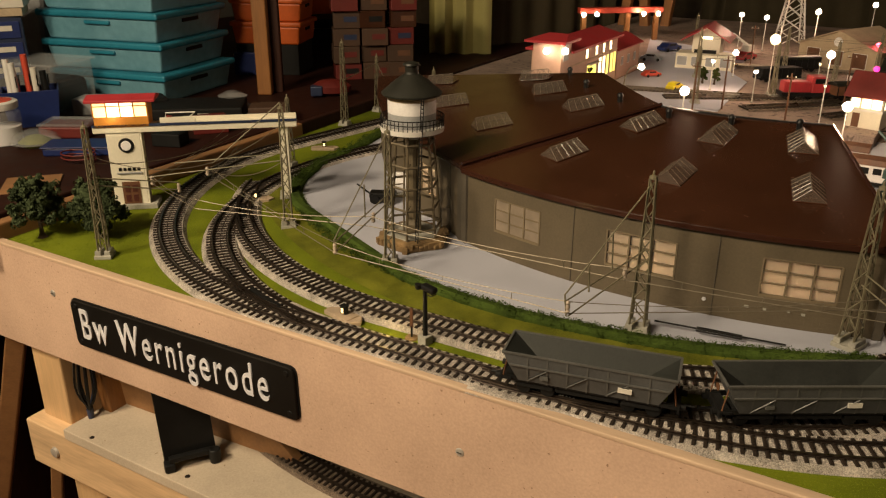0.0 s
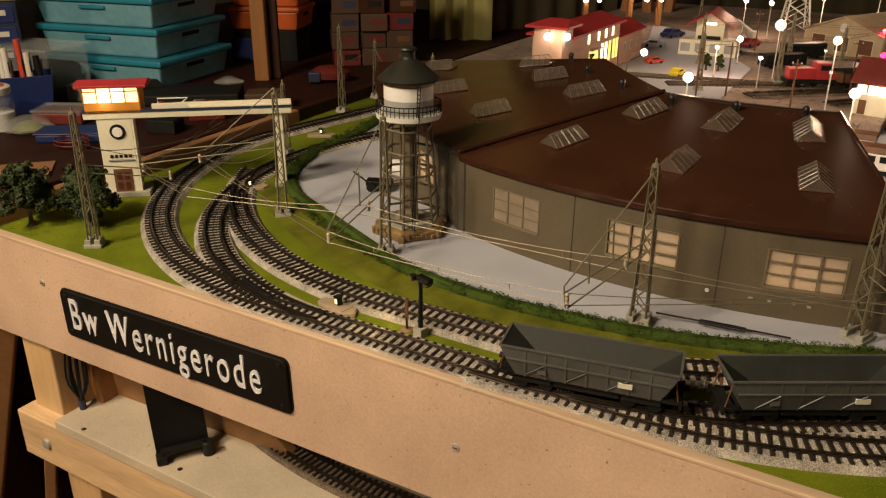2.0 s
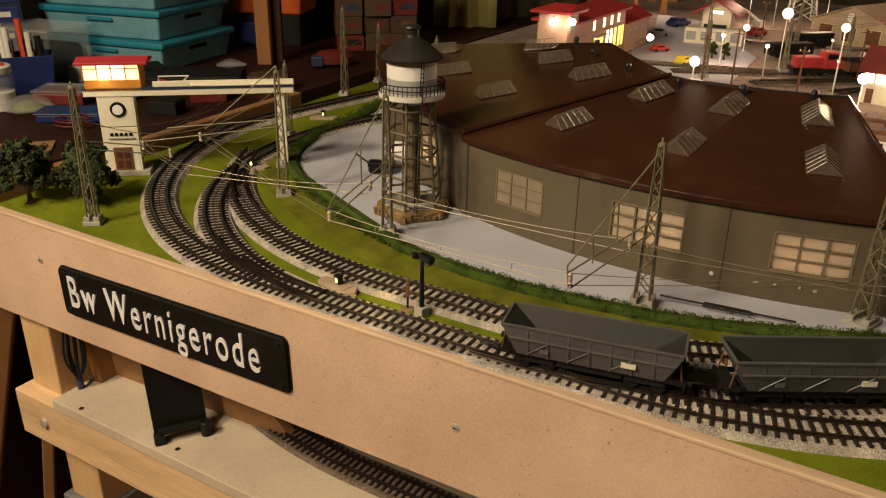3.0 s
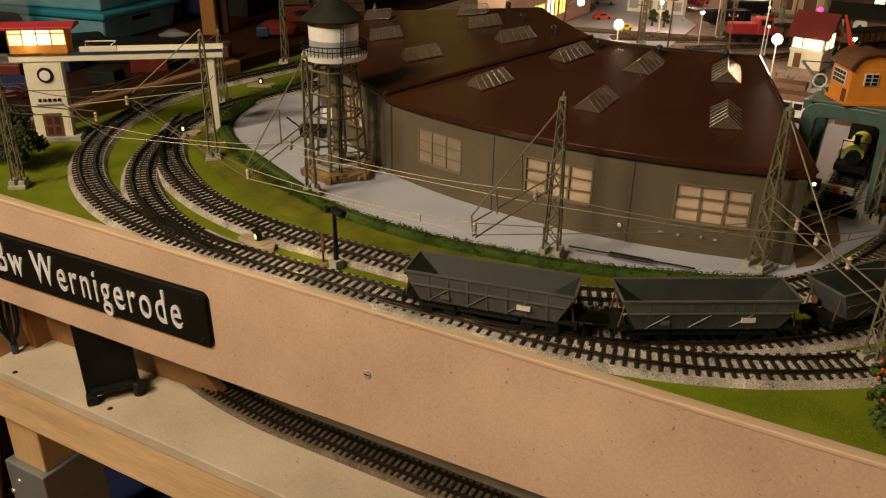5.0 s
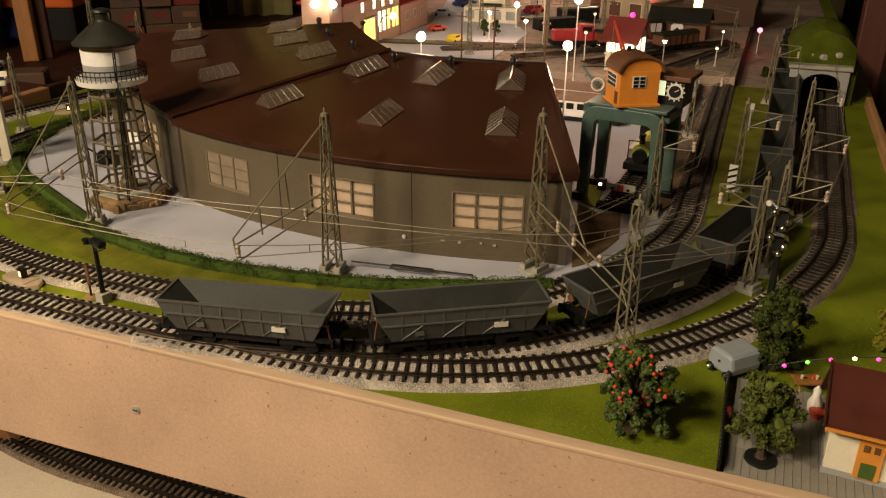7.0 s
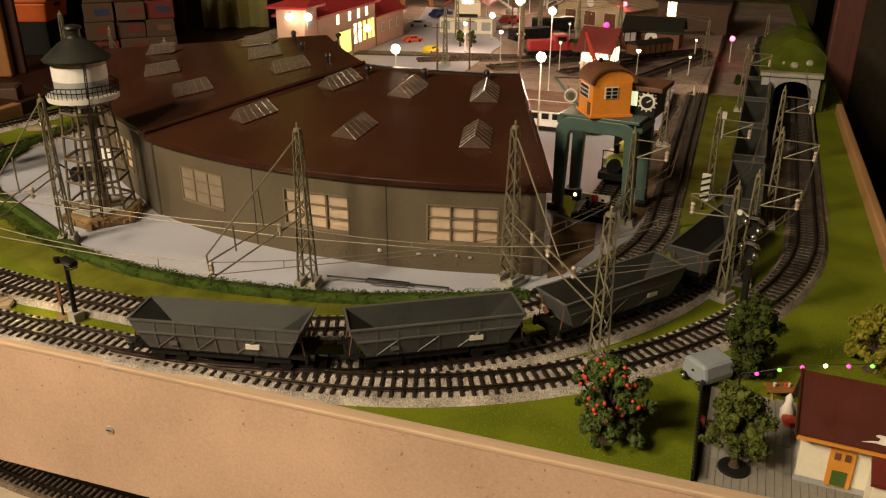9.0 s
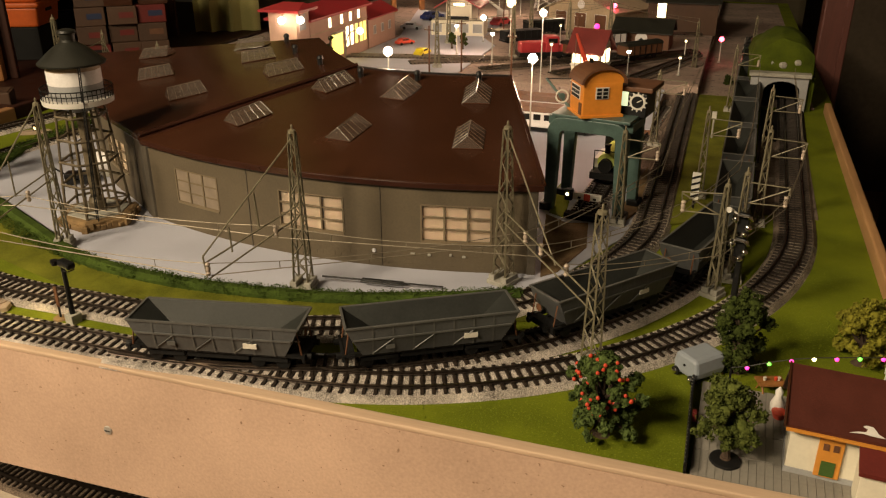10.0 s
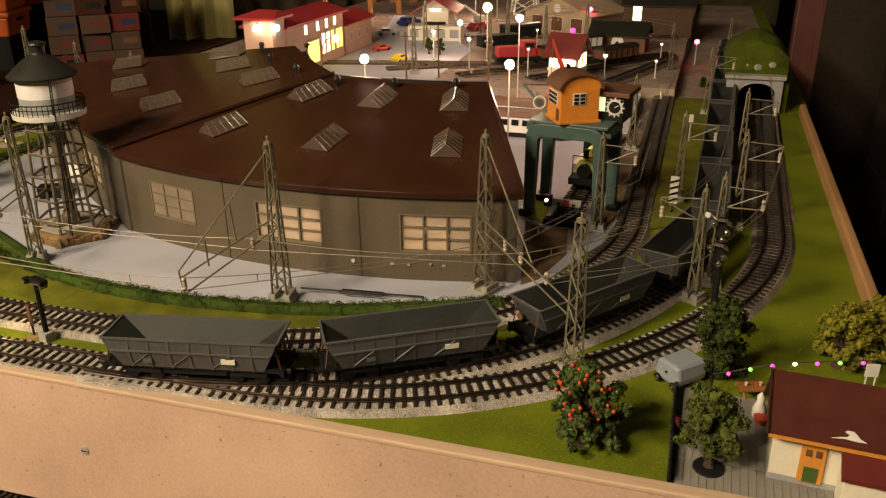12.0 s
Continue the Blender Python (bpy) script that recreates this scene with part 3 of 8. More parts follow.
part("tie", Geo().rod((-0.0495, 0.019, -0.209), (-0.0495, 0.019, -0.197), 0.0036, 0.0040, 10), BLUE_DARK, cable, "dark blue tape", 0, True)
device = thing("tool_case", "dark blue and black tool case on the floor", "case", (-0.115, 0.245, FLOOR_Z), 12)
part("body", Geo().box((0, 0, 0.10), (0.24, 0.16, 0.20)), DEVICE, device, "", 0.01)
part("lid", Geo().box((0, 0, 0.21), (0.245, 0.165, 0.02)), DEVICE, device, "", 0.006)
part("handle", Geo().wire([(-0.05, 0, 0.22), (-0.05, 0, 0.25), (0.05, 0, 0.25), (0.05, 0, 0.22)], 0.006), BLACK, device)
part("tape", Geo().box((-0.07, -0.084, 0.16), (0.06, 0.003, 0.03)), LABEL, device)

# ---- ground of the layout ----
HEDGE_LINE = smooth_line([(0.705, 0.199), (0.65, 0.175), (0.566, 0.147), (0.48, 0.134), (0.40, 0.132), (0.31, 0.147), (0.20, 0.186), (0.10, 0.247), (0.04, 0.305), (0.005, 0.39), (-0.005, 0.49), (-0.03, 0.64), (-0.03, 0.80)])

def sheet(name, outline, z, mat, label, category="ground", thick=0.002):
    g = Geo().prism(outline, z - thick, z)
    return tagged(part(name, g, mat, None, label), "", category, "", "structure")


base = tagged(part("ground", Geo().prism([(-0.128, 0.0016), (0.994, 0.0016), (0.998, 0.50), (1.008, 0.945), (1.02, 1.0), (1.02, 2.35), (-0.16, 2.35), (-0.152, 0.9), (-0.138, 0.4), (-0.131, 0.02)], -0.012, 0.0), GRASS, None, "bright green flocked grass of the model layout"), "", "ground", "", "structure")
pave_edge = [(p.x, p.y + 0.004) for p in HEDGE_LINE[::6]]
sheet("pavement", pave_edge + [(-0.03, 0.95), (0.818, 0.95), (0.799, 0.50), (0.785, 0.38), (0.735, 0.25)], 0.0015, PAVE, "smooth pale grey yard round the roundhouse", "pavement")
sheet("yard", [(-0.148, 0.955), (0.99, 0.955), (0.99, 2.3), (-0.155, 2.3)], 0.0012, YARD, "dusty pale station yard", "ground")

moss = Geo()
inner = [p + Vector((0, 0, 0.0035)) for p in HEDGE_LINE if p.y < 0.33]
vs, fs = [], []
for i, p in enumerate(inner):
    a, b = inner[max(0, i - 1)], inner[min(len(inner) - 1, i + 1)]
    d = b - a
    out = Vector((d.y, -d.x, 0)).normalized()
    if out.y > 0:
        out = -out
    for k in range(5):
        h = 0.0032 * (1 - k / 4) ** 0.7 + 0.0006
        vs.append((p.x + out.x * 0.046 * k / 4, p.y + out.y * 0.046 * k / 4, h + 0.0006 * noise.noise(Vector((p.x * 90, p.y * 90, k)))))
for i in range(len(inner) - 1):
    fs += [(i * 5 + k, i * 5 + k + 1, i * 5 + k + 6, i * 5 + k + 5) for k in range(4)]
moss.add(vs, fs)
tagged(part("grass_bank", moss, MOSS, None, "brownish green flocked bank below the hedge", 0, True), "", "bank", "", "structure")


def leaves(g, at, r, count, size, squash=1.0):
    """Small leaf faces scattered in a clump."""
    for _ in range(count):
        d = Vector((rnd.gauss(0, 1), rnd.gauss(0, 1), rnd.gauss(0, 1)))
        d.normalize()
        c = Vector(at) + Vector((d.x, d.y, d.z * squash)) * r * (0.55 + 0.45 * rnd.random())
        u = Vector((rnd.gauss(0, 1), rnd.gauss(0, 1), rnd.gauss(0, 1))).normalized()
        w = d.cross(u)
        s = size * (0.6 + 0.8 * rnd.random())
        u2 = w.cross(d) + d * rnd.uniform(-0.6, 0.6)
        k = len(g.v)
        g.v += [tuple(c - w * s), tuple(c + u2 * s * 0.7), tuple(c + w * s), tuple(c - u2 * s * 0.8 + d * s * 0.4)]
        g.f.append((k, k + 1, k + 2, k + 3))


hedge = Geo()
for i, p in enumerate(HEDGE_LINE):
    left_part = p.y > 0.30
    tall = 0.017 if left_part else (0.0120 if p.x > 0.40 else 0.0120 - 0.004 * min(1, (0.40 - p.x) / 0.2))
    wide = 0.012 if left_part else 0.0115
    a, b = HEDGE_LINE[max(0, i - 1)], HEDGE_LINE[min(len(HEDGE_LINE) - 1, i + 1)]
    side = Vector((b.y - a.y, a.x - b.x, 0)).normalized()
    if side.dot(p - Vector((0.545, 0.624, 0))) < 0:
        side = -side
    for _ in range(16 if p.y < 0.3 else (7 if p.y < 0.6 else 3)):
        o = rnd.uniform(-1, 1)
        c = p + side * (wide * (0.55 + o * 0.75))
        leaves(hedge, (c.x + rnd.uniform(-0.002, 0.002), c.y, tall * rnd.uniform(0.30, 0.82) * (1 - 0.30 * o * o)), 0.0026, 15, 0.00066)
core = Geo().sweep([p for p in HEDGE_LINE if p.x > 0.30 or p.y > 0.25], [(-0.0150, 0), (-0.0145, 0.006), (-0.010, 0.0085), (-0.002, 0.0075), (0.001, 0.005), (0.001, 0)])
hedge.add(core.v, core.f)
tagged(part("hedge", hedge, HEDGE, None, "dense dark green foam hedge along the yard edge"), "", "hedge", "", "stuff")

# fibres of the flocked grass beside the front edge
blades = Geo()
for _ in range(17000):
    if rnd.random() < 0.72:
        x, y = rnd.uniform(0.62, 0.99), rnd.uniform(0.004, 0.26)
    else:
        x, y = rnd.uniform(-0.125, 0.10), rnd.uniform(0.004, 0.12)
    dx, dy, h = rnd.uniform(-0.0010, 0.0010), rnd.uniform(-0.0010, 0.0010), rnd.uniform(0.0004, 0.0012)
    a = rnd.uniform(0, math.pi)
    k = len(blades.v)
    blades.v += [(x - 0.0004 * math.cos(a), y - 0.0004 * math.sin(a), 0), (x + 0.0004 * math.cos(a), y + 0.0004 * math.sin(a), 0), (x + dx, y + dy, h)]
    blades.f.append((k, k + 1, k + 2))
tagged(part("grass", blades, GRASS_BLADE, None, "short green flock fibres on the ground"), "", "grass", "", "stuff")

# table edges at the sides
edge_r = thing("table_edge_board", "upright pine board along the side of the layout", "edge board", kind="structure")
part("board", Geo().box((0, 0, 0), (0.009, 0.72, 0.030), pose(1.0015, 0.585, 0.0, 0, 0, -0.8)), PINE_Y, edge_r, "", 0.002)
part("board", Geo().box((0, 0, 0), (0.010, 0.24, 0.014), pose(0.998, 0.12, -0.006, 0, 0, -0.8)), PINE_Y, edge_r, "", 0.002)
edge_l = thing("table_edge_board", "dark pine board along the far side, its far piece darkened for shade", "edge board", kind="structure")
part("board", Geo().box((0, 0, 0), (0.016, 0.55, 0.030), pose(-0.1385, 0.25, 0.004, 0, 0, 1.5)), PINE_DARK, edge_l, "", 0.002)
# same board farther back; its weaker light is put into a darker wood colour
part("board", Geo().box((0, 0, 0), (0.014, 0.75, 0.030), pose(-0.157, 0.90, 0.004, 0, 0, 1.5)), BENCH, edge_l, "", 0.002)


# ---- tracks ----
LINE_E = run(0.973, 1.388, 182.4, [(0.9786,), (0.4195, 47.87), (0.3651, 38.93), (0.008,)])
LINE_A = run(0.545, 0.0207, 269.2, [(0.285,), (0.362, 52.8), (0.43, 25), (0.30, 24), (0.75,)])
LINE_B = run(0.335, 0.0178, 269.2, [(0.010,), (0.328, 65.8), (0.37, 45), (0.62,)])
LINE_C = run(0.8014, 1.45, 180.3, [(1.0506,), (0.3235, 57.60), (0.3668, 31.80), (0.1141,), (0.40, 64.3)])
LINE_D = run(0.912, 1.62, 182, [(1.2047,), (0.4214, 34.87), (0.4007, 39.84), (0.005,), (0.4542, 12.49), (0.004,)])
SECTION_BED = [(-0.0200, 0.0), (-0.0162, 0.0042), (0.0162, 0.0042), (0.0200, 0.0)]
sleeper_mesh = None


def track(label, pts, lift=0.0, beside=(), soot=0.0, black=0.0):
    global sleeper_mesh
    ob = thing("railway_track", label, "track", kind="structure")
    ob.location.z = lift
    k = int(soot / 0.0035) // 4 * 4
    if k:
        m = int(black / 0.0035) // 4 * 4
        if m:
            # the shade before the tunnel is put into the bed's black colour
            part("ballast_bed", Geo().sweep(pts[:m + 1:4], SECTION_BED), SHADE_BLACK, ob, "ballast at the tunnel, blackened to stand for deep shade")
        part("ballast_bed", Geo().sweep(pts[m:k + 1:4], SECTION_BED), BALLAST_DARK, ob, "sooty brown ballast")
        part("ballast_bed", Geo().sweep(pts[k:k + 45:4], SECTION_BED), BALLAST_MID, ob, "dusty brown ballast")
        k += 44
    part("ballast_bed", Geo().sweep(pts[k::4] + [pts[-1]], SECTION_BED), BALLAST, ob, "pale stone ballast")
    for s in (-1, 1):
        part("rail", Geo().sweep(pts, [(s * 0.00825 - 0.0011, 0.0052), (s * 0.00825 - 0.0004, 0.0058), (s * 0.00825 - 0.0008, 0.0074), (s * 0.00825 + 0.0008, 0.0074), (s * 0.00825 + 0.0004, 0.0058), (s * 0.00825 + 0.0011, 0.0052)]), RAIL, ob, "dark steel rail")
        part("rail_head", Geo().sweep(pts, [(s * 0.00825 - 0.0004, 0.0073), (s * 0.00825 - 0.0003, 0.0079), (s * 0.00825 + 0.0003, 0.0079), (s * 0.00825 + 0.0004, 0.0073)]), RAIL_TOP, ob, "worn bright rail head")
    if sleeper_mesh is None:
        g = Geo()
        g.add([(-0.0152, -0.0015, 0), (0.0152, -0.0015, 0), (0.0152, 0.0015, 0), (-0.0152, 0.0015, 0), (-0.0150, -0.0011, 0.0018), (0.0150, -0.0011, 0.0018), (0.0150, 0.0011, 0.0018), (-0.0150, 0.0011, 0.0018)],
              [(4, 5, 6, 7), (0, 1, 5, 4), (1, 2, 6, 5), (2, 3, 7, 6), (3, 0, 4, 7)])
        for s in (-1, 1):
            for o in (-0.0019, 0.0019):
                g.box((s * 0.00825 + o, 0, 0.0023), (0.0011, 0.0016, 0.0012))
        g.box((0, 0, 0.0022), (0.0010, 0.0010, 0.0010))
        sleeper_mesh = mesh_of("sleeper", g, SLEEPER)
    total = sum((b - a).length for a, b in zip(pts, pts[1:]))
    n = int(total / 0.0075)
    for i in range(min(n, 298)):
        p, a = along(pts, 0.0035 + i * 0.0075)
        if any((p - q).length < 0.010 for q in beside):
            continue
        s = new("sleeper", sleeper_mesh)
        s.parent = ob
        s.matrix_basis = pose(p.x, p.y, 0.0036, 0, 0, a + 90 + rnd.uniform(-0.8, 0.8))
    return ob


track("outer railway track with dark sleepers on pale ballast", LINE_E, 0.0, (), 1.02, 0.638)
track("railway track curving past the gantry signal box", LINE_A, 0.00015)
track("inner railway track curving round the yard", LINE_B, 0.0003, LINE_A[::2])
track("railway track beside the mossy bank", LINE_C, 0.00045, soot=1.02, beside= LINE_B[::2] + LINE_A[::2])
track("middle railway track carrying the ore train", LINE_D, 0.0006, LINE_A[::2] + LINE_E[::2])

# point blades, frogs and drives of the three turnouts
for label, pts, d0, d1 in (("dark turnout blades by the front edge", LINE_D, 1.70, 1.84), ("dark turnout blades at the curve", LINE_B, 0.03, 0.20), ("dark turnout blades near the gantry", LINE_C, 1.963, 2.083)):
    ob = thing("turnout", label, "turnout")
    total = sum((b - a).length for a, b in zip(pts, pts[1:]))
    seg = [along(pts, d0 + (d1 - d0) * i / 30)[0] + Vector((0, 0, 0.0011)) for i in range(31)]
    for s in (-0.0062, 0.0062):
        part("blade", Geo().sweep(seg, [(s - 0.0010, 0.0055), (s - 0.0006, 0.0083), (s + 0.0006, 0.0083), (s + 0.0010, 0.0055)]), RAIL, ob)
    part("frog", Geo().sweep(seg[10:20], [(-0.0025, 0.0045), (-0.0015, 0.0072), (0.0015, 0.0072), (0.0025, 0.0045)]), BLACK, ob)
drive = thing("turnout_contact", "small white turnout contacts between the rails", "contact", (0.522, 0.018, 0.0062), 2)
for i in range(5):
    part("stud", Geo().box((-0.006 + i * 0.0026, 0.0, 0.0006), (0.0015, 0.003, 0.0026)), INSUL_W, drive, "", 0.0003)

# lower hidden track on the deck
low = thing("railway_track", "railway track on the lower deck, its bed darkened for shade", "track", (0, 0, -0.209), kind="structure")
low_line = run(0.98, 0.0695, 270, [(0.67,), (0.55, 42)])
# dark ballast colour stands in for the deep shade under the table
part("trackbed", Geo().sweep(low_line[::6], [(-0.021, 0), (-0.018, 0.003), (0.018, 0.003), (0.021, 0)]), BALLAST_DARK, low)
for s in (-1, 1):
    part("rail", Geo().sweep(low_line[::3], [(s * 0.00825 - 0.0009, 0.004), (s * 0.00825 - 0.0005, 0.0078), (s * 0.00825 + 0.0005, 0.0078), (s * 0.00825 + 0.0009, 0.004)]), RAIL, low)
for i in range(130):
    p, a = along(low_line, 0.004 + i * 0.0071)
    s = new("sleeper", sleeper_mesh)
    s.parent = low
    s.matrix_basis = pose(p.x, p.y, 0.0028, 0, 0, a + 90)

# ---- the roundhouse ----
CX, CY, R_WALL, R_EAVE, R_IN = 0.5268, 0.8191, 0.6065, 0.6095, 0.362
A1, A2 = -21.5, 18.0          # degrees from the front: the joint of the two sections and the free end
Z_EAVE, SLOPE, Z_WALL = 0.0850, 0.160, 0.0826


def polar(r, deg, z=0.0):
    # the side edges of the roof close in towards the ridge
    k = min(1, max(0, (R_EAVE - r) / (R_EAVE - R_IN)))
    u = (deg - A1) / (A2 - A1)
    a = radians((A1 + 8.6 * k) * (1 - u) + (A2 - 2.0 * k) * u)
    return Vector((CX + r * math.sin(a), CY - r * math.cos(a), z))


def roof_z(r):
    return Z_EAVE + (R_EAVE - r) * SLOPE


def resampled(points, n):
    line = smooth_line(points, 0.004)
    total = sum((q - p).length for p, q in zip(line, line[1:]))
    return [along(line, total * i / n)[0] for i in range(n + 1)]


FAR_N = 24
FAR_EAVE = resampled([tuple(polar(R_EAVE, A1)[:2]), (0.248, 0.2895), (0.1985, 0.3225), (0.115, 0.395), (0.035, 0.490), (-0.05, 0.615)], FAR_N)
FAR_RIDGE = resampled([tuple(polar(R_IN, A1)[:2]), (0.405, 0.513), (0.366, 0.562), (0.317, 0.628)], FAR_N)


def far_at(u, k, dz=0.0):
    """A place on the far roof section: u along the eave, k from the eave up to the ridge."""
    i = min(FAR_N - 1, max(0, int(u * FAR_N)))
    t = u * FAR_N - i
    e, r = FAR_EAVE[i].lerp(FAR_EAVE[i + 1], t), FAR_RIDGE[i].lerp(FAR_RIDGE[i + 1], t)
    p = e.lerp(r, k)
    p.z = Z_EAVE + 0.003 + 0.0385 * k + dz
    return p


house = thing("roundhouse", "brown-roofed model engine roundhouse with curved grey-brown walls", "roundhouse")


def curved_wall(a, b, z0, z1, r0=R_WALL, thick=0.004, n=None):
    n = n or max(2, int((b - a) / 1.5))
    g = Geo()
    ring = [polar(r0, a + (b - a) * i / n) for i in range(n + 1)] + [polar(r0 - thick, b + (a - b) * i / n) for i in range(n + 1)]
    return g.prism([(p.x, p.y) for p in ring], z0, z1)


def far_wall(a, b, z0, z1, out=-0.003, thick=0.004, n=6):
    """A wall strip below the far eave, from a to b of its length."""
    pts = [far_at(a + (b - a) * i / n, 0) for i in range(n + 1)]
    ring_o, ring_i = [], []
    for i, p in enumerate(pts):
        d = pts[min(n, i + 1)] - pts[max(0, i - 1)]
        side = Vector((-d.y, d.x, 0)).normalized()
        ring_o.append(p + side * out)
        ring_i.append(p + side * (out - thick))
    return Geo().prism([(p.x, p.y) for p in ring_o + ring_i[::-1]], z0, z1)


WIN_Z0, WIN_Z1 = 0.0296, 0.0626
WINDOWS = ((-14.27, 2.70, "dim"), (-1.68, 3.05, "lit"), (11.03, 2.88, "lit"))


def wall_run(a, b, wins):
    edge = a
    for mid, half, state in wins + [(None, None, None)]:
        stop = b if mid is None else mid - half
        part("wall", curved_wall(edge, stop, 0.0, Z_WALL), WALL, house, "", 0, True)
        if mid is not None:
            part("wall", curved_wall(mid - half, mid + half, 0.0, WIN_Z0), WALL, house, "", 0, True)
            part("wall", curved_wall(mid - half, mid + half, WIN_Z1, Z_WALL), WALL, house, "", 0, True)
            edge = mid + half


def window_in(lo, hi, lit, strip, base, bars):
    """A window of three by three panes between two places along a wall; strip(a, b, z0, z1, out, thick, n) makes a piece of that wall."""
    win = part("window", strip(lo, hi, WIN_Z0 - 0.002, WIN_Z0, base + 0.001, 0.004, 4), WINDOW_BAR, house, "")
    for k in range(3):
        for j in range(3):
            a, b = lo + (hi - lo) * (k + 0.04) / 3, lo + (hi - lo) * (k + 0.96) / 3
            za, zb = WIN_Z0 + (WIN_Z1 - WIN_Z0) * j / 3, WIN_Z0 + (WIN_Z1 - WIN_Z0) * (j + 1) / 3
            part("pane", strip(a, b, za + 0.0004, zb - 0.0004, base - (0.0022 if lit else 0.0004), 0.0006, 2), PANE_LIT if lit else PANE_DIM, win, "warm lit pane" if lit else "dim pane")
    for k in range(4):
        a = lo + (hi - lo) * k / 3
        part("bar", strip(a - bars, a + bars, WIN_Z0, WIN_Z1, base + 0.0006, 0.002, 1), WINDOW_BAR, win)
    for j in range(4):
        z = WIN_Z0 + (WIN_Z1 - WIN_Z0) * j / 3
        part("bar", strip(lo, hi, z - 0.0006, z + 0.0006, base + 0.0003, 0.002, 4), WINDOW_BAR, win)


wall_run(A1, A2 - 0.4, sorted(WINDOWS))
for mid, half, state in WINDOWS:
    window_in(mid - half, mid + half, state == "lit", curved_wall, R_WALL, 0.07)
FAR_WIN = (0.131, 0.247)
for a, b in ((0.0, FAR_WIN[0]), (FAR_WIN[1], 0.99)):
    part("wall", far_wall(a, b, 0.0, Z_WALL + 0.003, n=10), WALL, house, "", 0, True)
for z0, z1 in ((0.0, WIN_Z0), (WIN_Z1, Z_WALL + 0.003)):
    part("wall", far_wall(*FAR_WIN, z0, z1), WALL, house, "", 0, True)
window_in(*FAR_WIN, True, far_wall, -0.003, 0.0016)
for a in (A1 + 0.25, -8.0, 4.7, A2 - 0.75):
    wide = 0.7 if a in (A1 + 0.25, A2 - 0.75) else 0.09
    part("pilaster", curved_wall(a - wide / 2, a + wide / 2, 0.0, Z_WALL - 0.0004, R_WALL + (0.0022 if wide > 0.5 else 0.0008), 0.004, 2), WALL_DARK, house, "", 0.0004)
for a, wide in ((0.012, 0.02), (0.062, 0.003), (0.30, 0.003)):
    part("pilaster", far_wall(a - wide / 2, a + wide / 2, 0.0, Z_WALL, -0.001 if wide > 0.01 else -0.0022, 0.004, 2), WALL_DARK, house, "", 0.0004)
part("side_wall", Geo().prism([tuple(polar(r, d)[:2]) for r, d in ((R_WALL, A2 - 0.4), (R_IN + 0.01, A2 - 0.4), (R_IN + 0.01, A2 - 0.9), (R_WALL, A2 - 0.8))], 0, Z_WALL), WALL_DARK, house)
part("side_wall", Geo().prism([tuple(far_at(u, k)[:2]) for u, k in ((0.985, 0.02), (0.985, 0.97), (0.97, 0.97), (0.97, 0.02))], 0, Z_WALL), WALL_DARK, house)
part("inner_wall", curved_wall(A1, A2, 0.0, 0.117, R_IN + 0.012), WALL_DARK, house)
# bulbs behind the paper panes
for at, strength in ((polar(R_WALL - 0.030, -0.9, 0.034), 0.050), (polar(R_WALL - 0.030, 10.3, 0.034), 0.030), (far_at(0.17, 0.10), 0.055)):
    lamp("window_bulb_light", "POINT", (at.x, at.y, 0.034), strength, (1.0, 0.79, 0.57), 0.004)
# round ventilation plate and the rough stone plinth
part("vent_plate", Geo().lathe([(0.0019, 0), (0.0016, 0.001)], 14, (0, 0, 0), Matrix.Translation(polar(R_WALL + 0.0008, 4.05, 0.0165)) @ pose(0, 0, 0, 90, 0, 4.05)), SIGN_WHITE, house, "", 0, True)
for row in range(3):
    n = 34
    for i in range(n):
        a = -3.5 + 19.3 * (i + 0.5 * (row % 2)) / n
        if rnd.random() < 0.12:
            continue
        h = 0.0042 + rnd.uniform(-0.0004, 0.0004)
        part("plinth_stone", curved_wall(a - 0.24, a + 0.24, 0.002 + row * 0.0048, 0.002 + row * 0.0048 + h, R_WALL + rnd.uniform(0.0001, 0.0003), 0.003, 1), WALL, house)
for x, z, wd in ((7.4, 0.0155, 0.35), (8.8, 0.0155, 0.25), (10.6, 0.0165, 0.18), (11.7, 0.0155, 0.28)):
    part("scupper", curved_wall(x - wd / 2, x + wd / 2, z, z + 0.0018, R_WALL + 0.0014, 0.003, 1), CONCRETE, house, "small pale outlet")


def roof_shell(top):
    """A thin roof sheet below rows of upper points."""
    m, vs, fs = len(top[0]), [], []
    for row in top:
        vs += row + [p - Vector((0, 0, 0.0035)) for p in reversed(row)]
    k = m * 2
    for i in range(len(top) - 1):
        fs += [(i * k + j, i * k + (j + 1) % k, (i + 1) * k + (j + 1) % k, (i + 1) * k + j) for j in range(k)]
    fs += [tuple(range(k)), tuple(range((len(top) - 1) * k, len(top) * k))]
    return Geo().add(vs, fs)


RINGS = (R_EAVE, R_EAVE - 0.02, 0.52, 0.44, R_IN)
roof_main = part("roof", roof_shell([[polar(r, A1 + (A2 - A1) * i / 30, roof_z(r)) for r in RINGS] for i in range(31)]), ROOF, house, "glossy dark brown roof", 0, True)
part("eave_strip", curved_wall(A1, A2, Z_EAVE - 0.0062, Z_EAVE - 0.0008, R_EAVE + 0.0010, 0.003, 30), ROOF_EDGE, roof_main, "glossy rounded eave strip", 0.0006)
roof_left = part("roof", roof_shell([[far_at(i / FAR_N, k) for k in (0, 0.08, 0.4, 0.7, 1.0)] for i in range(FAR_N + 1)]), ROOF, house, "glossy dark brown roof", 0, True)
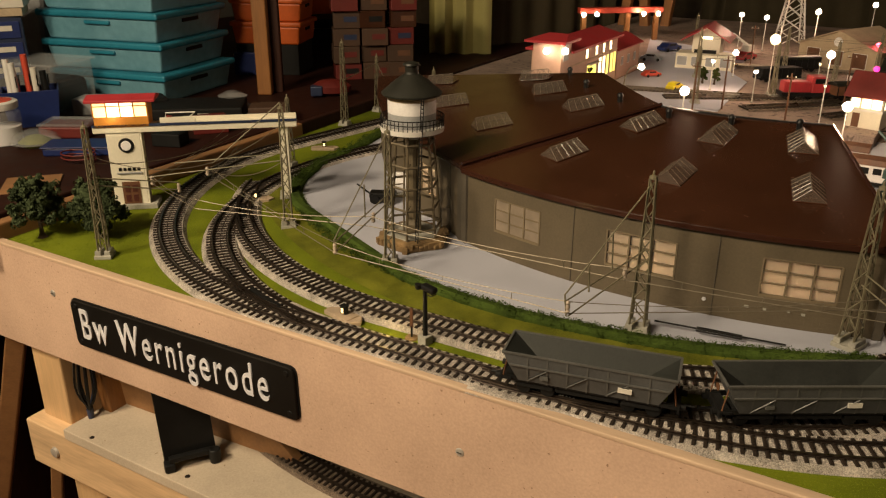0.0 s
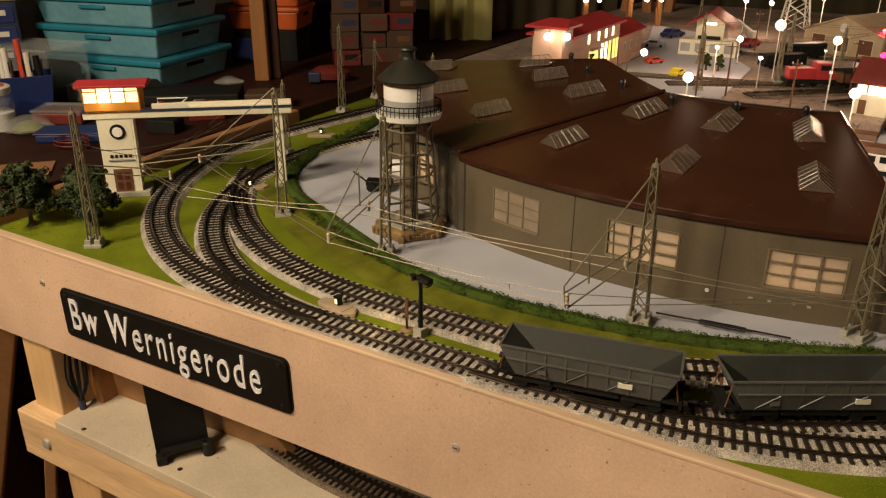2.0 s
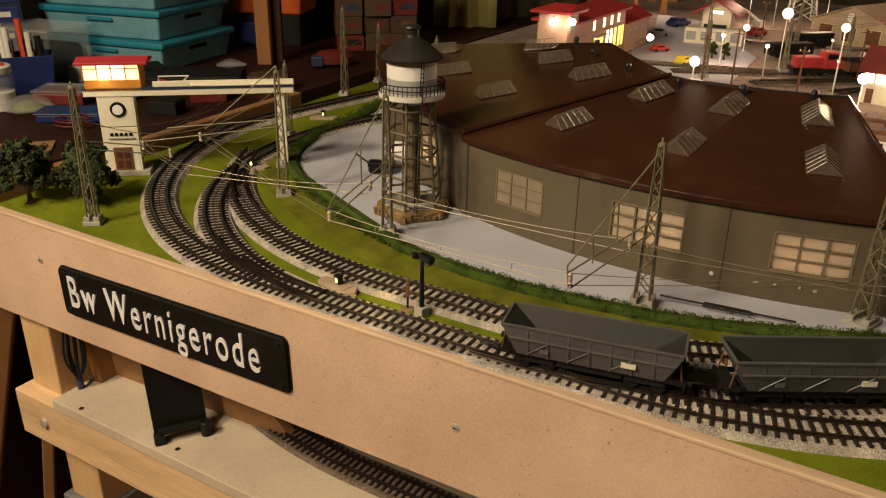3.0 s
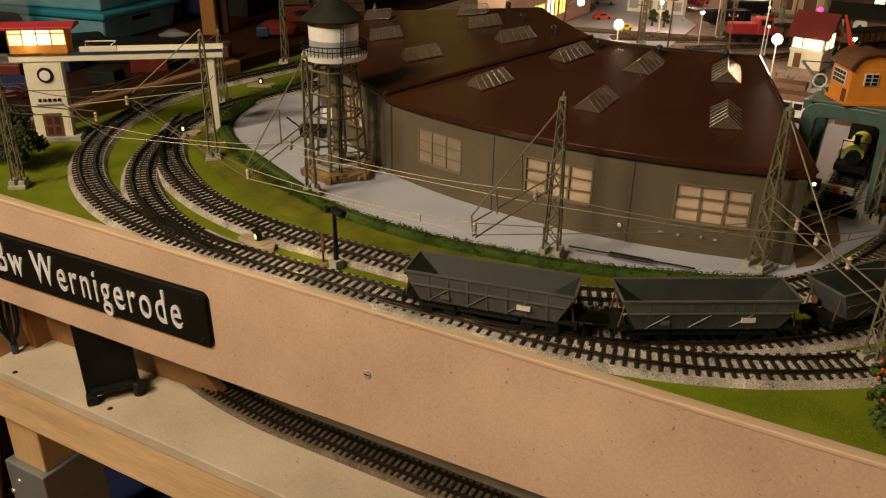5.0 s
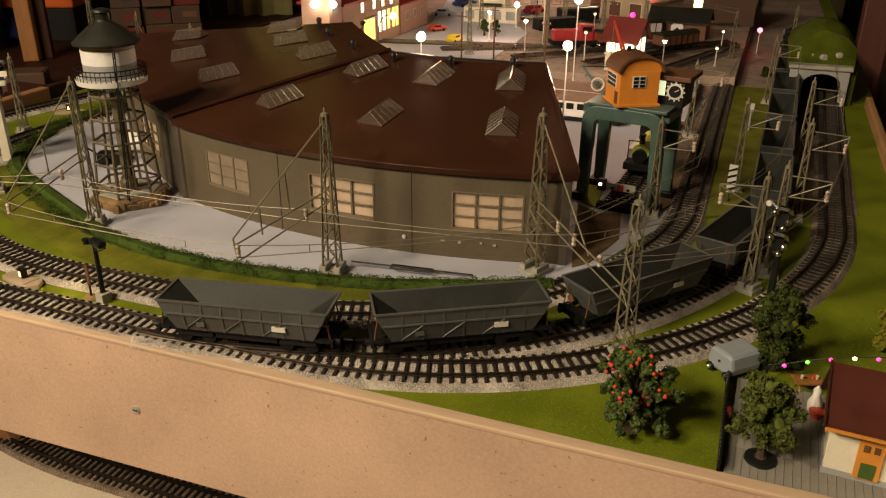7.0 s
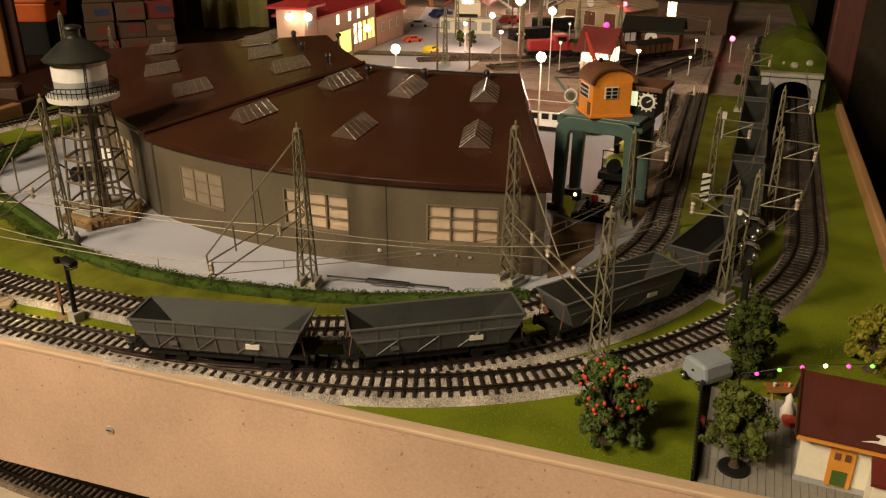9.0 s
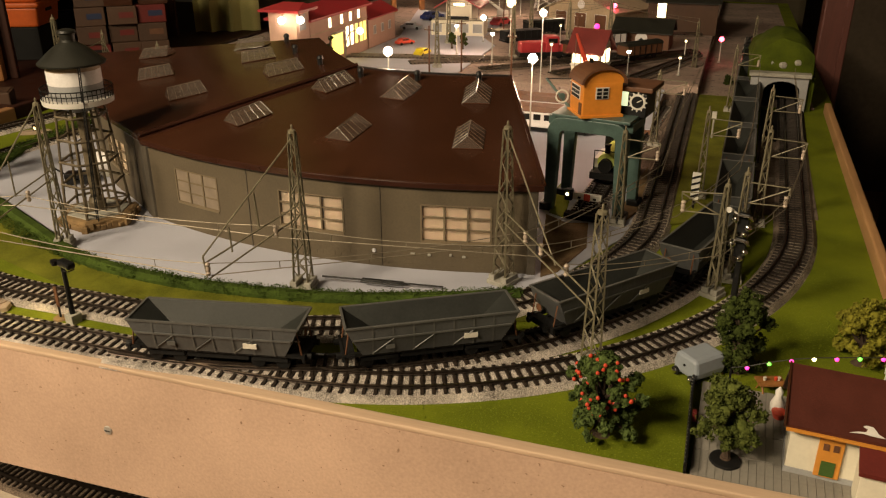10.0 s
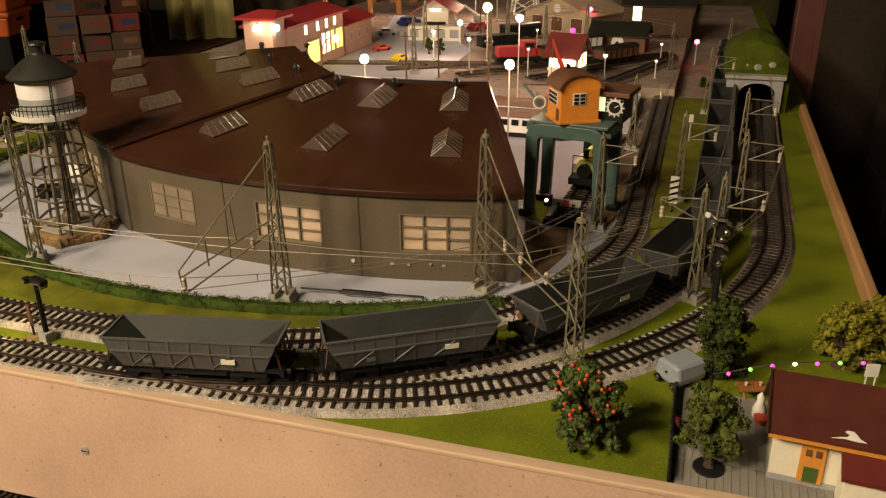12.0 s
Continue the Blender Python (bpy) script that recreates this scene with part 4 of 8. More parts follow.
part("eave_strip", far_wall(0, 0.999, Z_EAVE - 0.0032, Z_EAVE + 0.0022, 0.001, 0.003, 20), ROOF_EDGE, roof_left, "glossy rounded eave strip", 0.0006)
joint = [[far_at(0, i / 12, -0.0012), polar(R_EAVE - (R_EAVE - R_IN) * i / 12, A1 + 0.15, roof_z(R_EAVE - (R_EAVE - R_IN) * i / 12) - 0.0012)] for i in range(13)]
part("valley", roof_shell(joint), ROOF_EDGE, roof_left, "dark joint between the roofs")
part("verge", Geo().rod(far_at(0, 1.0, 0.0005), far_at(0, 0, 0.0005), 0.0022, n=8), ROOF_EDGE, roof_left)
part("verge", Geo().rod(polar(R_IN, A2, roof_z(R_IN)), polar(R_EAVE, A2, Z_EAVE), 0.0016, n=8), ROOF_EDGE, roof_main)
part("ridge_strip", curved_wall(A1, A2, roof_z(R_IN) - 0.003, roof_z(R_IN) + 0.001, R_IN + 0.002, 0.004), BLACK, roof_main)


def skylight(at, turn, tilt, long=0.041, wide=0.028, high=0.012):
    ob = part("skylight", Geo().box((0, 0, 0.0004), (wide, long, 0.0008)), ROOF, house, "clear ribbed plastic skylight", 0.0002)
    ob.matrix_basis = Matrix.Translation(at) @ pose(0, 0, 0, 0, 0, turn) @ pose(0, 0, 0, tilt, 0, 0)
    a, b = wide / 2, long / 2
    for s in (-1, 1):
        g = Geo().add([(s * a, -b, 0.0008), (s * a, b, 0.0008), (0, b * 0.86, high), (0, -b * 0.86, high)], [(0, 1, 2, 3)])
        pane = part("pane", g, SKY_PANE, ob)
        pane.visible_shadow = False
        for i in range(6):
            y = -1 + 2 * i / 5
            part("bar", Geo().rod((s * a, y * b, 0.0008), (0, y * b * 0.86, high), 0.00024, n=4), SKY_BAR, ob)
    for s in (-1, 1):
        g = Geo().add([(-a, s * b, 0.0008), (a, s * b, 0.0008), (0, s * b * 0.86, high)], [(0, 1, 2)])
        pane = part("gable", g, SKY_PANE, ob)
        pane.visible_shadow = False
    part("ridge_bar", Geo().rod((0, -b * 0.86, high), (0, b * 0.86, high), 0.0005, n=5), SKY_BAR, ob)
    return ob


# the bays fan out: each pair of skylights follows the middle of its bay
for outer, inner in ((-17.4, -17.0), (-2.8, -2.8), (11.4, 11.2)):
    p, q = polar(0.525, outer, roof_z(0.525)), polar(0.421, inner, roof_z(0.421))
    turn = math.degrees(math.atan2(p.x - q.x, q.y - p.y))
    skylight(p, turn, 9.1)
    skylight(q, turn, 9.1)
for (u, k), (v, m) in (((0.222, 0.322), (0.243, 0.732)), ((0.52, 0.290), (0.57, 0.704)), ((0.855, 0.300), (0.872, 0.710))):
    p, q = far_at(u, k), far_at(v, m)
    turn = math.degrees(math.atan2(p.x - q.x, q.y - p.y))
    skylight(p, turn, 8.0, 0.043)
    skylight(q, turn, 8.0, 0.043)
for p in (polar(0.389, -15.6, roof_z(0.389)), polar(0.384, -2.6, roof_z(0.384)), polar(0.379, 10.8, roof_z(0.379)), far_at(0.212, 0.883), far_at(0.583, 0.854), far_at(0.942, 0.859)):
    part("roof_vent", Geo().lathe([(0.0032, -0.004), (0.0032, 0.006), (0.0042, 0.007), (0.003, 0.010), (0.001, 0.011)], 10, p), BLACK, house, "small black roof vent", 0, True)

# ---- the water tower ----
tower = thing("water_tower", "model water tower with white and grey tank on an iron frame", "water tower", (0.2570, 0.2305, 0.0015))
plinth = Geo().lathe([(0.0405, 0), (0.0408, 0.003), (0.0395, 0.006), (0.0398, 0.0085), (0.036, 0.0100), (0.030, 0.0102)], 6, turn=0.873)
part("base", plinth, ROCK, tower, "brown earth hexagonal base", 0.0008)
for i in range(42):
    a = 0.873 + i * math.pi / 21
    edge = 0.0400 * math.cos(math.pi / 6) / math.cos((i % 7) * math.pi / 21 - math.pi / 6)
    r = edge + rnd.uniform(-0.0012, 0.0004)
    part("base_stone", Geo().box((0, 0, 0), (0.0036, rnd.uniform(0.0045, 0.0062), rnd.uniform(0.0040, 0.0075)), pose(r * math.cos(a), r * math.sin(a), rnd.uniform(0.0030, 0.0065), 0, rnd.uniform(-8, 8), math.degrees(a))), ROCK, tower, "", 0.0008)
part("base_slab", Geo().lathe([(0.031, 0.0090), (0.0305, 0.0110)], 6, turn=0.873), CONCRETE, tower)
LEG0, LEG1, LEGT = 0.0312, 0.0222, 0.120


def leg_r(z):
    return LEG0 + (LEG1 - LEG0) * (z - 0.010) / (LEGT - 0.010)


def hexa(i, z, k=1.0):
    a = 0.873 + i * math.pi / 3
    return Vector((leg_r(z) * k * math.cos(a), leg_r(z) * k * math.sin(a), z))


for i in range(6):
    part("leg", Geo().rod(hexa(i, 0.010), hexa(i, LEGT), 0.0014, 0.0012), IRON, tower)
    if i % 2:
        part("inner_leg", Geo().rod(hexa(i, 0.010, 0.34), hexa(i, LEGT, 0.38), 0.0010, 0.0010), IRON, tower)
for k in range(5):
    z = 0.020 + k * 0.0225
    part("ring", Geo().wire([hexa(i, z, 1.03) for i in range(7)], 0.0014, 5), IRON, tower)
    for i in range(k % 2, 6, 3):
        part("spoke", Geo().rod(hexa(i, z), hexa(i, z, 0.40), 0.0007, n=4), IRON, tower)
part("riser_pipe", Geo().rod((0, 0, 0.008), (0, 0, 0.118), 0.0052, n=10), IRON, tower)
part("valve_house", Geo().lathe([(0.0085, 0.0105), (0.0085, 0.020), (0.006, 0.026)], 8), IRON, tower)
part("tank", Geo().lathe([(0.008, 0.113), (0.022, 0.119), (0.0245, 0.124), (0.0245, 0.141)], 32), TANK_G, tower, "grey lower tank", 0, True)
part("tank_band", Geo().lathe([(0.0247, 0.141), (0.0247, 0.1538), (0.0243, 0.1538)], 32), TANK_W, tower, "white painted band", 0, True)
part("tank_top", Geo().lathe([(0.0243, 0.1535), (0.0243, 0.160)], 32), TAN, tower, "", 0, True)
part("gallery", Geo().lathe([(0.0245, 0.1205), (0.0325, 0.1220), (0.0332, 0.1270), (0.0245, 0.1270)], 32), WHITE, tower, "white gallery deck", 0, True)
rail_ring = [(0.0325 * math.cos(i * math.pi / 22), 0.0325 * math.sin(i * math.pi / 22), 0.1370) for i in range(45)]
part("gallery_rail", Geo().wire(rail_ring, 0.0006, 4), BLACK, tower)
part("gallery_rail", Geo().wire([(x, y, 0.1325) for x, y, z in rail_ring], 0.0005, 4), BLACK, tower)
for i in range(0, 44):
    x, y, z = rail_ring[i]
    part("baluster", Geo().rod((x, y, 0.1268), (x, y, 0.1370), 0.0005, n=4), BLACK, tower)
part("roof", Geo().lathe([(0.0302, 0.1585), (0.0310, 0.1605), (0.016, 0.1735), (0.0072, 0.1790), (0.0064, 0.1815)], 32), TOWER_ROOF, tower, "dark tarred conical roof", 0, True)
part("lantern", Geo().lathe([(0.0066, 0.1805), (0.0070, 0.1865), (0.0088, 0.1875), (0.0080, 0.1895), (0.0030, 0.1910)], 14), TOWER_ROOF, tower, "", 0, True)
lad = pose(0.0205, -0.0260, 0.0, 0, 0, -32)
for s in (-0.0028, 0.0028):
    part("ladder_rail", Geo().rod((s, 0, 0.010), (s, 0.008, 0.160), 0.0006, n=4, m=lad), BLACK, tower)
for i in range(38):
    z = 0.013 + i * 0.0039
    part("rung", Geo().rod((-0.0028, 0.008 * z / 0.16, z), (0.0028, 0.008 * z / 0.16, z), 0.0005, n=4, m=lad), BLACK, tower)

# dark handcart and grey tank behind the tower
cart = thing("handcart", "small black handcart on the grey yard", "cart", (0.158, 0.318, 0.0015), 25)
part("bed", Geo().box((0, 0, 0.010), (0.032, 0.016, 0.006)), BLACK, cart, "", 0.001)
part("drawbar", Geo().rod((-0.016, 0, 0.010), (-0.032, 0, 0.022), 0.001), BLACK, cart)
for s in (-1, 1):
    for x in (-0.009, 0.009):
        part("wheel", Geo().rod((x, s * 0.008, 0.0058), (x, s * 0.0105, 0.0058), 0.0058, n=14), BLACK, cart)
drum = thing("storage_tank", "pale grey storage tank behind the water tower", "tank", (0.166, 0.350, 0.0015), 25)
part("barrel", Geo().rod((-0.012, 0, 0.017), (0.012, 0, 0.017), 0.0135, n=18), TANK_W, drum, "", 0.001, True)
part("cradle", Geo().box((0, 0, 0.004), (0.018, 0.016, 0.008)), CONCRETE, drum)

# ---- the gantry signal box ----
box = thing("gantry_signal_box", "cream gantry signal box with a lit cabin and red roof", "signal box")
GL, GR = Vector((-0.096, 0.155)), Vector((0.042, 0.272))
ang = math.degrees(math.atan2(GR.y - GL.y, GR.x - GL.x))
M = pose(GL.x, GL.y, 0, 0, 0, ang)
span = (GR - GL).length
part("tower_block", Geo().prism([(-0.0172, -0.012), (0.0205, -0.012), (0.0205, 0.012), (-0.0172, 0.012)], 0.0, 0.096, M), CREAM, box, "cream tower", 0.0006)
part("plinth", Geo().box((0.004, 0, 0.003), (0.054, 0.034, 0.006), M), CONCRETE, box, "", 0.0006)
part("deck", Geo().box((0.0850, 0, 0.0960), (0.231, 0.026, 0.007), M), CREAM, box, "cream bridge deck", 0.0006)
part("parapet", Geo().box((0.0650, -0.0115, 0.1055), (0.040, 0.003, 0.0060), M), CREAM, box, "", 0.0004)
part("stripe", Geo().box((0.0850, -0.0135, 0.1012), (0.231, 0.001, 0.0026), M), BLUE_DARK, box, "dark blue stripe")
part("parapet", Geo().box((0.1250, 0.0115, 0.1015), (0.151, 0.003, 0.0050), M), CREAM, box, "", 0.0004)
part("support", Geo().box((span + 0.004, 0, 0.046), (0.009, 0.018, 0.093), M), CREAM, box, "cream pillar", 0.0005)
part("footing", Geo().box((span + 0.004, 0, 0.003), (0.020, 0.028, 0.006), M), CONCRETE, box, "", 0.0006)
clock = part("clock", Geo().lathe([(0.0088, 0), (0.0081, 0.0016)], 22, (0, 0, 0), M @ pose(0.0040, -0.012, 0.0775, 90)), BLACK, box, "round black-rimmed clock", 0, True)
part("dial", Geo().lathe([(0.0058, 0), (0.0056, 0.0004)], 22, (0, 0, 0), M @ pose(0.0040, -0.0137, 0.0775, 90)), TANK_W, clock, "", 0, True)
for k in range(5):
    part("louvre", Geo().box((-0.0065 + k * 0.0052, -0.0125, 0.0490), (0.0032, 0.0012, 0.0034), M), BLACK, box)
part("ledge", Geo().box((0.0035, -0.0128, 0.0445), (0.028, 0.002, 0.0012), M), TANK_G, box)
door = part("door", Geo().box((0.0030, -0.0124, 0.0200), (0.020, 0.0012, 0.027), M), BROWN, box, "brown wooden door")
for s in (-0.0012, 0.0072):
    for z in (0.0135, 0.0255):
        part("door_panel", Geo().box((s, -0.0132, z), (0.0056, 0.0006, 0.0085), M), DARK_RED, door)
part("corner_post", Geo().box((0.0215, -0.009, 0.048), (0.002, 0.006, 0.096), M), CREAM, box, "", 0.0004)
cab = part("cabin", Geo().box((0.003, 0, 0.1055), (0.060, 0.028, 0.012), M), OCHRE, box, "ochre cabin base", 0.0004)
for k in range(4):
    part("lit_pane", Geo().box((-0.0193 + k * 0.01485, -0.0135, 0.1200), (0.0134, 0.0012, 0.0165), M), BULB_SOFT if k in (1, 2) else LANTERN, cab, "bright lit window pane")
for k in range(5):
    part("mullion", Geo().box((-0.0267 + k * 0.01485, -0.014, 0.1200), (0.0013, 0.002, 0.0175), M), OCHRE, cab)
part("glazing_bar", Geo().box((0.003, -0.0143, 0.1240), (0.060, 0.0008, 0.0010), M), OCHRE, cab)
part("back_wall", Geo().box((0.003, 0.0132, 0.1200), (0.060, 0.0015, 0.0175), M), OCHRE, cab)
for s in (-0.0268, 0.0328):
    part("end_wall", Geo().box((s, 0, 0.1200), (0.0015, 0.028, 0.0175), M), OCHRE, cab)
part("roof", Geo().prism([(-0.0195, 0.0), (-0.0195, 0.003), (0.0, 0.0065), (0.0195, 0.003), (0.0195, 0.0)], -0.0340, 0.0425, M @ pose(0, 0, 0.1285, 90, 0, 90)), RED, box, "red sheet roof", 0.0005)
part("step_flag", Geo().box((0.0385, 0, 0.109), (0.006, 0.008, 0.010), M @ pose(0, 0, 0, 0, 8, 0)), BUFFER_RED, box)
part("hand_rail", Geo().wire([(0.052, -0.0115, 0.109), (0.052, -0.0115, 0.114), (0.085, -0.0115, 0.114), (0.079, -0.0115, 0.109)], 0.0008, 4, M), WHITE, box)
lamp("cabin_bulb_light", "POINT", tuple(M @ Vector((-0.006, -0.022, 0.111))), 0.010, (1.0, 0.74, 0.42), 0.006)


# ---- overhead line ----
def lattice_mast(h, foot=0.0075, top=0.0026, label="", name="catenary_mast"):
    ob = thing(name, label or "tall grey-green lattice catenary mast on a concrete foot", "mast", group="catenary masts")
    part("foot", Geo().box((0, 0, 0.002), (foot * 2 + 0.008, foot * 2 + 0.008, 0.004)), CONCRETE, ob, "", 0.0006)
    for sx in (-1, 1):
        part("foot_block", Geo().box((sx * foot, 0, 0.006), (0.006, foot * 2 + 0.005, 0.005)), CONCRETE, ob, "", 0.0005)
    n = max(6, int(h / 0.0125))
    w = lambda z: foot + (top - foot) * min(1, z / h)
    for sx in (-1, 1):
        for sy in (-1, 1):
            part("leg", Geo().rod((sx * foot, sy * foot, 0.004), (sx * top, sy * top, h), 0.0010, 0.0008, 4), MAST, ob)
    g = Geo()
    for face in range(4):
        for k in range(n):
            z0, z1 = 0.006 + (h - 0.006) * k / n, 0.006 + (h - 0.006) * (k + 1) / n
            s = 1 if k % 2 else -1
            a, b = (s * w(z0), -w(z0), z0), (-s * w(z1), -w(z1), z1)
            g.rod(a, b, 0.0006, n=4, m=pose(0, 0, 0, 0, 0, 90 * face))
    tagged(part("bracing", g, MAST, ob), "", "", "", "stuff")
    part("cap", Geo().lathe([(top + 0.001, h), (top + 0.0008, h + 0.002), (0.001, h + 0.003), (0.0009, h + 0.006), (0.0002, h + 0.007)], 8), MAST, ob)
    return ob


tall = lattice_mast(0.135, 0.0063, 0.0024)
tall.matrix_basis = pose(0.5305, 0.153, 0.0015, 0, 0, 8)
copy_thing(tall, pose(0.688, 0.216, 0.0015, 0, 0, -22))
slim = lattice_mast(0.135, 0.0046, 0.0021, "slim grey-green lattice catenary mast on a stepped foot")
slim.matrix_basis = pose(0.272, 0.163, 0.0015, 0, 0, 28)
for x, y, rz in ((0.113, 0.195, 40), (0.008, 0.031, 35), (-0.119, 0.611, 10)):
    copy_thing(slim, pose(x, y, 0, 0, 0, rz))
span_mast = lattice_mast(0.116, 0.0048, 0.0028, "wide grey-green lattice mast beside the berry bush")
span_mast.matrix_basis = pose(0.780, 0.107, 0, 0, 0, -38)
short = lattice_mast(0.096, 0.0040, 0.0016, "short grey-green lattice catenary mast", "catenary_mast")
short.matrix_basis = pose(0.859, 0.249, 0, 0, 0, -30)
for x, y in ((-0.037, 0.377), (0.7635, 0.382), (0.874, 0.2845), (0.8965, 0.428), (0.772, 0.675), (0.905, 0.62), (0.8375, 0.489), (0.865, 0.90), (-0.131, 0.725), (0.025, 0.66), (0.80, 1.15), (0.90, 1.25)):
    copy_thing(short, pose(x, y, 0, 0, 0, 0))


def stay(label, rods, insulators=(), mat=WIRE, r=0.0009, kind_name="mast_bracket"):
    ob = thing(kind_name, label, "bracket")
    for a, b in rods:
        part("tube", Geo().rod(a, b, r * 0.75, n=6), mat, ob)
    for p in insulators:
        part("insulator", Geo().lathe([(0.0012, -0.005), (0.0021, -0.0035), (0.0014, -0.002), (0.0021, 0), (0.0014, 0.002), (0.0021, 0.0035), (0.0012, 0.005)], 10, p), INSUL, ob, "brown ribbed insulator", 0, True)
    return ob


# the long brackets that reach over the tracks
stay("double bracket of the tall mast over the track", [((0.5305, 0.153, 0.076), (0.496, 0.068, 0.056)), ((0.5305, 0.153, 0.066), (0.499, 0.070, 0.044)), ((0.5305, 0.153, 0.133), (0.496, 0.068, 0.062)), ((0.496, 0.068, 0.062), (0.498, 0.068, 0.045)), ((0.514, 0.116, 0.099), (0.515, 0.118, 0.067)), ((0.506, 0.09, 0.079), (0.507, 0.09, 0.058))],
     [(0.4985, 0.069, 0.052), (0.522, 0.130, 0.062)], MAST)
stay("double bracket of the mast by the tower", [((0.272, 0.163, 0.076), (0.279, 0.066, 0.060)), ((0.272, 0.163, 0.068), (0.279, 0.066, 0.050)), ((0.272, 0.163, 0.138), (0.279, 0.066, 0.062)), ((0.278, 0.115, 0.10), (0.278, 0.115, 0.068))],
     [(0.279, 0.067, 0.054), (0.278, 0.128, 0.064)], MAST)
stay("cross span of two rods between the masts", [((0.688, 0.213, 0.068), (0.780, 0.107, 0.052)), ((0.688, 0.213, 0.058), (0.780, 0.107, 0.042)), ((0.688, 0.216, 0.134), (0.742, 0.160, 0.050))],
     [(0.712, 0.188, 0.058), (0.728, 0.172, 0.056), (0.752, 0.150, 0.052)], MAST)
stay("cross span between the gantry masts", [((0.113, 0.195, 0.142), (0.045, 0.155, 0.074)), ((0.113, 0.195, 0.078), (-0.002, 0.105, 0.064)), ((0.113, 0.195, 0.086), (0.02, 0.125, 0.078)), ((0.008, 0.031, 0.085), (0.045, 0.105, 0.066)), ((0.008, 0.031, 0.077), (0.045, 0.105, 0.058))],
     [(0.047, 0.145, 0.068), (0.001, 0.108, 0.060), (0.045, 0.105, 0.060)], MAST)


def arm(x, y, side, reach=0.036, z=0.080):
    stay("angled bracket arm of a short mast", [((x, y, z + 0.006), (x + side * reach, y, z + 0.004)), ((x, y, z - 0.014), (x + side * reach, y, z + 0.003)), ((x, y, z - 0.012), (x + side * (reach - 0.002), y, z - 0.012)), ((x + side * reach, y, z + 0.004), (x + side * (reach - 0.002), y, z - 0.013))],
         [(x + side * (reach - 0.002), y, z - 0.008)], MAST, 0.0008)


for x, y, side in ((0.859, 0.249, -1), (0.874, 0.2845, 1), (0.8965, 0.428, 1), (0.7635, 0.382, 1), (0.772, 0.675, 1), (0.905, 0.62, 1), (0.8375, 0.489, 1), (0.865, 0.90, 1)):
    arm(x, y, side, 0.034, 0.084)
stay("bracket of the far masts", [((-0.119, 0.611, 0.075), (-0.09, 0.58, 0.085)), ((-0.131, 0.725, 0.085), (-0.10, 0.70, 0.07)), ((-0.119, 0.611, 0.075), (-0.131, 0.725, 0.085))], [], MAST)


def overhead(label, pts, sag=0.006, gap=0.010):
    ob = thing("overhead_wire", label, "wire")
    for a, b in zip(pts, pts[1:]):
        a, b = Vector(a), Vector(b)
        n = 14
        lower = [a + (b - a) * (i / n) for i in range(n + 1)]
        upper = [p + Vector((0, 0, gap - sag * (1 - (2 * i / n - 1) ** 2))) for i, p in enumerate(lower)]
        part("contact_wire", Geo().wire(lower, 0.00043, 5), WIRE, ob)
        part("carrier_wire", Geo().wire(upper, 0.00035, 5), WIRE, ob)
        for i in (3, 7, 11):
            part("dropper", Geo().rod(lower[i], upper[i], 0.0004, n=4), WIRE, ob)


overhead("thin metal overhead wire above the mossy bank", [(-0.02, 0.27, 0.058), (0.045, 0.152, 0.060), (0.279, 0.067, 0.050), (0.498, 0.070, 0.046), (0.712, 0.188, 0.053), (0.802, 0.362, 0.064), (0.806, 0.675, 0.064), (0.83, 1.15, 0.064)])
overhead("thin metal overhead wire above the front track", [(-0.075, 0.30, 0.058), (0.001, 0.108, 0.056), (0.10, 0.075, 0.056), (0.28, 0.12, 0.058), (0.522, 0.130, 0.056), (0.728, 0.172, 0.050), (0.823, 0.251, 0.066), (0.872, 0.40, 0.064), (0.886, 0.56, 0.066), (0.90, 0.90, 0.066)])
overhead("thin metal overhead wire above the outer track", [(0.752, 0.150, 0.047), (0.86, 0.20, 0.058), (0.907, 0.2845, 0.070), (0.930, 0.428, 0.070), (0.938, 0.62, 0.070), (0.945, 0.86, 0.070)])
feeder = thing("feeder_wires", "thin drooping feeder wires under the gantry", "wire")
for a, b, sag in (((0.113, 0.195, 0.118), (0.008, 0.031, 0.108), 0.030), ((0.113, 0.195, 0.090), (-0.037, 0.377, 0.090), 0.020), ((0.008, 0.031, 0.100), (-0.037, 0.377, 0.094), 0.026), ((0.113, 0.195, 0.078), (0.047, 0.145, 0.070), 0.012)):
    a, b = Vector(a), Vector(b)
    part("wire", Geo().wire([a.lerp(b, i / 16) - Vector((0, 0, sag * (1 - (i / 8 - 1) ** 2))) for i in range(17)], 0.00042, 5), WIRE, feeder)
lever = thing("cable_duct", "dark steel signal wire frame lying beside the mast", "frame", (0.595, 0.176, 0.0035), 9)
part("rod", Geo().rod((-0.055, 0, 0.004), (0.05, 0.002, 0.001), 0.0008), BLACK, lever)
part("frame", Geo().wire([(-0.02, -0.003, 0.003), (0.016, -0.003, 0.002), (0.016, 0.003, 0.002), (-0.02, 0.003, 0.003), (-0.02, -0.003, 0.003)], 0.0009), BLACK, lever)
part("frame_bar", Geo().rod((-0.002, -0.003, 0.0025), (-0.002, 0.003, 0.0025), 0.0008), BLACK, lever)


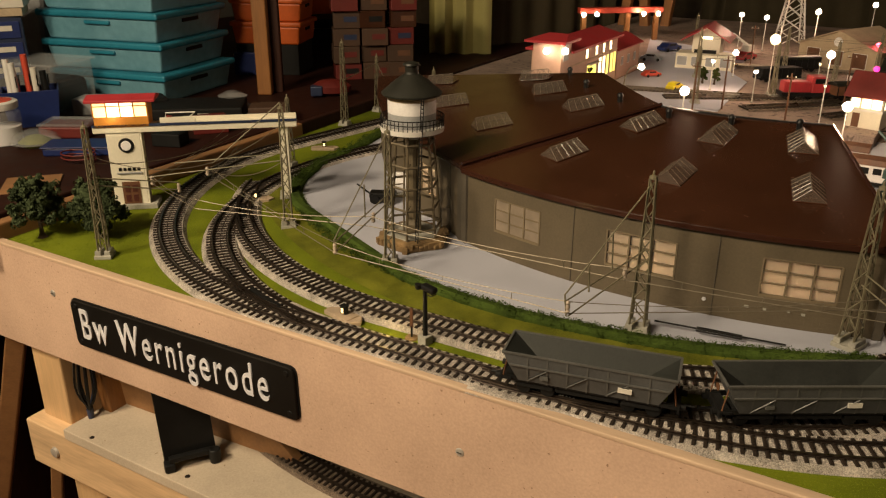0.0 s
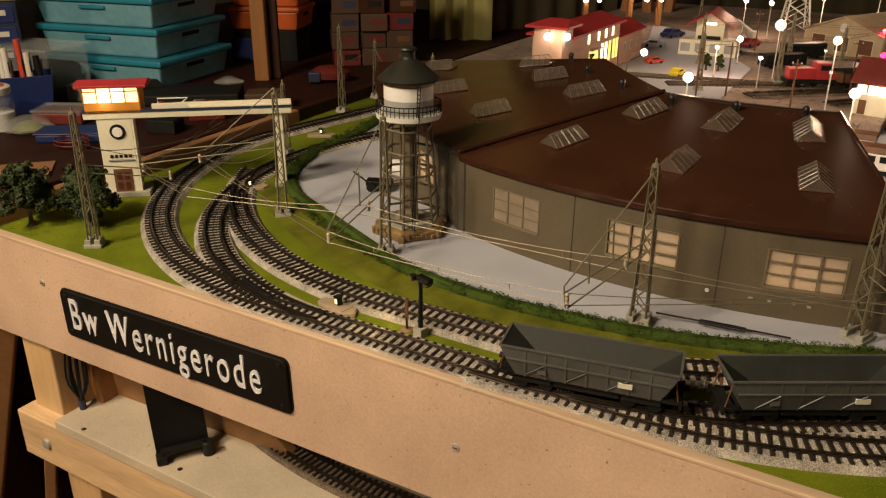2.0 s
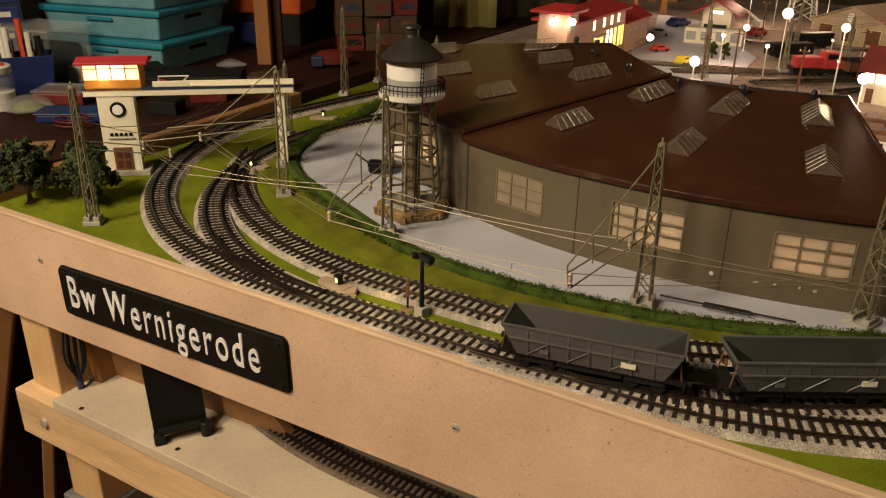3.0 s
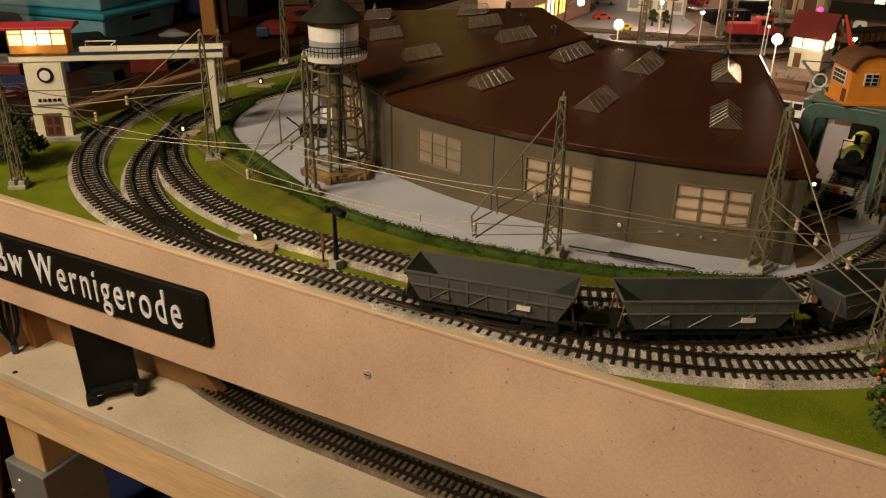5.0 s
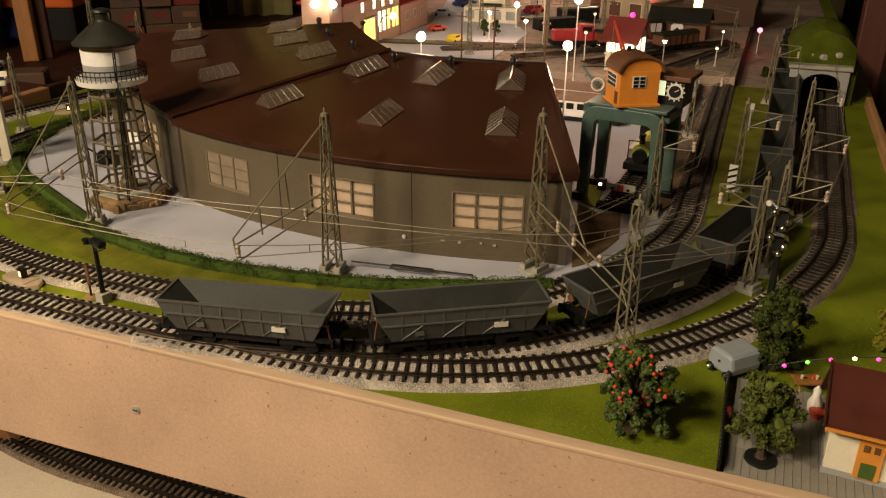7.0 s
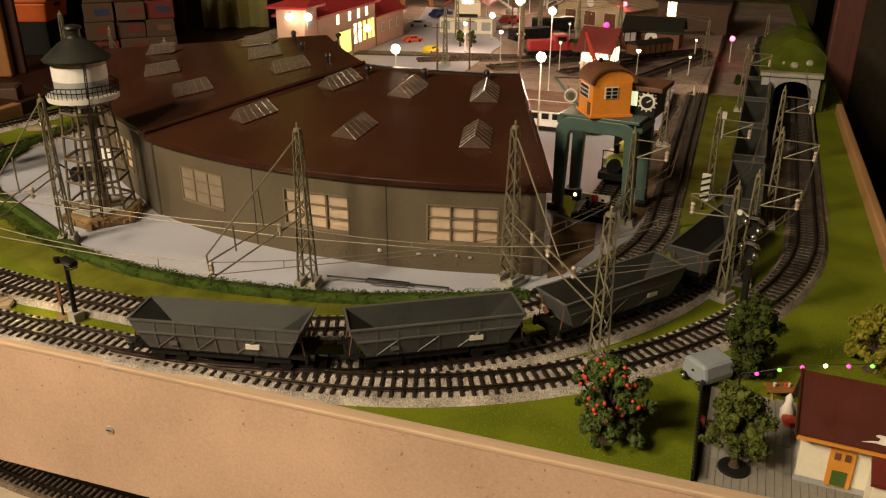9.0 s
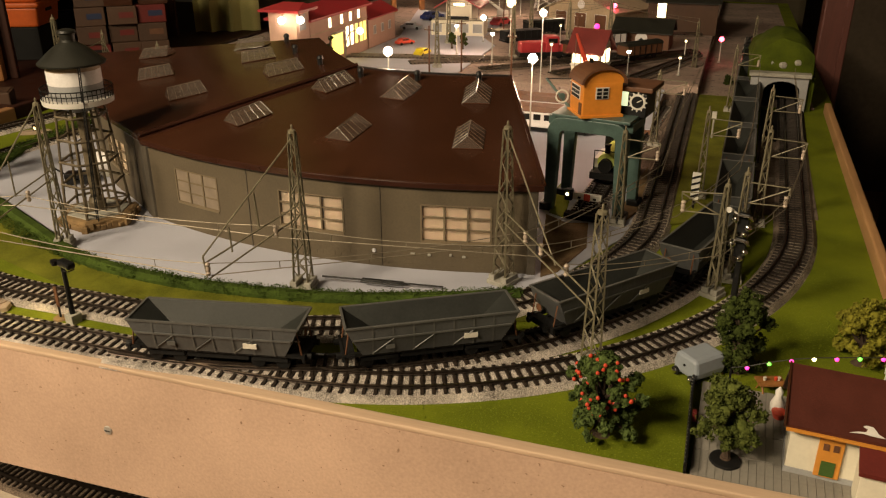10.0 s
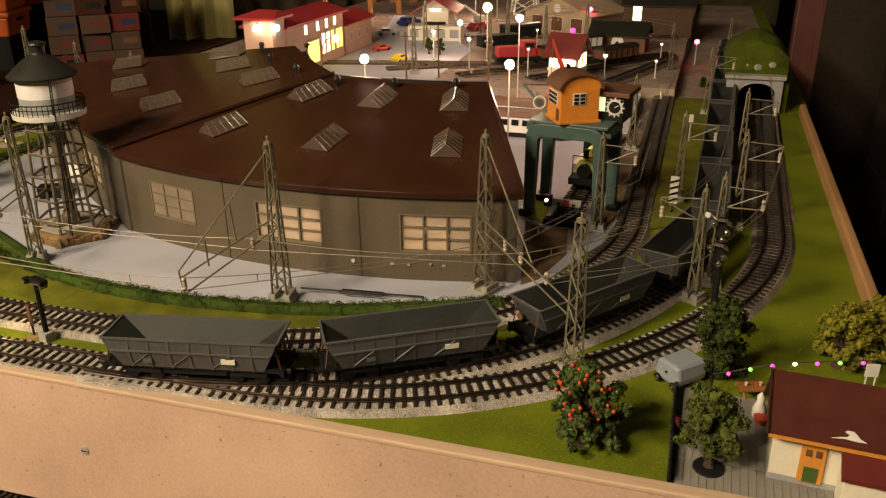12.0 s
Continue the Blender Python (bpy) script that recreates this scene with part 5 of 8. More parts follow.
# ---- lanterns and signals ----
def lantern(x, y, rz, z=0.0045):
    ob = thing("turnout_lantern", "tiny black turnout lantern with a glowing face", "lantern", (x, y, z), rz, "turnout lanterns")
    part("case", Geo().box((0, 0, 0.0035), (0.0058, 0.0050, 0.007)), BLACK, ob, "", 0.0006)
    part("face", Geo().box((0, -0.0026, 0.0036), (0.0026, 0.0006, 0.0042)), LANTERN, ob, "glowing lantern face")
    part("cap", Geo().box((0, 0, 0.0074), (0.0068, 0.006, 0.0008)), BLACK, ob)
    return ob


for x, y, rz in ((0.5238, 0.0480, -5), (0.3015, 0.0475, -12), (0.020, 0.243, 40), (-0.055, 0.474, 30)):
    lantern(x, y, rz)
    cover = thing("turnout_cover", "flat sandy turnout drive cover beside the rails", "turnout drive", (x, y, 0.0), rz)
    part("cover", Geo().prism([(-0.019, -0.0075), (0.016, -0.0085), (0.022, -0.001), (0.016, 0.0065), (-0.010, 0.0075), (-0.020, 0.001)], 0.0, 0.0042), SAND, cover, "", 0.0006)
    part("seam", Geo().box((0.0125, -0.001, 0.0043), (0.0006, 0.014, 0.0004)), ROCK, cover)
for x, y, h in ((0.4315, 0.0558, 0.006), (0.458, 0.0590, 0.008), (0.503, 0.0440, 0.003), (0.5504, 0.0600, 0.003)):
    peg = thing("track_contact", "tiny black contact peg beside the ballast", "contact", (x, y, 0.0), 0)
    part("pin", Geo().lathe([(0.0016, 0), (0.0015, h * 0.7), (0.0010, h)], 8), BLACK, peg, "", 0, True)
    part("flange", Geo().lathe([(0.0024, 0), (0.0022, 0.0012)], 8), SHADE_BLACK, peg)
signal = thing("block_signal", "black model signal post with a boxed head", "signal", (0.3862, 0.0445, 0.0), -12)
part("foot", Geo().box((0, 0, 0.004), (0.009, 0.009, 0.008)), CONCRETE, signal, "", 0.0006)
part("post", Geo().rod((0, 0, 0.006), (0, 0, 0.049), 0.0021, 0.0017, 8), BLACK, signal)
part("head", Geo().box((-0.001, 0, 0.0515), (0.014, 0.007, 0.0052), pose(0, 0, 0, 0, 6, 0)), BLACK, signal, "", 0.0015)
part("lamp_shade", Geo().lathe([(0.0025, 0), (0.003, 0.004)], 10, (-0.004, -0.0035, 0.050), None), BLACK, signal)
part("basket", Geo().wire([(0.004, 0.003, 0.047), (0.0095, 0.003, 0.047), (0.0095, -0.003, 0.047), (0.004, -0.003, 0.047), (0.004, -0.003, 0.052), (0.0095, -0.003, 0.052), (0.0095, 0.003, 0.052)], 0.0005, 4), BLACK, signal)
marker = thing("marker_post", "small rusty marker post in the grass", "marker", (0.3717, 0.0465, 0.0), 5)
part("foot", Geo().lathe([(0.006, 0), (0.0055, 0.0012), (0.002, 0.0016)], 14), ROCK, marker)
part("stem", Geo().rod((0, 0, 0.001), (0, 0, 0.012), 0.0009), BLACK, marker)
part("board", Geo().box((0, 0, 0.019), (0.0030, 0.0012, 0.018)), BROWN, marker, "", 0.0004)
lamp("signal_bulb_light", "POINT", (0.350, 0.040, 0.024), 0.022, (1.0, 0.70, 0.24), 0.004)
sig2 = thing("light_signal", "black lattice light signal with glossy lamps", "signal", (0.8740, 0.2180, 0.0), -20)
part("post", Geo().box((0, 0, 0.042), (0.0045, 0.0045, 0.084)), BLACK, sig2, "", 0.0005)
part("foot", Geo().box((0, 0, 0.003), (0.014, 0.014, 0.006)), CONCRETE, sig2, "", 0.001)
for z in (0.060, 0.080):
    hd = part("head", Geo().box((0, -0.0035, z), (0.0085, 0.004, 0.016)), BLACK, sig2, "", 0.001)
    for lx, lz, lr in ((-0.0055, 0.003, 0.0034), (0.0045, -0.002, 0.0028), (0.0015, -0.008, 0.0025), (0.0050, 0.006, 0.0020)):
        part("lens", Geo().ball((lx, -0.0066, z + lz), lr, 10, 6), CHROME, hd, "shining chrome lamp", 0, True)
    part("hood", Geo().wire([(-0.007, -0.008, z + 0.006), (-0.003, -0.011, z + 0.008), (0.004, -0.010, z + 0.008), (0.007, -0.006, z + 0.004)], 0.0009, 5), CHROME, hd)
part("disc", Geo().lathe([(0.0024, 0), (0.0020, 0.001)], 16, (0, 0, 0), pose(-0.012, -0.004, 0.088, 90)), INSUL_W, sig2, "white disc with dark rim", 0, True)
part("disc_arm", Geo().rod((-0.012, 0, 0.088), (0.0, 0, 0.080), 0.0008), SCREW, sig2)

# striped marker board and small box beside the far track
board = thing("striped_marker", "small black and white striped marker board", "marker", (0.8335, 0.4500, 0.0), -8)
part("foot", Geo().lathe([(0.007, 0), (0.0065, 0.0014), (0.002, 0.002)], 14), BLACK, board, "", 0, True)
part("post", Geo().rod((0, 0, 0.001), (0, 0, 0.012), 0.0012), BLACK, board)
part("board", Geo().box((0, 0, 0.027), (0.0085, 0.0014, 0.030)), INSUL_W, board, "", 0.0003)
for k in range(4):
    part("stripe", Geo().prism([(-0.0042, -0.0030), (0.0042, 0.0006), (0.0042, 0.0030), (-0.0042, -0.0006)], 0.0008, 0.0014, pose(0, 0, 0.0165 + k * 0.0068, 90)), BLACK, board)
cabinet = thing("relay_box", "small white relay box on a post", "relay box", (0.8443, 0.735, 0.0), 0)
part("post", Geo().rod((0, 0, 0), (0, 0, 0.030), 0.0014), CONCRETE, cabinet)
part("box", Geo().box((0, 0, 0.034), (0.006, 0.005, 0.010)), INSUL_W, cabinet, "", 0.0006)


# ---- trees and bushes ----
def tree(name, label, at, h, r, mat, low=0.25, lobes=15, leaf=0.0013, berries=0, base=False, seed=1, trunk=0.0030, gap=0.33):
    """A forked trunk and a lumpy crown of foam clumps with gaps between them."""
    own = random.Random(seed)
    ob = thing(name, label, "bush" if "bush" in name else "tree", at, 0)
    lean = Vector((own.uniform(-0.1, 0.1) * h, own.uniform(-0.1, 0.1) * h, 0))
    pts = [Vector((0, 0, 0)), Vector((0, 0, h * 0.15)), lean * 0.5 + Vector((0, 0, h * 0.5)), lean + Vector((0, 0, h * 0.86))]
    for k in range(3):
        part("trunk" if k == 0 else "stem", Geo().rod(pts[k], pts[k + 1], trunk * (1 - 0.28 * k), trunk * (0.72 - 0.26 * k), 7), BARK, ob, "", 0, True)
    part("root_flare", Geo().lathe([(trunk * 1.9, 0), (trunk * 1.25, h * 0.02), (trunk, h * 0.06)], 9), BARK, ob, "", 0, True)
    crown, spots = Geo(), []
    for i in range(lobes):
        v = (i + own.uniform(0.1, 0.9)) / lobes
        a = i * 2.399 + own.uniform(-0.5, 0.5)
        reach = (0.62 + 0.38 * math.sin(math.pi * min(1, v * 1.5 + 0.18))) if v < 0.55 else 1.0 - 0.85 * ((v - 0.55) / 0.45) ** 1.6
        d = r * reach * own.uniform(0.25, 0.86)
        size = r * own.uniform(gap * 0.72, gap * 1.12)
        c = Vector((d * math.cos(a), d * math.sin(a), h * (low + (0.94 - low) * v) - size * 0.35)) + lean * v
        c.z = max(c.z, size * 0.8)
        spots.append((c, size))
        core = Geo().ball(c, size * 0.58, 9, 6)
        crown.add([Vector(q) + (Vector(q) - c) * 0.45 * noise.noise(Vector(q) * 160) for q in core.v], core.f)
        part("limb", Geo().rod(pts[1] + (pts[2] - pts[1]) * own.uniform(0.2, 1.0), c, trunk * 0.42, trunk * 0.15, 5), BARK, ob)
        for _ in range(14):
            u = Vector((own.gauss(0, 1), own.gauss(0, 1), own.gauss(0, 0.8))).normalized()
            leaves(crown, c + u * size * own.uniform(0.55, 1.05), size * own.uniform(0.26, 0.52), 30, leaf * 0.9)
    tagged(part("crown", crown, mat, ob, "crumbly foam foliage"), "", "", "", "stuff")
    for i in range(berries):
        c, size = spots[own.randrange(len(spots) // 3, len(spots))]
        u = Vector((own.gauss(0, 1), -abs(own.gauss(0, 1)), own.gauss(0.3, 1))).normalized()
        part("berry", Geo().ball(c + u * size * 1.12, own.uniform(0.0010, 0.0015), 7, 5), BERRY, ob, "", 0, True)
    if base:
        part("base_disc", Geo().lathe([(0.0092, 0), (0.0088, 0.0016), (0.0072, 0.0022)], 18), BLACK, ob, "black plastic base disc", 0, True)
    return ob


tree("tree", "dark green model tree on the front grass", (-0.0965, 0.0330, 0), 0.070, 0.033, LEAF_SLATE, 0.36, 22, 0.0019, seed=3, gap=0.30)
tree("tree", "dark green model tree beside the mast", (-0.0430, 0.0640, 0), 0.064, 0.036, LEAF_SLATE, 0.30, 22, 0.0019, seed=8, gap=0.30)
tree("berry_bush", "green bush full of red berries on the grass", (0.799, 0.031, 0), 0.060, 0.030, LEAF_BUSH, 0.14, 60, 0.0012, 46, seed=9, gap=0.145)
tree("tree", "dense dark green model tree beside the caravan", (0.8785, 0.134, 0), 0.063, 0.0205, LEAF_DARK, 0.12, 28, 0.0012, seed=11, gap=0.33)
tree("tree", "olive green model tree on a black disc", (0.8720, 0.0250, 0.002), 0.057, 0.0210, LEAF_OLIVE, 0.26, 24, 0.0012, 0, True, seed=13, gap=0.31)
tree("tree", "yellow-green model tree near the table edge", (0.961, 0.171, 0), 0.050, 0.026, LEAF_YELLOW, 0.20, 26, 0.0012, seed=17, gap=0.25)
tree("tree", "yellow-green model tree near the table edge", (0.984, 0.186, 0), 0.050, 0.025, LEAF_YELLOW, 0.16, 26, 0.0012, seed=19, gap=0.25)
tree("conifer", "small dark conifer beside the station house", (0.185, 0.905, 0.0005), 0.085, 0.012, LEAF_DARK, 0.1, 9, seed=23)
for x, y in ((0.9, 1.02), (0.86, 1.1)):
    tree("bush", "low dark bush by the tunnel", (x, y, 0), 0.018, 0.012, LEAF_DARK, 0.05, 8, seed=29)

# ---- the front corner: paving, fence, house ----
plaza = thing("paving", "grey slab paving in front of the little house", "paving", (0.853, 0.006, 0.0), -2, kind="structure")
part("bed", Geo().box((0.075, 0.052, 0.0004), (0.15, 0.104, 0.0012)), GREY_SLAB, plaza)
slab_mesh = mesh_of("slab", Geo().box((0, 0, 0), (0.00425, 0.0252, 0.0016)), GREY_SLAB)
for i in range(33):
    for j in range(4):
        s = new("slab", slab_mesh)
        s.parent = plaza
        s.matrix_basis = pose(0.0022 + i * 0.0045, 0.013 + j * 0.0258 + rnd.uniform(-0.0003, 0.0003), 0.0013 + rnd.uniform(0, 0.0003))
fence = thing("fence", "low black fence with a pale beaded top rail", "fence", (0.850, 0.005, 0))
part("rail", Geo().box((0, 0.048, 0.0095), (0.0016, 0.098, 0.0016)), BLACK, fence)
part("rail", Geo().box((0, 0.048, 0.0045), (0.0014, 0.098, 0.0012)), BLACK, fence)
part("panel", Geo().box((0, 0.048, 0.0052), (0.0010, 0.098, 0.0084)), BLACK, fence)
for i in range(25):
    part("post", Geo().box((0, 0.001 + i * 0.004, 0.0050), (0.0017, 0.0012, 0.0100)), BLACK, fence)
    part("bead", Geo().ball((-0.0006, 0.001 + i * 0.004, 0.0104), 0.00032, 6, 4), CONCRETE, fence)
part("mail_box", Geo().box((0.0026, 0.052, 0.008), (0.0026, 0.004, 0.007)), BOX_RED, fence, "small red letter box", 0.0004)

cottage = thing("cottage", "cream cottage with a dark red roof and ochre door", "house", (0.9040, 0.0255, 0.001), -4)
cottage.matrix_basis = cottage.matrix_basis @ Matrix.Diagonal((1, 1, 1.20, 1))
part("wall", Geo().box((0.050, 0.023, 0.0180), (0.100, 0.044, 0.030)), CREAM, cottage, "cream walls", 0.0004)
part("plinth", Geo().box((0.050, 0.023, 0.002), (0.1012, 0.0452, 0.004)), TANK_G, cottage, "grey-blue plinth")
gable = Geo().prism([(-0.033, 0.0), (0.008, 0.0), (0.0, 0.0075)], -0.050, 0.050, pose(0.050, 0.034, 0.033, 90, 0, 90))
part("gable_wall", gable, CREAM, cottage)
for s, e in ((-1, -0.0045), (1, -0.0240)):
    g = Geo().add([(-0.004, s * 0.040, e), (0.104, s * 0.040, e), (0.104, 0, 0.0090), (-0.004, 0, 0.0090), (-0.004, s * 0.040, e + 0.002), (0.104, s * 0.040, e + 0.002), (0.104, 0, 0.0112), (-0.004, 0, 0.0112)],
                  [(0, 1, 2, 3), (4, 5, 6, 7), (0, 1, 5, 4), (1, 2, 6, 5), (2, 3, 7, 6), (3, 0, 4, 7)])
    ro = part("roof", g, DARK_RED, cottage, "dark red tiled roof")
    ro.location = (0, 0.034, 0.0335)
part("eave_board", Geo().box((0.050, -0.0065, 0.0288), (0.107, 0.0012, 0.0015)), OCHRE, cottage)
part("verge_board", Geo().box((0, 0, 0), (0.0012, 0.044, 0.002), pose(-0.0045, 0.0135, 0.0378, 18, 0, 0)), ROOF, cottage)
dr = part("door", Geo().box((0.0215, -0.0004, 0.0148), (0.0130, 0.0016, 0.0225)), OCHRE, cottage, "ochre wooden door", 0.0003)
part("door_pane", Geo().box((0.0215, -0.0014, 0.0085), (0.0075, 0.0008, 0.008)), material("green_panel", (0.05, 0.10, 0.02), 0.4), dr, "green lower panel")
for s in (-0.0026, 0.0026):
    part("door_light", Geo().box((0.0215 + s, -0.0014, 0.0205), (0.0030, 0.0008, 0.0035)), BROWN, dr)
part("porch_wall", Geo().box((0.067, -0.010, 0.0105), (0.063, 0.018, 0.021)), CREAM, cottage, "", 0.0004)
part("porch_roof", Geo().prism([(-0.001, 0.0275), (-0.0215, 0.0205), (-0.0215, 0.0225), (-0.001, 0.0295)], 0.034, 0.102, pose(0, 0, 0, 90, 0, 90)), material("porch_roof_red", (0.11, 0.014, 0.010), 0.55, vary=0.25, grain=900, stain=60, bump=0.3), cottage, "red lean-to roof")
part("vent", Geo().box((0.075, -0.0205, 0.007), (0.008, 0.001, 0.003)), BLACK, cottage)
patch = thing("paint_patch", "torn whitish scrap lying on the cottage roof", "scrap")
patch.matrix_basis = pose(0.9040, 0.0255, 0.001, 0, 0, -4) @ Matrix.Diagonal((1, 1, 1.20, 1)) @ pose(0.0365, -0.0010, 0.0332, 18.9) @ Matrix.Diagonal((0.92, 0.75, 1, 1))
sc = Geo().prism([(-0.0095, -0.0042), (-0.002, -0.0030), (0.003, -0.0036), (0.0095, -0.0035), (0.006, -0.0010), (0.0045, 0.0020), (0.0030, 0.0042), (-0.0005, 0.0046), (-0.0022, 0.0032), (0.0004, 0.0016), (-0.0008, -0.0012), (-0.0050, -0.0022)], 0, 0.0004)
part("scrap", sc, WHITE, patch)

caravan = thing("caravan", "small blue-grey rounded caravan parked on the grass", "caravan", (0.8530, 0.1205, 0.0), 46)
body = Geo()
prof = [(-0.0105, 0.003), (-0.0115, 0.009), (-0.0100, 0.0165), (-0.0085, 0.0185), (0.0085, 0.0185), (0.0100, 0.0165), (0.0115, 0.009), (0.0105, 0.003)]
body.prism(prof, -0.0135, 0.0135, pose(0, 0, 0, 90, 0, 90))
part("body", body, CARAVAN, caravan, "", 0.0024)
for s in (-1, 1):
    wh = part("wheel", Geo().rod((-0.012, s * 0.0075, 0.0034), (-0.0146, s * 0.0075, 0.0034), 0.0032, n=14), BLACK, caravan)
    part("hub", Geo().ball((-0.0150, s * 0.0075, 0.0036), 0.0021), CHROME, wh, "", 0, True)
part("vent_dot", Geo().ball((-0.0142, 0.0, 0.0115), 0.0009, 6, 4), BLACK, caravan)
part("drawbar", Geo().rod((0.014, 0, 0.004), (0.022, 0, 0.004), 0.001), BLACK, caravan)

bench = thing("picnic_table", "small brown wooden picnic table", "table", (0.899, 0.112, 0.0), 20)
for y in (-0.004, 0.0, 0.004):
    part("plank", Geo().box((0, y, 0.0088), (0.018, 0.0034, 0.0012)), ORANGE_WOOD, bench)
for x in (-0.006, 0.006):
    for s in (-1, 1):
        part("leg", Geo().rod((x, s * 0.001, 0.0085), (x, s * 0.006, 0.0), 0.0007, n=4), ORANGE_WOOD, bench)
for x, c in ((-0.004, LABEL), (0.003, BERRY), (0.005, LABEL)):
    crock = thing("tiny_cup", "tiny cup standing on the picnic table", "cup", (0.899 + x, 0.112 + x * 0.3, 0.0096))
    part("cup", Geo().lathe([(0.0008, 0), (0.0012, 0.0024)], 8), c, crock, "", 0, True)
tagged(part("figurine", Geo().lathe([(0.004, 0.002), (0.0045, 0.008), (0.0022, 0.0135), (0.0026, 0.017), (0.0005, 0.020)], 10, (0.9025, 0.088, 0.0)), WHITE, None, "small plain white figurine beside the cottage", 0, True), "", "figurine")
cushion = thing("red_basket", "small red basket next to the figurine", "basket", (0.9035, 0.080, 0.002))
part("bowl", Geo().lathe([(0.003, 0), (0.005, 0.005), (0.0045, 0.0052)], 10), BUFFER_RED, cushion, "", 0, True)
chairw = thing("garden_board", "small white board behind the cottage", "board", (0.977, 0.148, 0.0), 10)
part("board", Geo().box((0, 0, 0.013), (0.009, 0.001, 0.010)), WHITE, chairw, "", 0.0003)
part("leg", Geo().rod((-0.003, 0, 0), (-0.003, 0, 0.009), 0.0006), WHITE, chairw)
part("leg", Geo().rod((0.003, 0, 0), (0.003, 0, 0.009), 0.0006), WHITE, chairw)

lights = thing("string_lights", "string of tiny coloured bulbs between two poles", "string lights")
BX = [(0.8826 + 0.0129 * k, 0.106, z + 0.0060, m) for k, (z, m) in enumerate(((0.0135, BULB_PINK), (0.0191, BULB_GREEN), (0.0238, BULB_PINK), (0.0275, BULB_WARM), (0.0300, BULB_PINK), (0.0327, BULB_GREEN), (0.0349, BULB_PINK)))]
part("cord", Geo().wire([(0.873, 0.106, 0.018)] + [(x, y, z + 0.0012) for x, y, z, m in BX] + [(0.985, 0.106, 0.048)], 0.00035, 4), BLACK, lights)
for x, y, z, m in BX:
    part("bulb", Geo().ball((x, y, z), 0.0014, 8, 6), m, lights, "glowing coloured bulb", 0, True)
for x, z in ((0.873, 0.018), (0.985, 0.048)):
    part("pole", Geo().rod((x, 0.106, 0), (x, 0.106, z), 0.0008), BLACK, lights)


# ---- the train ----
def wheel_pair(x, parent, r=0.0052):
    for s in (-1, 1):
        part("wheel", Geo().rod((x, s * 0.0072, r), (x, s * 0.0098, r), r, n=14), BLACK, parent)


def hopper():
    ob = thing("hopper_wagon", "dark grey open self-discharging hopper wagon", "wagon", group="ore train")
    T, B, W, H0, H1, H2 = 0.060, 0.0490, 0.0165, 0.0120, 0.0255, 0.0345
    outer = [(-B, -0.0135, H0), (B, -0.0135, H0), (B, 0.0135, H0), (-B, 0.0135, H0), (-T + 0.004, -W, H1), (T - 0.004, -W, H1), (T - 0.004, W, H1), (-T + 0.004, W, H1), (-T, -W, H2), (T, -W, H2), (T, W, H2), (-T, W, H2)]
    k = 0.0009
    inner = [(-T + k, -W + k, H2), (T - k, -W + k, H2), (T - k, W - k, H2), (-T + k, W - k, H2), (-B + 0.016, -0.002, H0 + 0.006), (B - 0.016, -0.002, H0 + 0.006), (B - 0.016, 0.002, H0 + 0.006), (-B + 0.016, 0.002, H0 + 0.006)]
    fs = [(0, 3, 2, 1)]
    for a in (0, 4):
        fs += [(a + i, a + (i + 1) % 4, a + 4 + (i + 1) % 4, a + 4 + i) for i in range(4)]
    fs += [(8 + i, 8 + (i + 1) % 4, 12 + (i + 1) % 4, 12 + i) for i in range(4)]
    part("body", Geo().add(outer + inner[:4], fs), HOPPER, ob, "dark grey hopper body")
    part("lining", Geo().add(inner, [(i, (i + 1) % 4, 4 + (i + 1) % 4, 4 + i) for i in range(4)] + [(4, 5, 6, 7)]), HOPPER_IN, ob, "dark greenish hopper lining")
    for s in (-1, 1):
        part("belt", Geo().box((0, s * (W + 0.0004), H1), (2 * T - 0.010, 0.0010, 0.0012)), HOPPER_RIB, ob)
        part("rim", Geo().box((0, s * W, H2), (2 * T, 0.0018, 0.0012)), HOPPER_RIB, ob, "worn pale rim")
        for i in range(7):
            x = -0.042 + i * 0.014
            part("rib", Geo().add([(x - 0.0006, s * (W + 0.0003), H2 - 0.001), (x + 0.0006, s * (W + 0.0003), H2 - 0.001), (x + 0.0006, s * (W + 0.0006), H1), (x - 0.0006, s * (W + 0.0006), H1), (x + 0.0006, s * 0.0143, H0), (x - 0.0006, s * 0.0143, H0)],
                                  [(0, 1, 2, 3), (3, 2, 4, 5)]), HOPPER_RIB, ob)
        for i in range(3):
            x = -0.035 + i * 0.028
            part("diagonal", Geo().rod((x - 0.007, s * 0.0142, H0 + 0.001), (x + 0.007, s * 0.0170, H1 - 0.001), 0.0005, n=4), HOPPER_RIB, ob)
        part("plate", Geo().box((0.026, s * (W - 0.0002), H1 - 0.0055), (0.0095, 0.0012, 0.0035)), LABEL, ob, "pale lettering plate")
        part("plate", Geo().box((-0.030, s * (W - 0.0008), H1 - 0.0075), (0.0060, 0.0012, 0.0030)), HOPPER_RIB, ob)
        part("sill", Geo().box((0, s * 0.0118, 0.0120), (0.118, 0.0022, 0.0030)), BLACK, ob)
    for s in (-1, 1):
        part("rim_end", Geo().box((s * T, 0, H2), (0.0016, 2 * W, 0.0012)), HOPPER_RIB, ob)
        part("platform", Geo().box((s * 0.0580, 0, 0.0122), (0.0080, 0.0290, 0.0016)), COAL, ob)
        part("buffer_beam", Geo().box((s * 0.0620, 0, 0.0112), (0.0018, 0.0300, 0.0050)), COAL, ob)
        part("hand_wheel", Geo().lathe([(0.0030, 0), (0.0028, 0.0006)], 12, (0, 0, 0), pose(s * 0.0570, 0.009, 0.0190, 0, 90)), BROWN, ob, "brown brake wheel", 0, True)
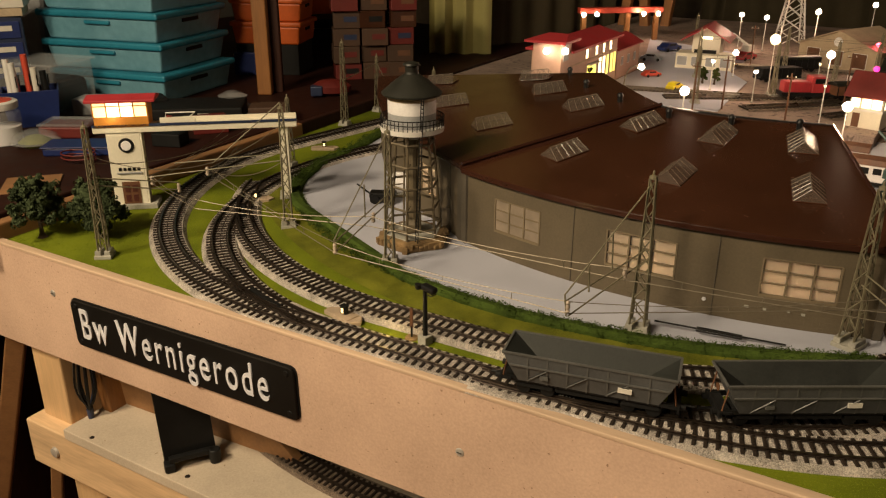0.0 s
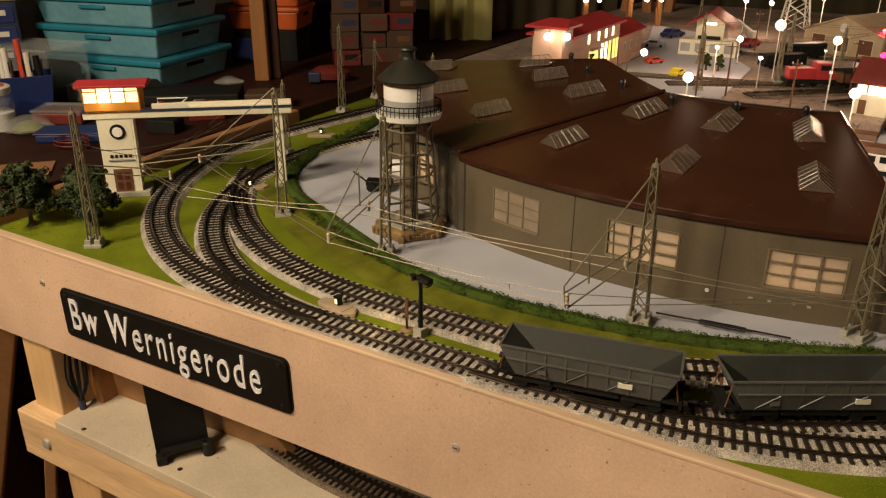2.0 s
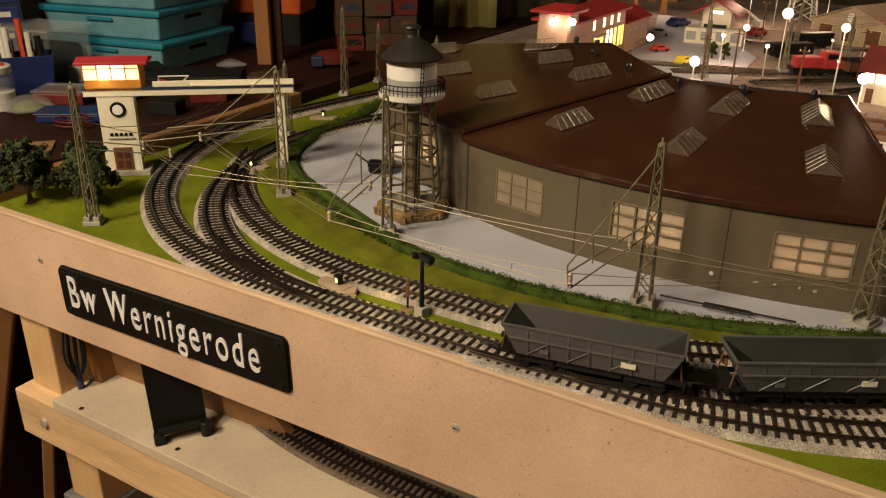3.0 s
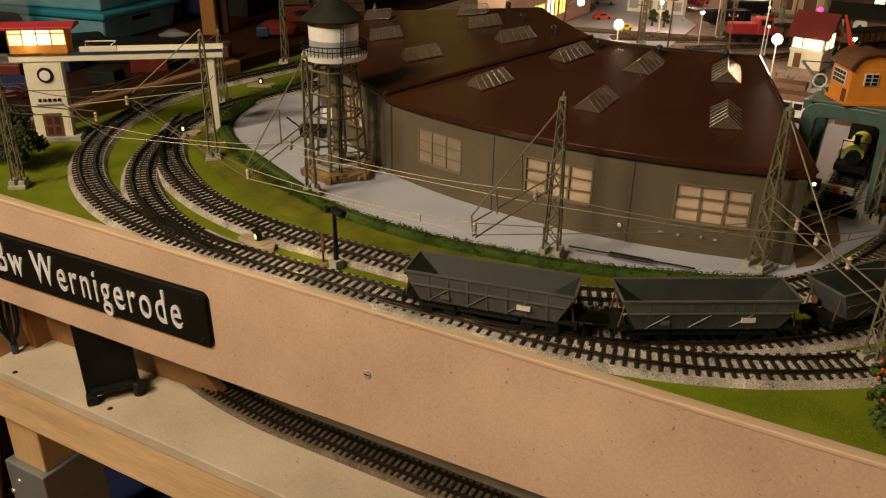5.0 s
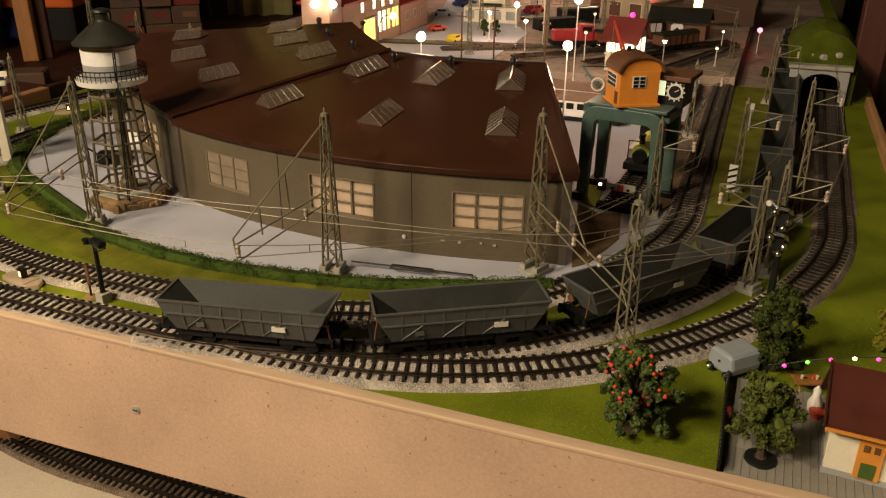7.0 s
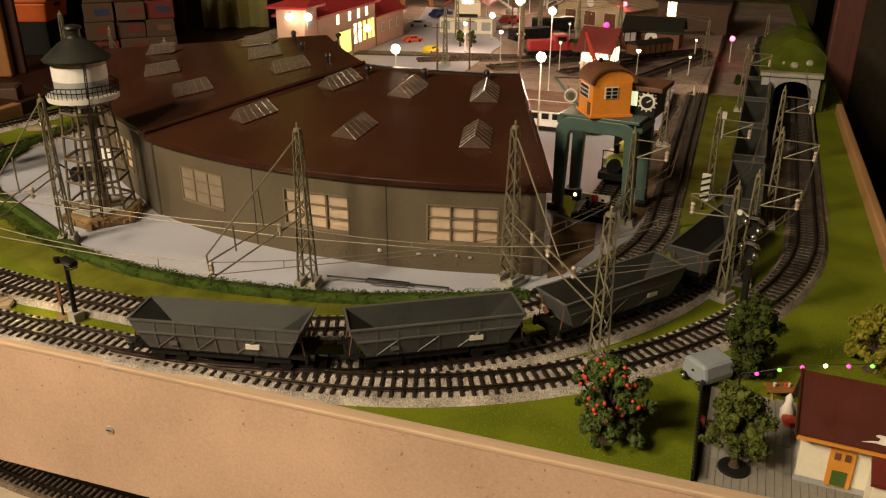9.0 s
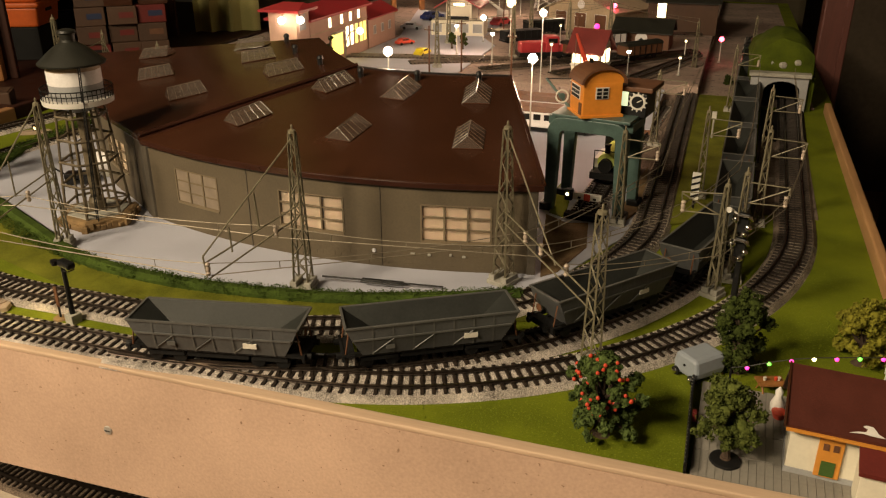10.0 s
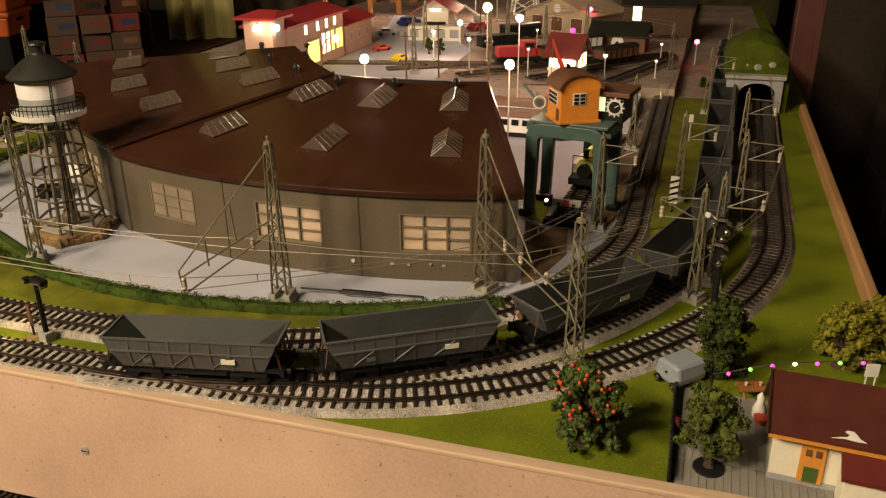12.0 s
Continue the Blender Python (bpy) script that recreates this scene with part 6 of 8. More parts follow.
        part("stanchion", Geo().rod((s * 0.0605, -0.012, 0.012), (s * 0.0575, -0.012, 0.030), 0.0006, n=4), BROWN, ob)
        part("stanchion", Geo().rod((s * 0.0605, 0.012, 0.012), (s * 0.0575, 0.012, 0.030), 0.0006, n=4), BROWN, ob)
        for y in (-0.0095, 0.0095):
            part("buffer", Geo().rod((s * 0.0625, y, 0.0112), (s * 0.0665, y, 0.0112), 0.0022, n=10), BLACK, ob)
        part("coupling", Geo().rod((s * 0.062, 0, 0.0075), (s * 0.0725, 0, 0.0075), 0.0010), BLACK, ob)
        bog = part("bogie", Geo().box((s * 0.037, 0, 0.0072), (0.026, 0.0225, 0.0038)), COAL, ob, "", 0.0006)
        wheel_pair(s * 0.037 - 0.0088, bog)
        wheel_pair(s * 0.037 + 0.0088, bog)
    part("chute", Geo().box((0, 0, 0.0095), (0.045, 0.0225, 0.0085)), COAL, ob, "", 0.001)
    return ob


RAIL_Z = 0.0085
first = hopper()
TAIL, PITCH, COUNT = 1.762, 0.1455, 9
for i in range(COUNT):
    p, a = along(LINE_D, TAIL - PITCH * i)
    q, _ = along(LINE_D, TAIL - PITCH * i - 0.037)
    r_, _ = along(LINE_D, TAIL - PITCH * i + 0.037)
    a = math.degrees(math.atan2(q.y - r_.y, q.x - r_.x))
    m = pose((q.x + r_.x) / 2, (q.y + r_.y) / 2, RAIL_Z, 0, 0, a)
    if i == 0:
        first.matrix_basis = m
    else:
        copy_thing(first, m)


def big_loco():
    ob = thing("steam_locomotive", "green-black steam locomotive with red-lit buffer beam", "locomotive", group="ore train")
    part("boiler", Geo().rod((-0.050, 0, 0.029), (0.052, 0, 0.029), 0.0112, n=24), LOCO, ob, "", 0.0006, True)
    part("smokebox", Geo().lathe([(0.0118, 0), (0.0118, 0.026), (0.010, 0.0285), (0.003, 0.030)], 24, (0, 0, 0), pose(0.050, 0, 0.029, 0, 90)), COAL, ob, "", 0, True)
    part("cab", Geo().box((-0.064, 0, 0.030), (0.026, 0.031, 0.028)), LOCO, ob, "", 0.0008)
    part("cab_roof", Geo().prism([(-0.0165, 0), (-0.011, 0.004), (0, 0.0055), (0.011, 0.004), (0.0165, 0)], -0.015, 0.015, pose(-0.064, 0, 0.0438, 90, 0, 90)), COAL, ob)
    for s in (-1, 1):
        part("running_board", Geo().box((0.012, s * 0.0135, 0.0212), (0.130, 0.0050, 0.0012)), LOCO, ob)
        part("cylinder", Geo().rod((0.044, s * 0.0135, 0.0118), (0.064, s * 0.0135, 0.0118), 0.0056, n=14), COAL, ob)
        part("cab_window", Geo().box((-0.062, s * 0.0157, 0.036), (0.010, 0.0006, 0.008)), BLACK, ob)
        part("plate", Geo().box((-0.070, s * 0.0158, 0.024), (0.006, 0.0006, 0.003)), BUFFER_RED, ob)
        part("connecting_rod", Geo().rod((0.046, s * 0.0128, 0.0118), (0.0, s * 0.0128, 0.0082), 0.0010), ROD, ob)
        part("coupling_rod", Geo().box((-0.004, s * 0.0122, 0.0072), (0.064, 0.0010, 0.0020)), ROD, ob)
        part("smoke_deflector", Geo().box((0.066, s * 0.0145, 0.031), (0.020, 0.0010, 0.020)), LOCO, ob)
        for x in (-0.036, -0.0145, 0.007, 0.0285):
            part("driving_wheel", Geo().rod((x, s * 0.0072, 0.0088), (x, s * 0.0102, 0.0088), 0.0088, n=18), COAL, ob)
        for x in (0.062, -0.062):
            part("carrying_wheel", Geo().rod((x, s * 0.0072, 0.0052), (x, s * 0.0098, 0.0052), 0.0052, n=14), COAL, ob)
        for y in (0.010,):
            part("buffer", Geo().rod((0.083, s * y, 0.0120), (0.088, s * y, 0.0120), 0.0024, n=12), BLACK, ob)
        part("head_lamp", Geo().ball((0.085, s * 0.0085, 0.0180), 0.0016, 8, 5), LANTERN, ob, "small warm headlamp", 0, True)
    part("frame", Geo().box((0.002, 0, 0.0130), (0.160, 0.012, 0.010)), COAL, ob)
    part("buffer_beam", Geo().box((0.082, 0, 0.0125), (0.0020, 0.030, 0.0075)), BUFFER_RED, ob, "red buffer beam", 0.0004)
    part("chimney", Geo().lathe([(0.0040, 0), (0.0036, 0.004), (0.0044, 0.0062)], 14, (0.066, 0, 0.0395)), COAL, ob, "", 0, True)
    for x in (0.040, 0.018, -0.006, -0.030):
        part("dome", Geo().lathe([(0.0056, 0), (0.0054, 0.0028), (0.0030, 0.0052), (0.0006, 0.006)], 14, (x, 0, 0.0385)), LOCO, ob, "", 0, True)
    part("coupling", Geo().rod((-0.078, 0, 0.0085), (-0.088, 0, 0.0085), 0.0012), BLACK, ob)
    return ob


def tender_car():
    ob = thing("locomotive_tender", "green-black locomotive tender filled with coal", "tender", group="ore train")
    part("tank", Geo().box((0, 0, 0.0245), (0.080, 0.0300, 0.0220)), LOCO, ob, "", 0.001)
    top = [(-0.040, 0.0), (-0.036, 0.0075), (0.022, 0.0105), (0.034, 0.004), (0.038, 0.0)]
    part("bunker", Geo().prism(top, -0.0125, 0.0125, pose(0, 0, 0.0350, 90)), COAL, ob, "coal-filled bunker")
    part("frame", Geo().box((0, 0, 0.0108), (0.084, 0.026, 0.0060)), COAL, ob)
    for s in (-1, 1):
        part("plate", Geo().box((0.032, s * 0.0152, 0.0205), (0.006, 0.0006, 0.003)), BUFFER_RED, ob)
        bog = part("bogie", Geo().box((s * 0.024, 0, 0.0068), (0.028, 0.0225, 0.0040)), COAL, ob, "", 0.0006)
        wheel_pair(s * 0.024 - 0.009, bog)
        wheel_pair(s * 0.024 + 0.009, bog)
        part("buffer", Geo().rod((-0.042, s * 0.0095, 0.0115), (-0.0465, s * 0.0095, 0.0115), 0.0022, n=10), BLACK, ob)
    return ob


front_s = TAIL - PITCH * (COUNT - 1) - 0.066
for ob, s in ((tender_car(), front_s - 0.052), (big_loco(), front_s - 0.104 - 0.078)):
    p, a = along(LINE_D, s)
    ob.matrix_basis = pose(p.x, p.y, RAIL_Z, 0, 0, a + 180)

# ---- the coaling crane and its siding ----
siding = run(0.729, 0.392, 4, [(0.5,)])
track("short siding under the travelling crane", siding, 0.0009)
crane = thing("portal_crane", "green portal crane with an orange cabin over the siding", "crane", (0.729, 0.419, 0.0015), -10)


def arch(y, name):
    outer, inner = [], []
    w, h, t = 0.0420, 0.100, 0.0130
    for i in range(9):
        a = math.pi - i * math.pi / 2 / 8
        outer.append((-w + 0.016 + 0.016 * math.cos(a), h - 0.016 + 0.016 * math.sin(a)))
        inner.append((-w + t + 0.006 + 0.006 * math.cos(a), h - t - 0.006 + 0.006 * math.sin(a)))
    left_o, left_i = [(-w, 0.0)] + outer, [(-w + t * 0.75, 0.0)] + inner
    g = Geo()
    vs, fs = [], []
    right_o, right_i = [(-x, z) for x, z in left_o], [(-x, z) for x, z in left_i]
    o = left_o + right_o[::-1]
    i_ = left_i + right_i[::-1]
    m = len(o)
    for yy in (-0.0045, 0.0045):
        vs += [(x, y + yy, z) for x, z in o] + [(x, y + yy, z) for x, z in i_]
    for k in range(m - 1):
        fs += [(k, k + 1, m + k + 1, m + k), (2 * m + k, 3 * m + k, 3 * m + k + 1, 2 * m + k + 1), (k, 2 * m + k, 2 * m + k + 1, k + 1), (m + k, m + k + 1, 3 * m + k + 1, 3 * m + k)]
    fs += [(0, m, 3 * m, 2 * m), (m - 1, 3 * m - 1, 4 * m - 1, 2 * m - 1)]
    part(name, g.add(vs, fs), GREEN_STEEL, crane, "green steel portal", 0.0006)


arch(-0.020, "front_portal")
arch(0.030, "rear_portal")
part("deck", Geo().box((0.002, 0.005, 0.1015), (0.081, 0.058, 0.003)), GREEN_STEEL, crane, "", 0.0006)
for x in (-0.0395, 0.0395):
    part("side_beam", Geo().box((x, 0.005, 0.095), (0.009, 0.044, 0.009)), GREEN_STEEL, crane, "", 0.0005)
    part("wheel_box", Geo().box((x, -0.020, 0.004), (0.012, 0.018, 0.008)), BLACK, crane, "", 0.001)
    part("wheel_box", Geo().box((x, 0.030, 0.004), (0.012, 0.018, 0.008)), BLACK, crane, "", 0.001)
cabin = part("cabin", Geo().box((0, 0, 0.017), (0.040, 0.038, 0.034)), ORANGE, crane, "orange crane cabin", 0.0006)
cabin.matrix_basis = pose(-0.001, -0.002, 0.103, 0, 0, 39)
arc = [(0.021 * math.cos(math.pi * i / 10), 0.0135 * math.sin(math.pi * i / 10)) for i in range(11)]
part("gable", Geo().prism(arc, -0.0188, 0.0188, pose(0, 0, 0.0335, 90)), ORANGE, cabin)
arc2 = [(0.0235 * math.cos(math.pi * i / 12), 0.0158 * math.sin(math.pi * i / 12)) for i in range(13)] + [(0.0212 * math.cos(math.pi * i / 12), 0.0138 * math.sin(math.pi * i / 12)) for i in range(12, -1, -1)]
part("roof", Geo().prism(arc2, -0.0225, 0.0190 - 0.002, pose(0, 0, 0.0335, 90, 0, 180)), BROWN, cabin, "brown barrel roof")
part("chimney", Geo().rod((-0.004, 0.008, 0.045), (-0.004, 0.008, 0.053), 0.0020, n=10), BLACK, cabin)
part("sill_board", Geo().box((0, 0, 0.0012), (0.044, 0.042, 0.0022)), ORANGE, cabin)
wn = part("window", Geo().box((-0.001, -0.0193, 0.024), (0.0135, 0.0010, 0.0115)), WHITE, cabin, "white window frame")
for i in range(2):
    for j in range(3):
        part("pane", Geo().box((-0.0042 + i * 0.0064, -0.0200, 0.0203 + j * 0.0036), (0.0048, 0.0006, 0.0026)), BLACK, wn)
wl = part("window", Geo().box((-0.0203, 0.002, 0.023), (0.0010, 0.024, 0.013)), WHITE, cabin, "white window frame")
for i in range(4):
    for j in range(3):
        part("pane", Geo().box((-0.0210, -0.007 + i * 0.0058, 0.0188 + j * 0.0042), (0.0006, 0.0042, 0.0030)), BLACK, wl)
part("door", Geo().box((-0.0203, -0.012, 0.008), (0.0010, 0.007, 0.012)), BROWN, cabin)
winch = part("machine_house", Geo().box((0.034, 0.022, 0.113), (0.030, 0.034, 0.024)), BLACK, crane, "black machine house", 0.001)
part("clock_face", Geo().lathe([(0.0080, 0), (0.0080, 0.0012), (0.0062, 0.0012)], 20, (0, 0, 0), pose(0.040, 0.0048, 0.117, 90)), INSUL_W, winch, "white clock ring", 0, True)
part("clock_dial", Geo().lathe([(0.0060, 0), (0.0058, 0.0016)], 20, (0, 0, 0), pose(0.040, 0.0046, 0.117, 90)), BLACK, winch)
for i in range(12):
    a = math.pi / 6 * i
    part("clock_mark", Geo().box((0, 0, 0), (0.0024, 0.0008, 0.0012), pose(0.040 + 0.0086 * math.cos(a), 0.0042, 0.117 + 0.0086 * math.sin(a), 0, -math.degrees(a), 0)), INSUL_W, winch)
part("clock_hand", Geo().rod((0.040, 0.0026, 0.117), (0.044, 0.0026, 0.1195), 0.0005), INSUL_W, winch)
part("lit_window", Geo().box((0.025, 0.0048, 0.119), (0.010, 0.0010, 0.014)), material("machine_house_window", (0.8, 0.85, 0.6), 0.5, vary=0.1, bump=0, glow=(0.85, 1.0, 0.62), power=0.8), winch, "pale lit window")
part("roof", Geo().box((0.036, 0.026, 0.129), (0.036, 0.044, 0.005)), BROWN, winch, "brown flat roof", 0.001)
jib = part("jib", Geo().rod((-0.028, 0.0, 0.104), (-0.062, 0.018, 0.128), 0.0014), GREEN_STEEL, crane)
part("jib_stay", Geo().rod((-0.016, 0.0, 0.135), (-0.062, 0.018, 0.128), 0.0006), BLACK, jib)
part("pulley", Geo().wire([pose(-0.038, 0.002, 0.115, 80, 0, 30) @ Vector((0.0062 * math.cos(i * math.pi / 9), 0.0062 * math.sin(i * math.pi / 9), 0)) for i in range(19)], 0.0010, 5), LABEL, jib, "pale pulley rim", 0, True)
part("pulley_disc", Geo().lathe([(0.0034, -0.0006), (0.0034, 0.0006)], 16, (0, 0, 0), pose(-0.038, 0.002, 0.115, 80, 0, 30)), GREEN_STEEL, jib)
part("rope", Geo().rod((-0.030, 0.012, 0.172), (-0.030, 0.012, 0.139), 0.0004, n=4), WIRE, jib)
part("hook_ball", Geo().ball((-0.030, 0.012, 0.135), 0.0046, 12, 8), BLACK, jib, "", 0, True)
part("tower_jib", Geo().rod((-0.010, 0.03, 0.103), (-0.030, 0.012, 0.177), 0.0012), BUFFER_RED, crane, "thin red lattice jib")
part("tower_jib", Geo().rod((-0.002, 0.03, 0.103), (-0.030, 0.012, 0.177), 0.0012), BUFFER_RED, crane, "thin red lattice jib")

stop = thing("buffer_stop", "red and white buffer stop at the siding end", "buffer stop", (0.7295, 0.398, 0.0015), -6)
part("beam", Geo().box((0, 0, 0.0195), (0.030, 0.004, 0.0070)), INSUL_W, stop, "white buffer beam", 0.0004)
part("red_panel", Geo().box((0, -0.0023, 0.0195), (0.0065, 0.0006, 0.0072)), BUFFER_RED, stop)
for s in (-1, 1):
    part("buffer_face", Geo().box((s * 0.008, -0.0026, 0.0185), (0.003, 0.001, 0.002)), BLACK, stop)
    part("strut", Geo().rod((s * 0.008, 0.002, 0.019), (s * 0.008, 0.026, 0.008), 0.0012), BLACK, stop)
    part("upright", Geo().rod((s * 0.008, 0, 0.004), (s * 0.008, 0, 0.018), 0.0014), BLACK, stop)
lampb = part("lamp", Geo().box((-0.0195, 0.0, 0.020), (0.008, 0.007, 0.012)), BLACK, stop, "", 0.001)
part("lamp_glass", Geo().ball((-0.0205, -0.004, 0.021), 0.0018), BULB_WARM, lampb, "", 0, True)
part("sand_bed", Geo().box((0.002, -0.014, 0.003), (0.042, 0.010, 0.006)), COAL, stop)

tank_loco = thing("tank_locomotive", "small black and brass-green tank locomotive on the siding", "locomotive", (0.7385, 0.512, 0.0098), 86)
tank_loco.matrix_basis = tank_loco.matrix_basis @ Matrix.Diagonal((1.15, 1.2, 1.2, 1))
part("boiler", Geo().rod((-0.030, 0, 0.021), (0.028, 0, 0.021), 0.0080, n=20), material("brass_green", (0.55, 0.62, 0.14), 0.3, metal=0.0), tank_loco, "greenish brass boiler", 0, True)
part("smokebox_door", Geo().rod((-0.036, 0, 0.0185), (-0.030, 0, 0.0185), 0.0062, n=20), COAL, tank_loco, "", 0, True)
part("frame", Geo().box((-0.002, 0, 0.0095), (0.074, 0.026, 0.0065)), COAL, tank_loco, "", 0.0006)
part("cab", Geo().box((0.030, 0, 0.024), (0.016, 0.024, 0.022)), COAL, tank_loco, "", 0.0008)
part("chimney", Geo().lathe([(0.0026, 0), (0.0024, 0.007), (0.0034, 0.009)], 12, (-0.026, 0, 0.028)), COAL, tank_loco, "", 0, True)
part("hand_rail", Geo().wire([(-0.036, -0.010, 0.014), (-0.036, -0.010, 0.033), (-0.036, 0.010, 0.033), (-0.036, 0.010, 0.014)], 0.0007, 4), BLACK, tank_loco)
for s in (-1, 1):
    part("side_tank", Geo().box((-0.004, s * 0.0105, 0.0165), (0.036, 0.005, 0.010)), WHITE if s > 0 else COAL, tank_loco, "", 0.0006)
    for x in (-0.024, -0.004, 0.016):
        part("wheel", Geo().rod((x, s * 0.0072, 0.0060), (x, s * 0.0098, 0.0060), 0.0068, n=14), COAL, tank_loco)

# ---- tunnel and hill ----
tunnel = thing("tunnel_portal", "pale grey stone tunnel portal", "tunnel", (0.937, 0.935, 0.0))
outline = [(-0.046, 0), (-0.026, 0), (-0.026, 0.030)] + [(-0.026 * math.cos(math.pi * i / 10), 0.030 + 0.016 * math.sin(math.pi * i / 10)) for i in range(1, 10)] + [(0.026, 0.030), (0.026, 0), (0.036, 0), (0.036, 0.053), (-0.046, 0.053)]
part("face", Geo().prism(outline, -0.006, 0.006, pose(0, 0, 0, 90)), TANK_G, tunnel, "pale stone face", 0.0006)
part("coping", Geo().box((-0.005, -0.002, 0.0555), (0.088, 0.018, 0.006)), CONCRETE, tunnel, "", 0.001)
bore = Geo().box((-0.0275, 0.10, 0.024), (0.003, 0.186, 0.048)).box((0.0275, 0.10, 0.024), (0.003, 0.186, 0.048)).box((0, 0.10, 0.0480), (0.058, 0.186, 0.003)).box((0, 0.192, 0.024), (0.058, 0.003, 0.046))
# the dark of the bore is given by its black colour
part("bore", bore, SHADE_BLACK, tunnel, "bore coloured black for its dark inside")
hill = Geo()
n1, n2 = 22, 16
vs, fs = [], []
for i in range(n1 + 1):
    for j in range(n2 + 1):
        u, v = i / n1, j / n2
        x, y = 0.889 + 0.094 * u, 0.944 + 0.26 * v
        s = (math.sin(math.pi * min(1, max(0, u * 0.9 + 0.05)))) ** 0.55
        z = 0.054 + 0.060 * s * (0.55 + 0.45 * math.sin(math.pi * min(1, v * 1.3 + 0.12))) + 0.007 * noise.noise(Vector((x * 40, y * 40, 1)))
        vs.append((x, y, z if 0 < i < n1 and 0 < j < n2 else 0.052))
for i in range(n1):
    fs += [(i * (n2 + 1) + j, (i + 1) * (n2 + 1) + j, (i + 1) * (n2 + 1) + j + 1, i * (n2 + 1) + j + 1) for j in range(n2)]
k = len(vs)
hill.add(vs, fs)
hill.box((0.973, 1.07, 0.026), (0.018, 0.26, 0.052))
hill.box((0.898, 1.07, 0.026), (0.016, 0.25, 0.052))
mound = thing("tunnel_hill", "grass-covered green hill above the tunnel", "hill")
part("turf", hill, HILL, mound, "", 0, True)
for x, y, z in ((0.92, 0.956, 0.068), (0.935, 0.952, 0.066), (0.955, 0.955, 0.070), (0.942, 0.966, 0.075)):
    part("boulder", Geo().ball((x, y, z), 0.0075, 7, 5, 0.8), CONCRETE, mound, "grey boulder")


# ---- the far yard ----
YARD_Z = 0.018
bank = Geo().prism([(-0.145, 0.955), (0.60, 0.925), (0.655, 0.905), (0.66, 0.985), (0.815, 0.99), (0.835, 2.29), (-0.150, 2.29)], 0.0004, YARD_Z)
tagged(part("yard_terrace", bank, YARD, None, "dusty raised terrace of the station yard", 0.001), "", "ground", "", "structure")


def lamp_post(x, y, h, label="slim yard lamp post with a glowing bulb", mat=BULB, r=0.0050, arm_x=0.0, ground=YARD_Z):
    ob = thing("yard_lamp", label, "lamp post", (x, y, ground + 0.0012), 0, "yard lamps")
    part("foot", Geo().lathe([(0.003, 0), (0.0026, 0.002), (0.0012, 0.003)], 10), CONCRETE, ob)
    if arm_x:
        pts = smooth_line([Vector((arm_x, 0, 0)), Vector((arm_x, 0, h * 0.7)), Vector((arm_x * 0.75, 0, h * 0.95)), Vector((0, 0, h + 0.003))], 0.004)
        part("pole", Geo().wire(pts, 0.0009, 6), WIRE, ob)
    else:
        part("pole", Geo().rod((0, 0, 0.002), (0, 0, h), 0.0011, 0.0008), INSUL_W, ob)
    part("shade", Geo().lathe([(0.0042, h + 0.0022), (0.0036, h + 0.0032), (0.0008, h + 0.0046)], 10), WIRE, ob, "", 0, True)
    part("bulb", Geo().ball((0, 0, h), r, 10, 6), mat, ob, "glowing bulb", 0, True)
    return ob


for x, y, h, low in ((0.450, 0.550, 0.1270, 0), (0.632, 0.554, 0.1280, 0), (0.578, 0.865, 0.1390, 0), (0.284, 1.721, 0.080, YARD_Z), (0.348, 1.691, 0.080, YARD_Z), (0.473, 1.588, 0.110, YARD_Z), (0.577, 1.709, 0.120, YARD_Z),
                     (0.364, 1.289, 0.050, YARD_Z)):
    lamp_post(x, y, h, r=0.0058, ground=low)
lamp_post(0.353, 0.684, 0.128, "curved street lamp with a glowing bulb", BULB, 0.0048, -0.024, 0)
for x, y, h in ((0.355, 1.132, 0.055), (0.446, 1.059, 0.055), (0.694, 1.037, 0.040)):
    lamp_post(x, y, h, "short black park lantern with a bright bulb", BULB, 0.0036)
for x, y, h in ((0.778, 1.242, 0.030), (0.778, 1.062, 0.030), (0.52, 1.33, 0.035), (0.565, 1.01, 0.050)):
    lamp_post(x, y, h, "short black park lantern with a pale glow", BULB_SOFT, 0.0024)
lamp_post(0.455, 1.158, 0.099, "white globe lamp on a thin post", BULB_SOFT, 0.0095)
lamp_post(0.609, 1.491, 0.060, "signal post with a glowing red lamp", BULB_RED, 0.0050)
lamp_post(0.842, 1.305, 0.045, "signal post with a glowing red lamp", BULB_RED, 0.0050, ground=0)
lamp("red_bulb_light", "POINT", (0.842, 1.290, 0.047), 0.012, (1.0, 0.12, 0.14), 0.004)
lamp("red_bulb_light", "POINT", (0.609, 1.475, 0.080), 0.02, (1.0, 0.10, 0.25), 0.004)


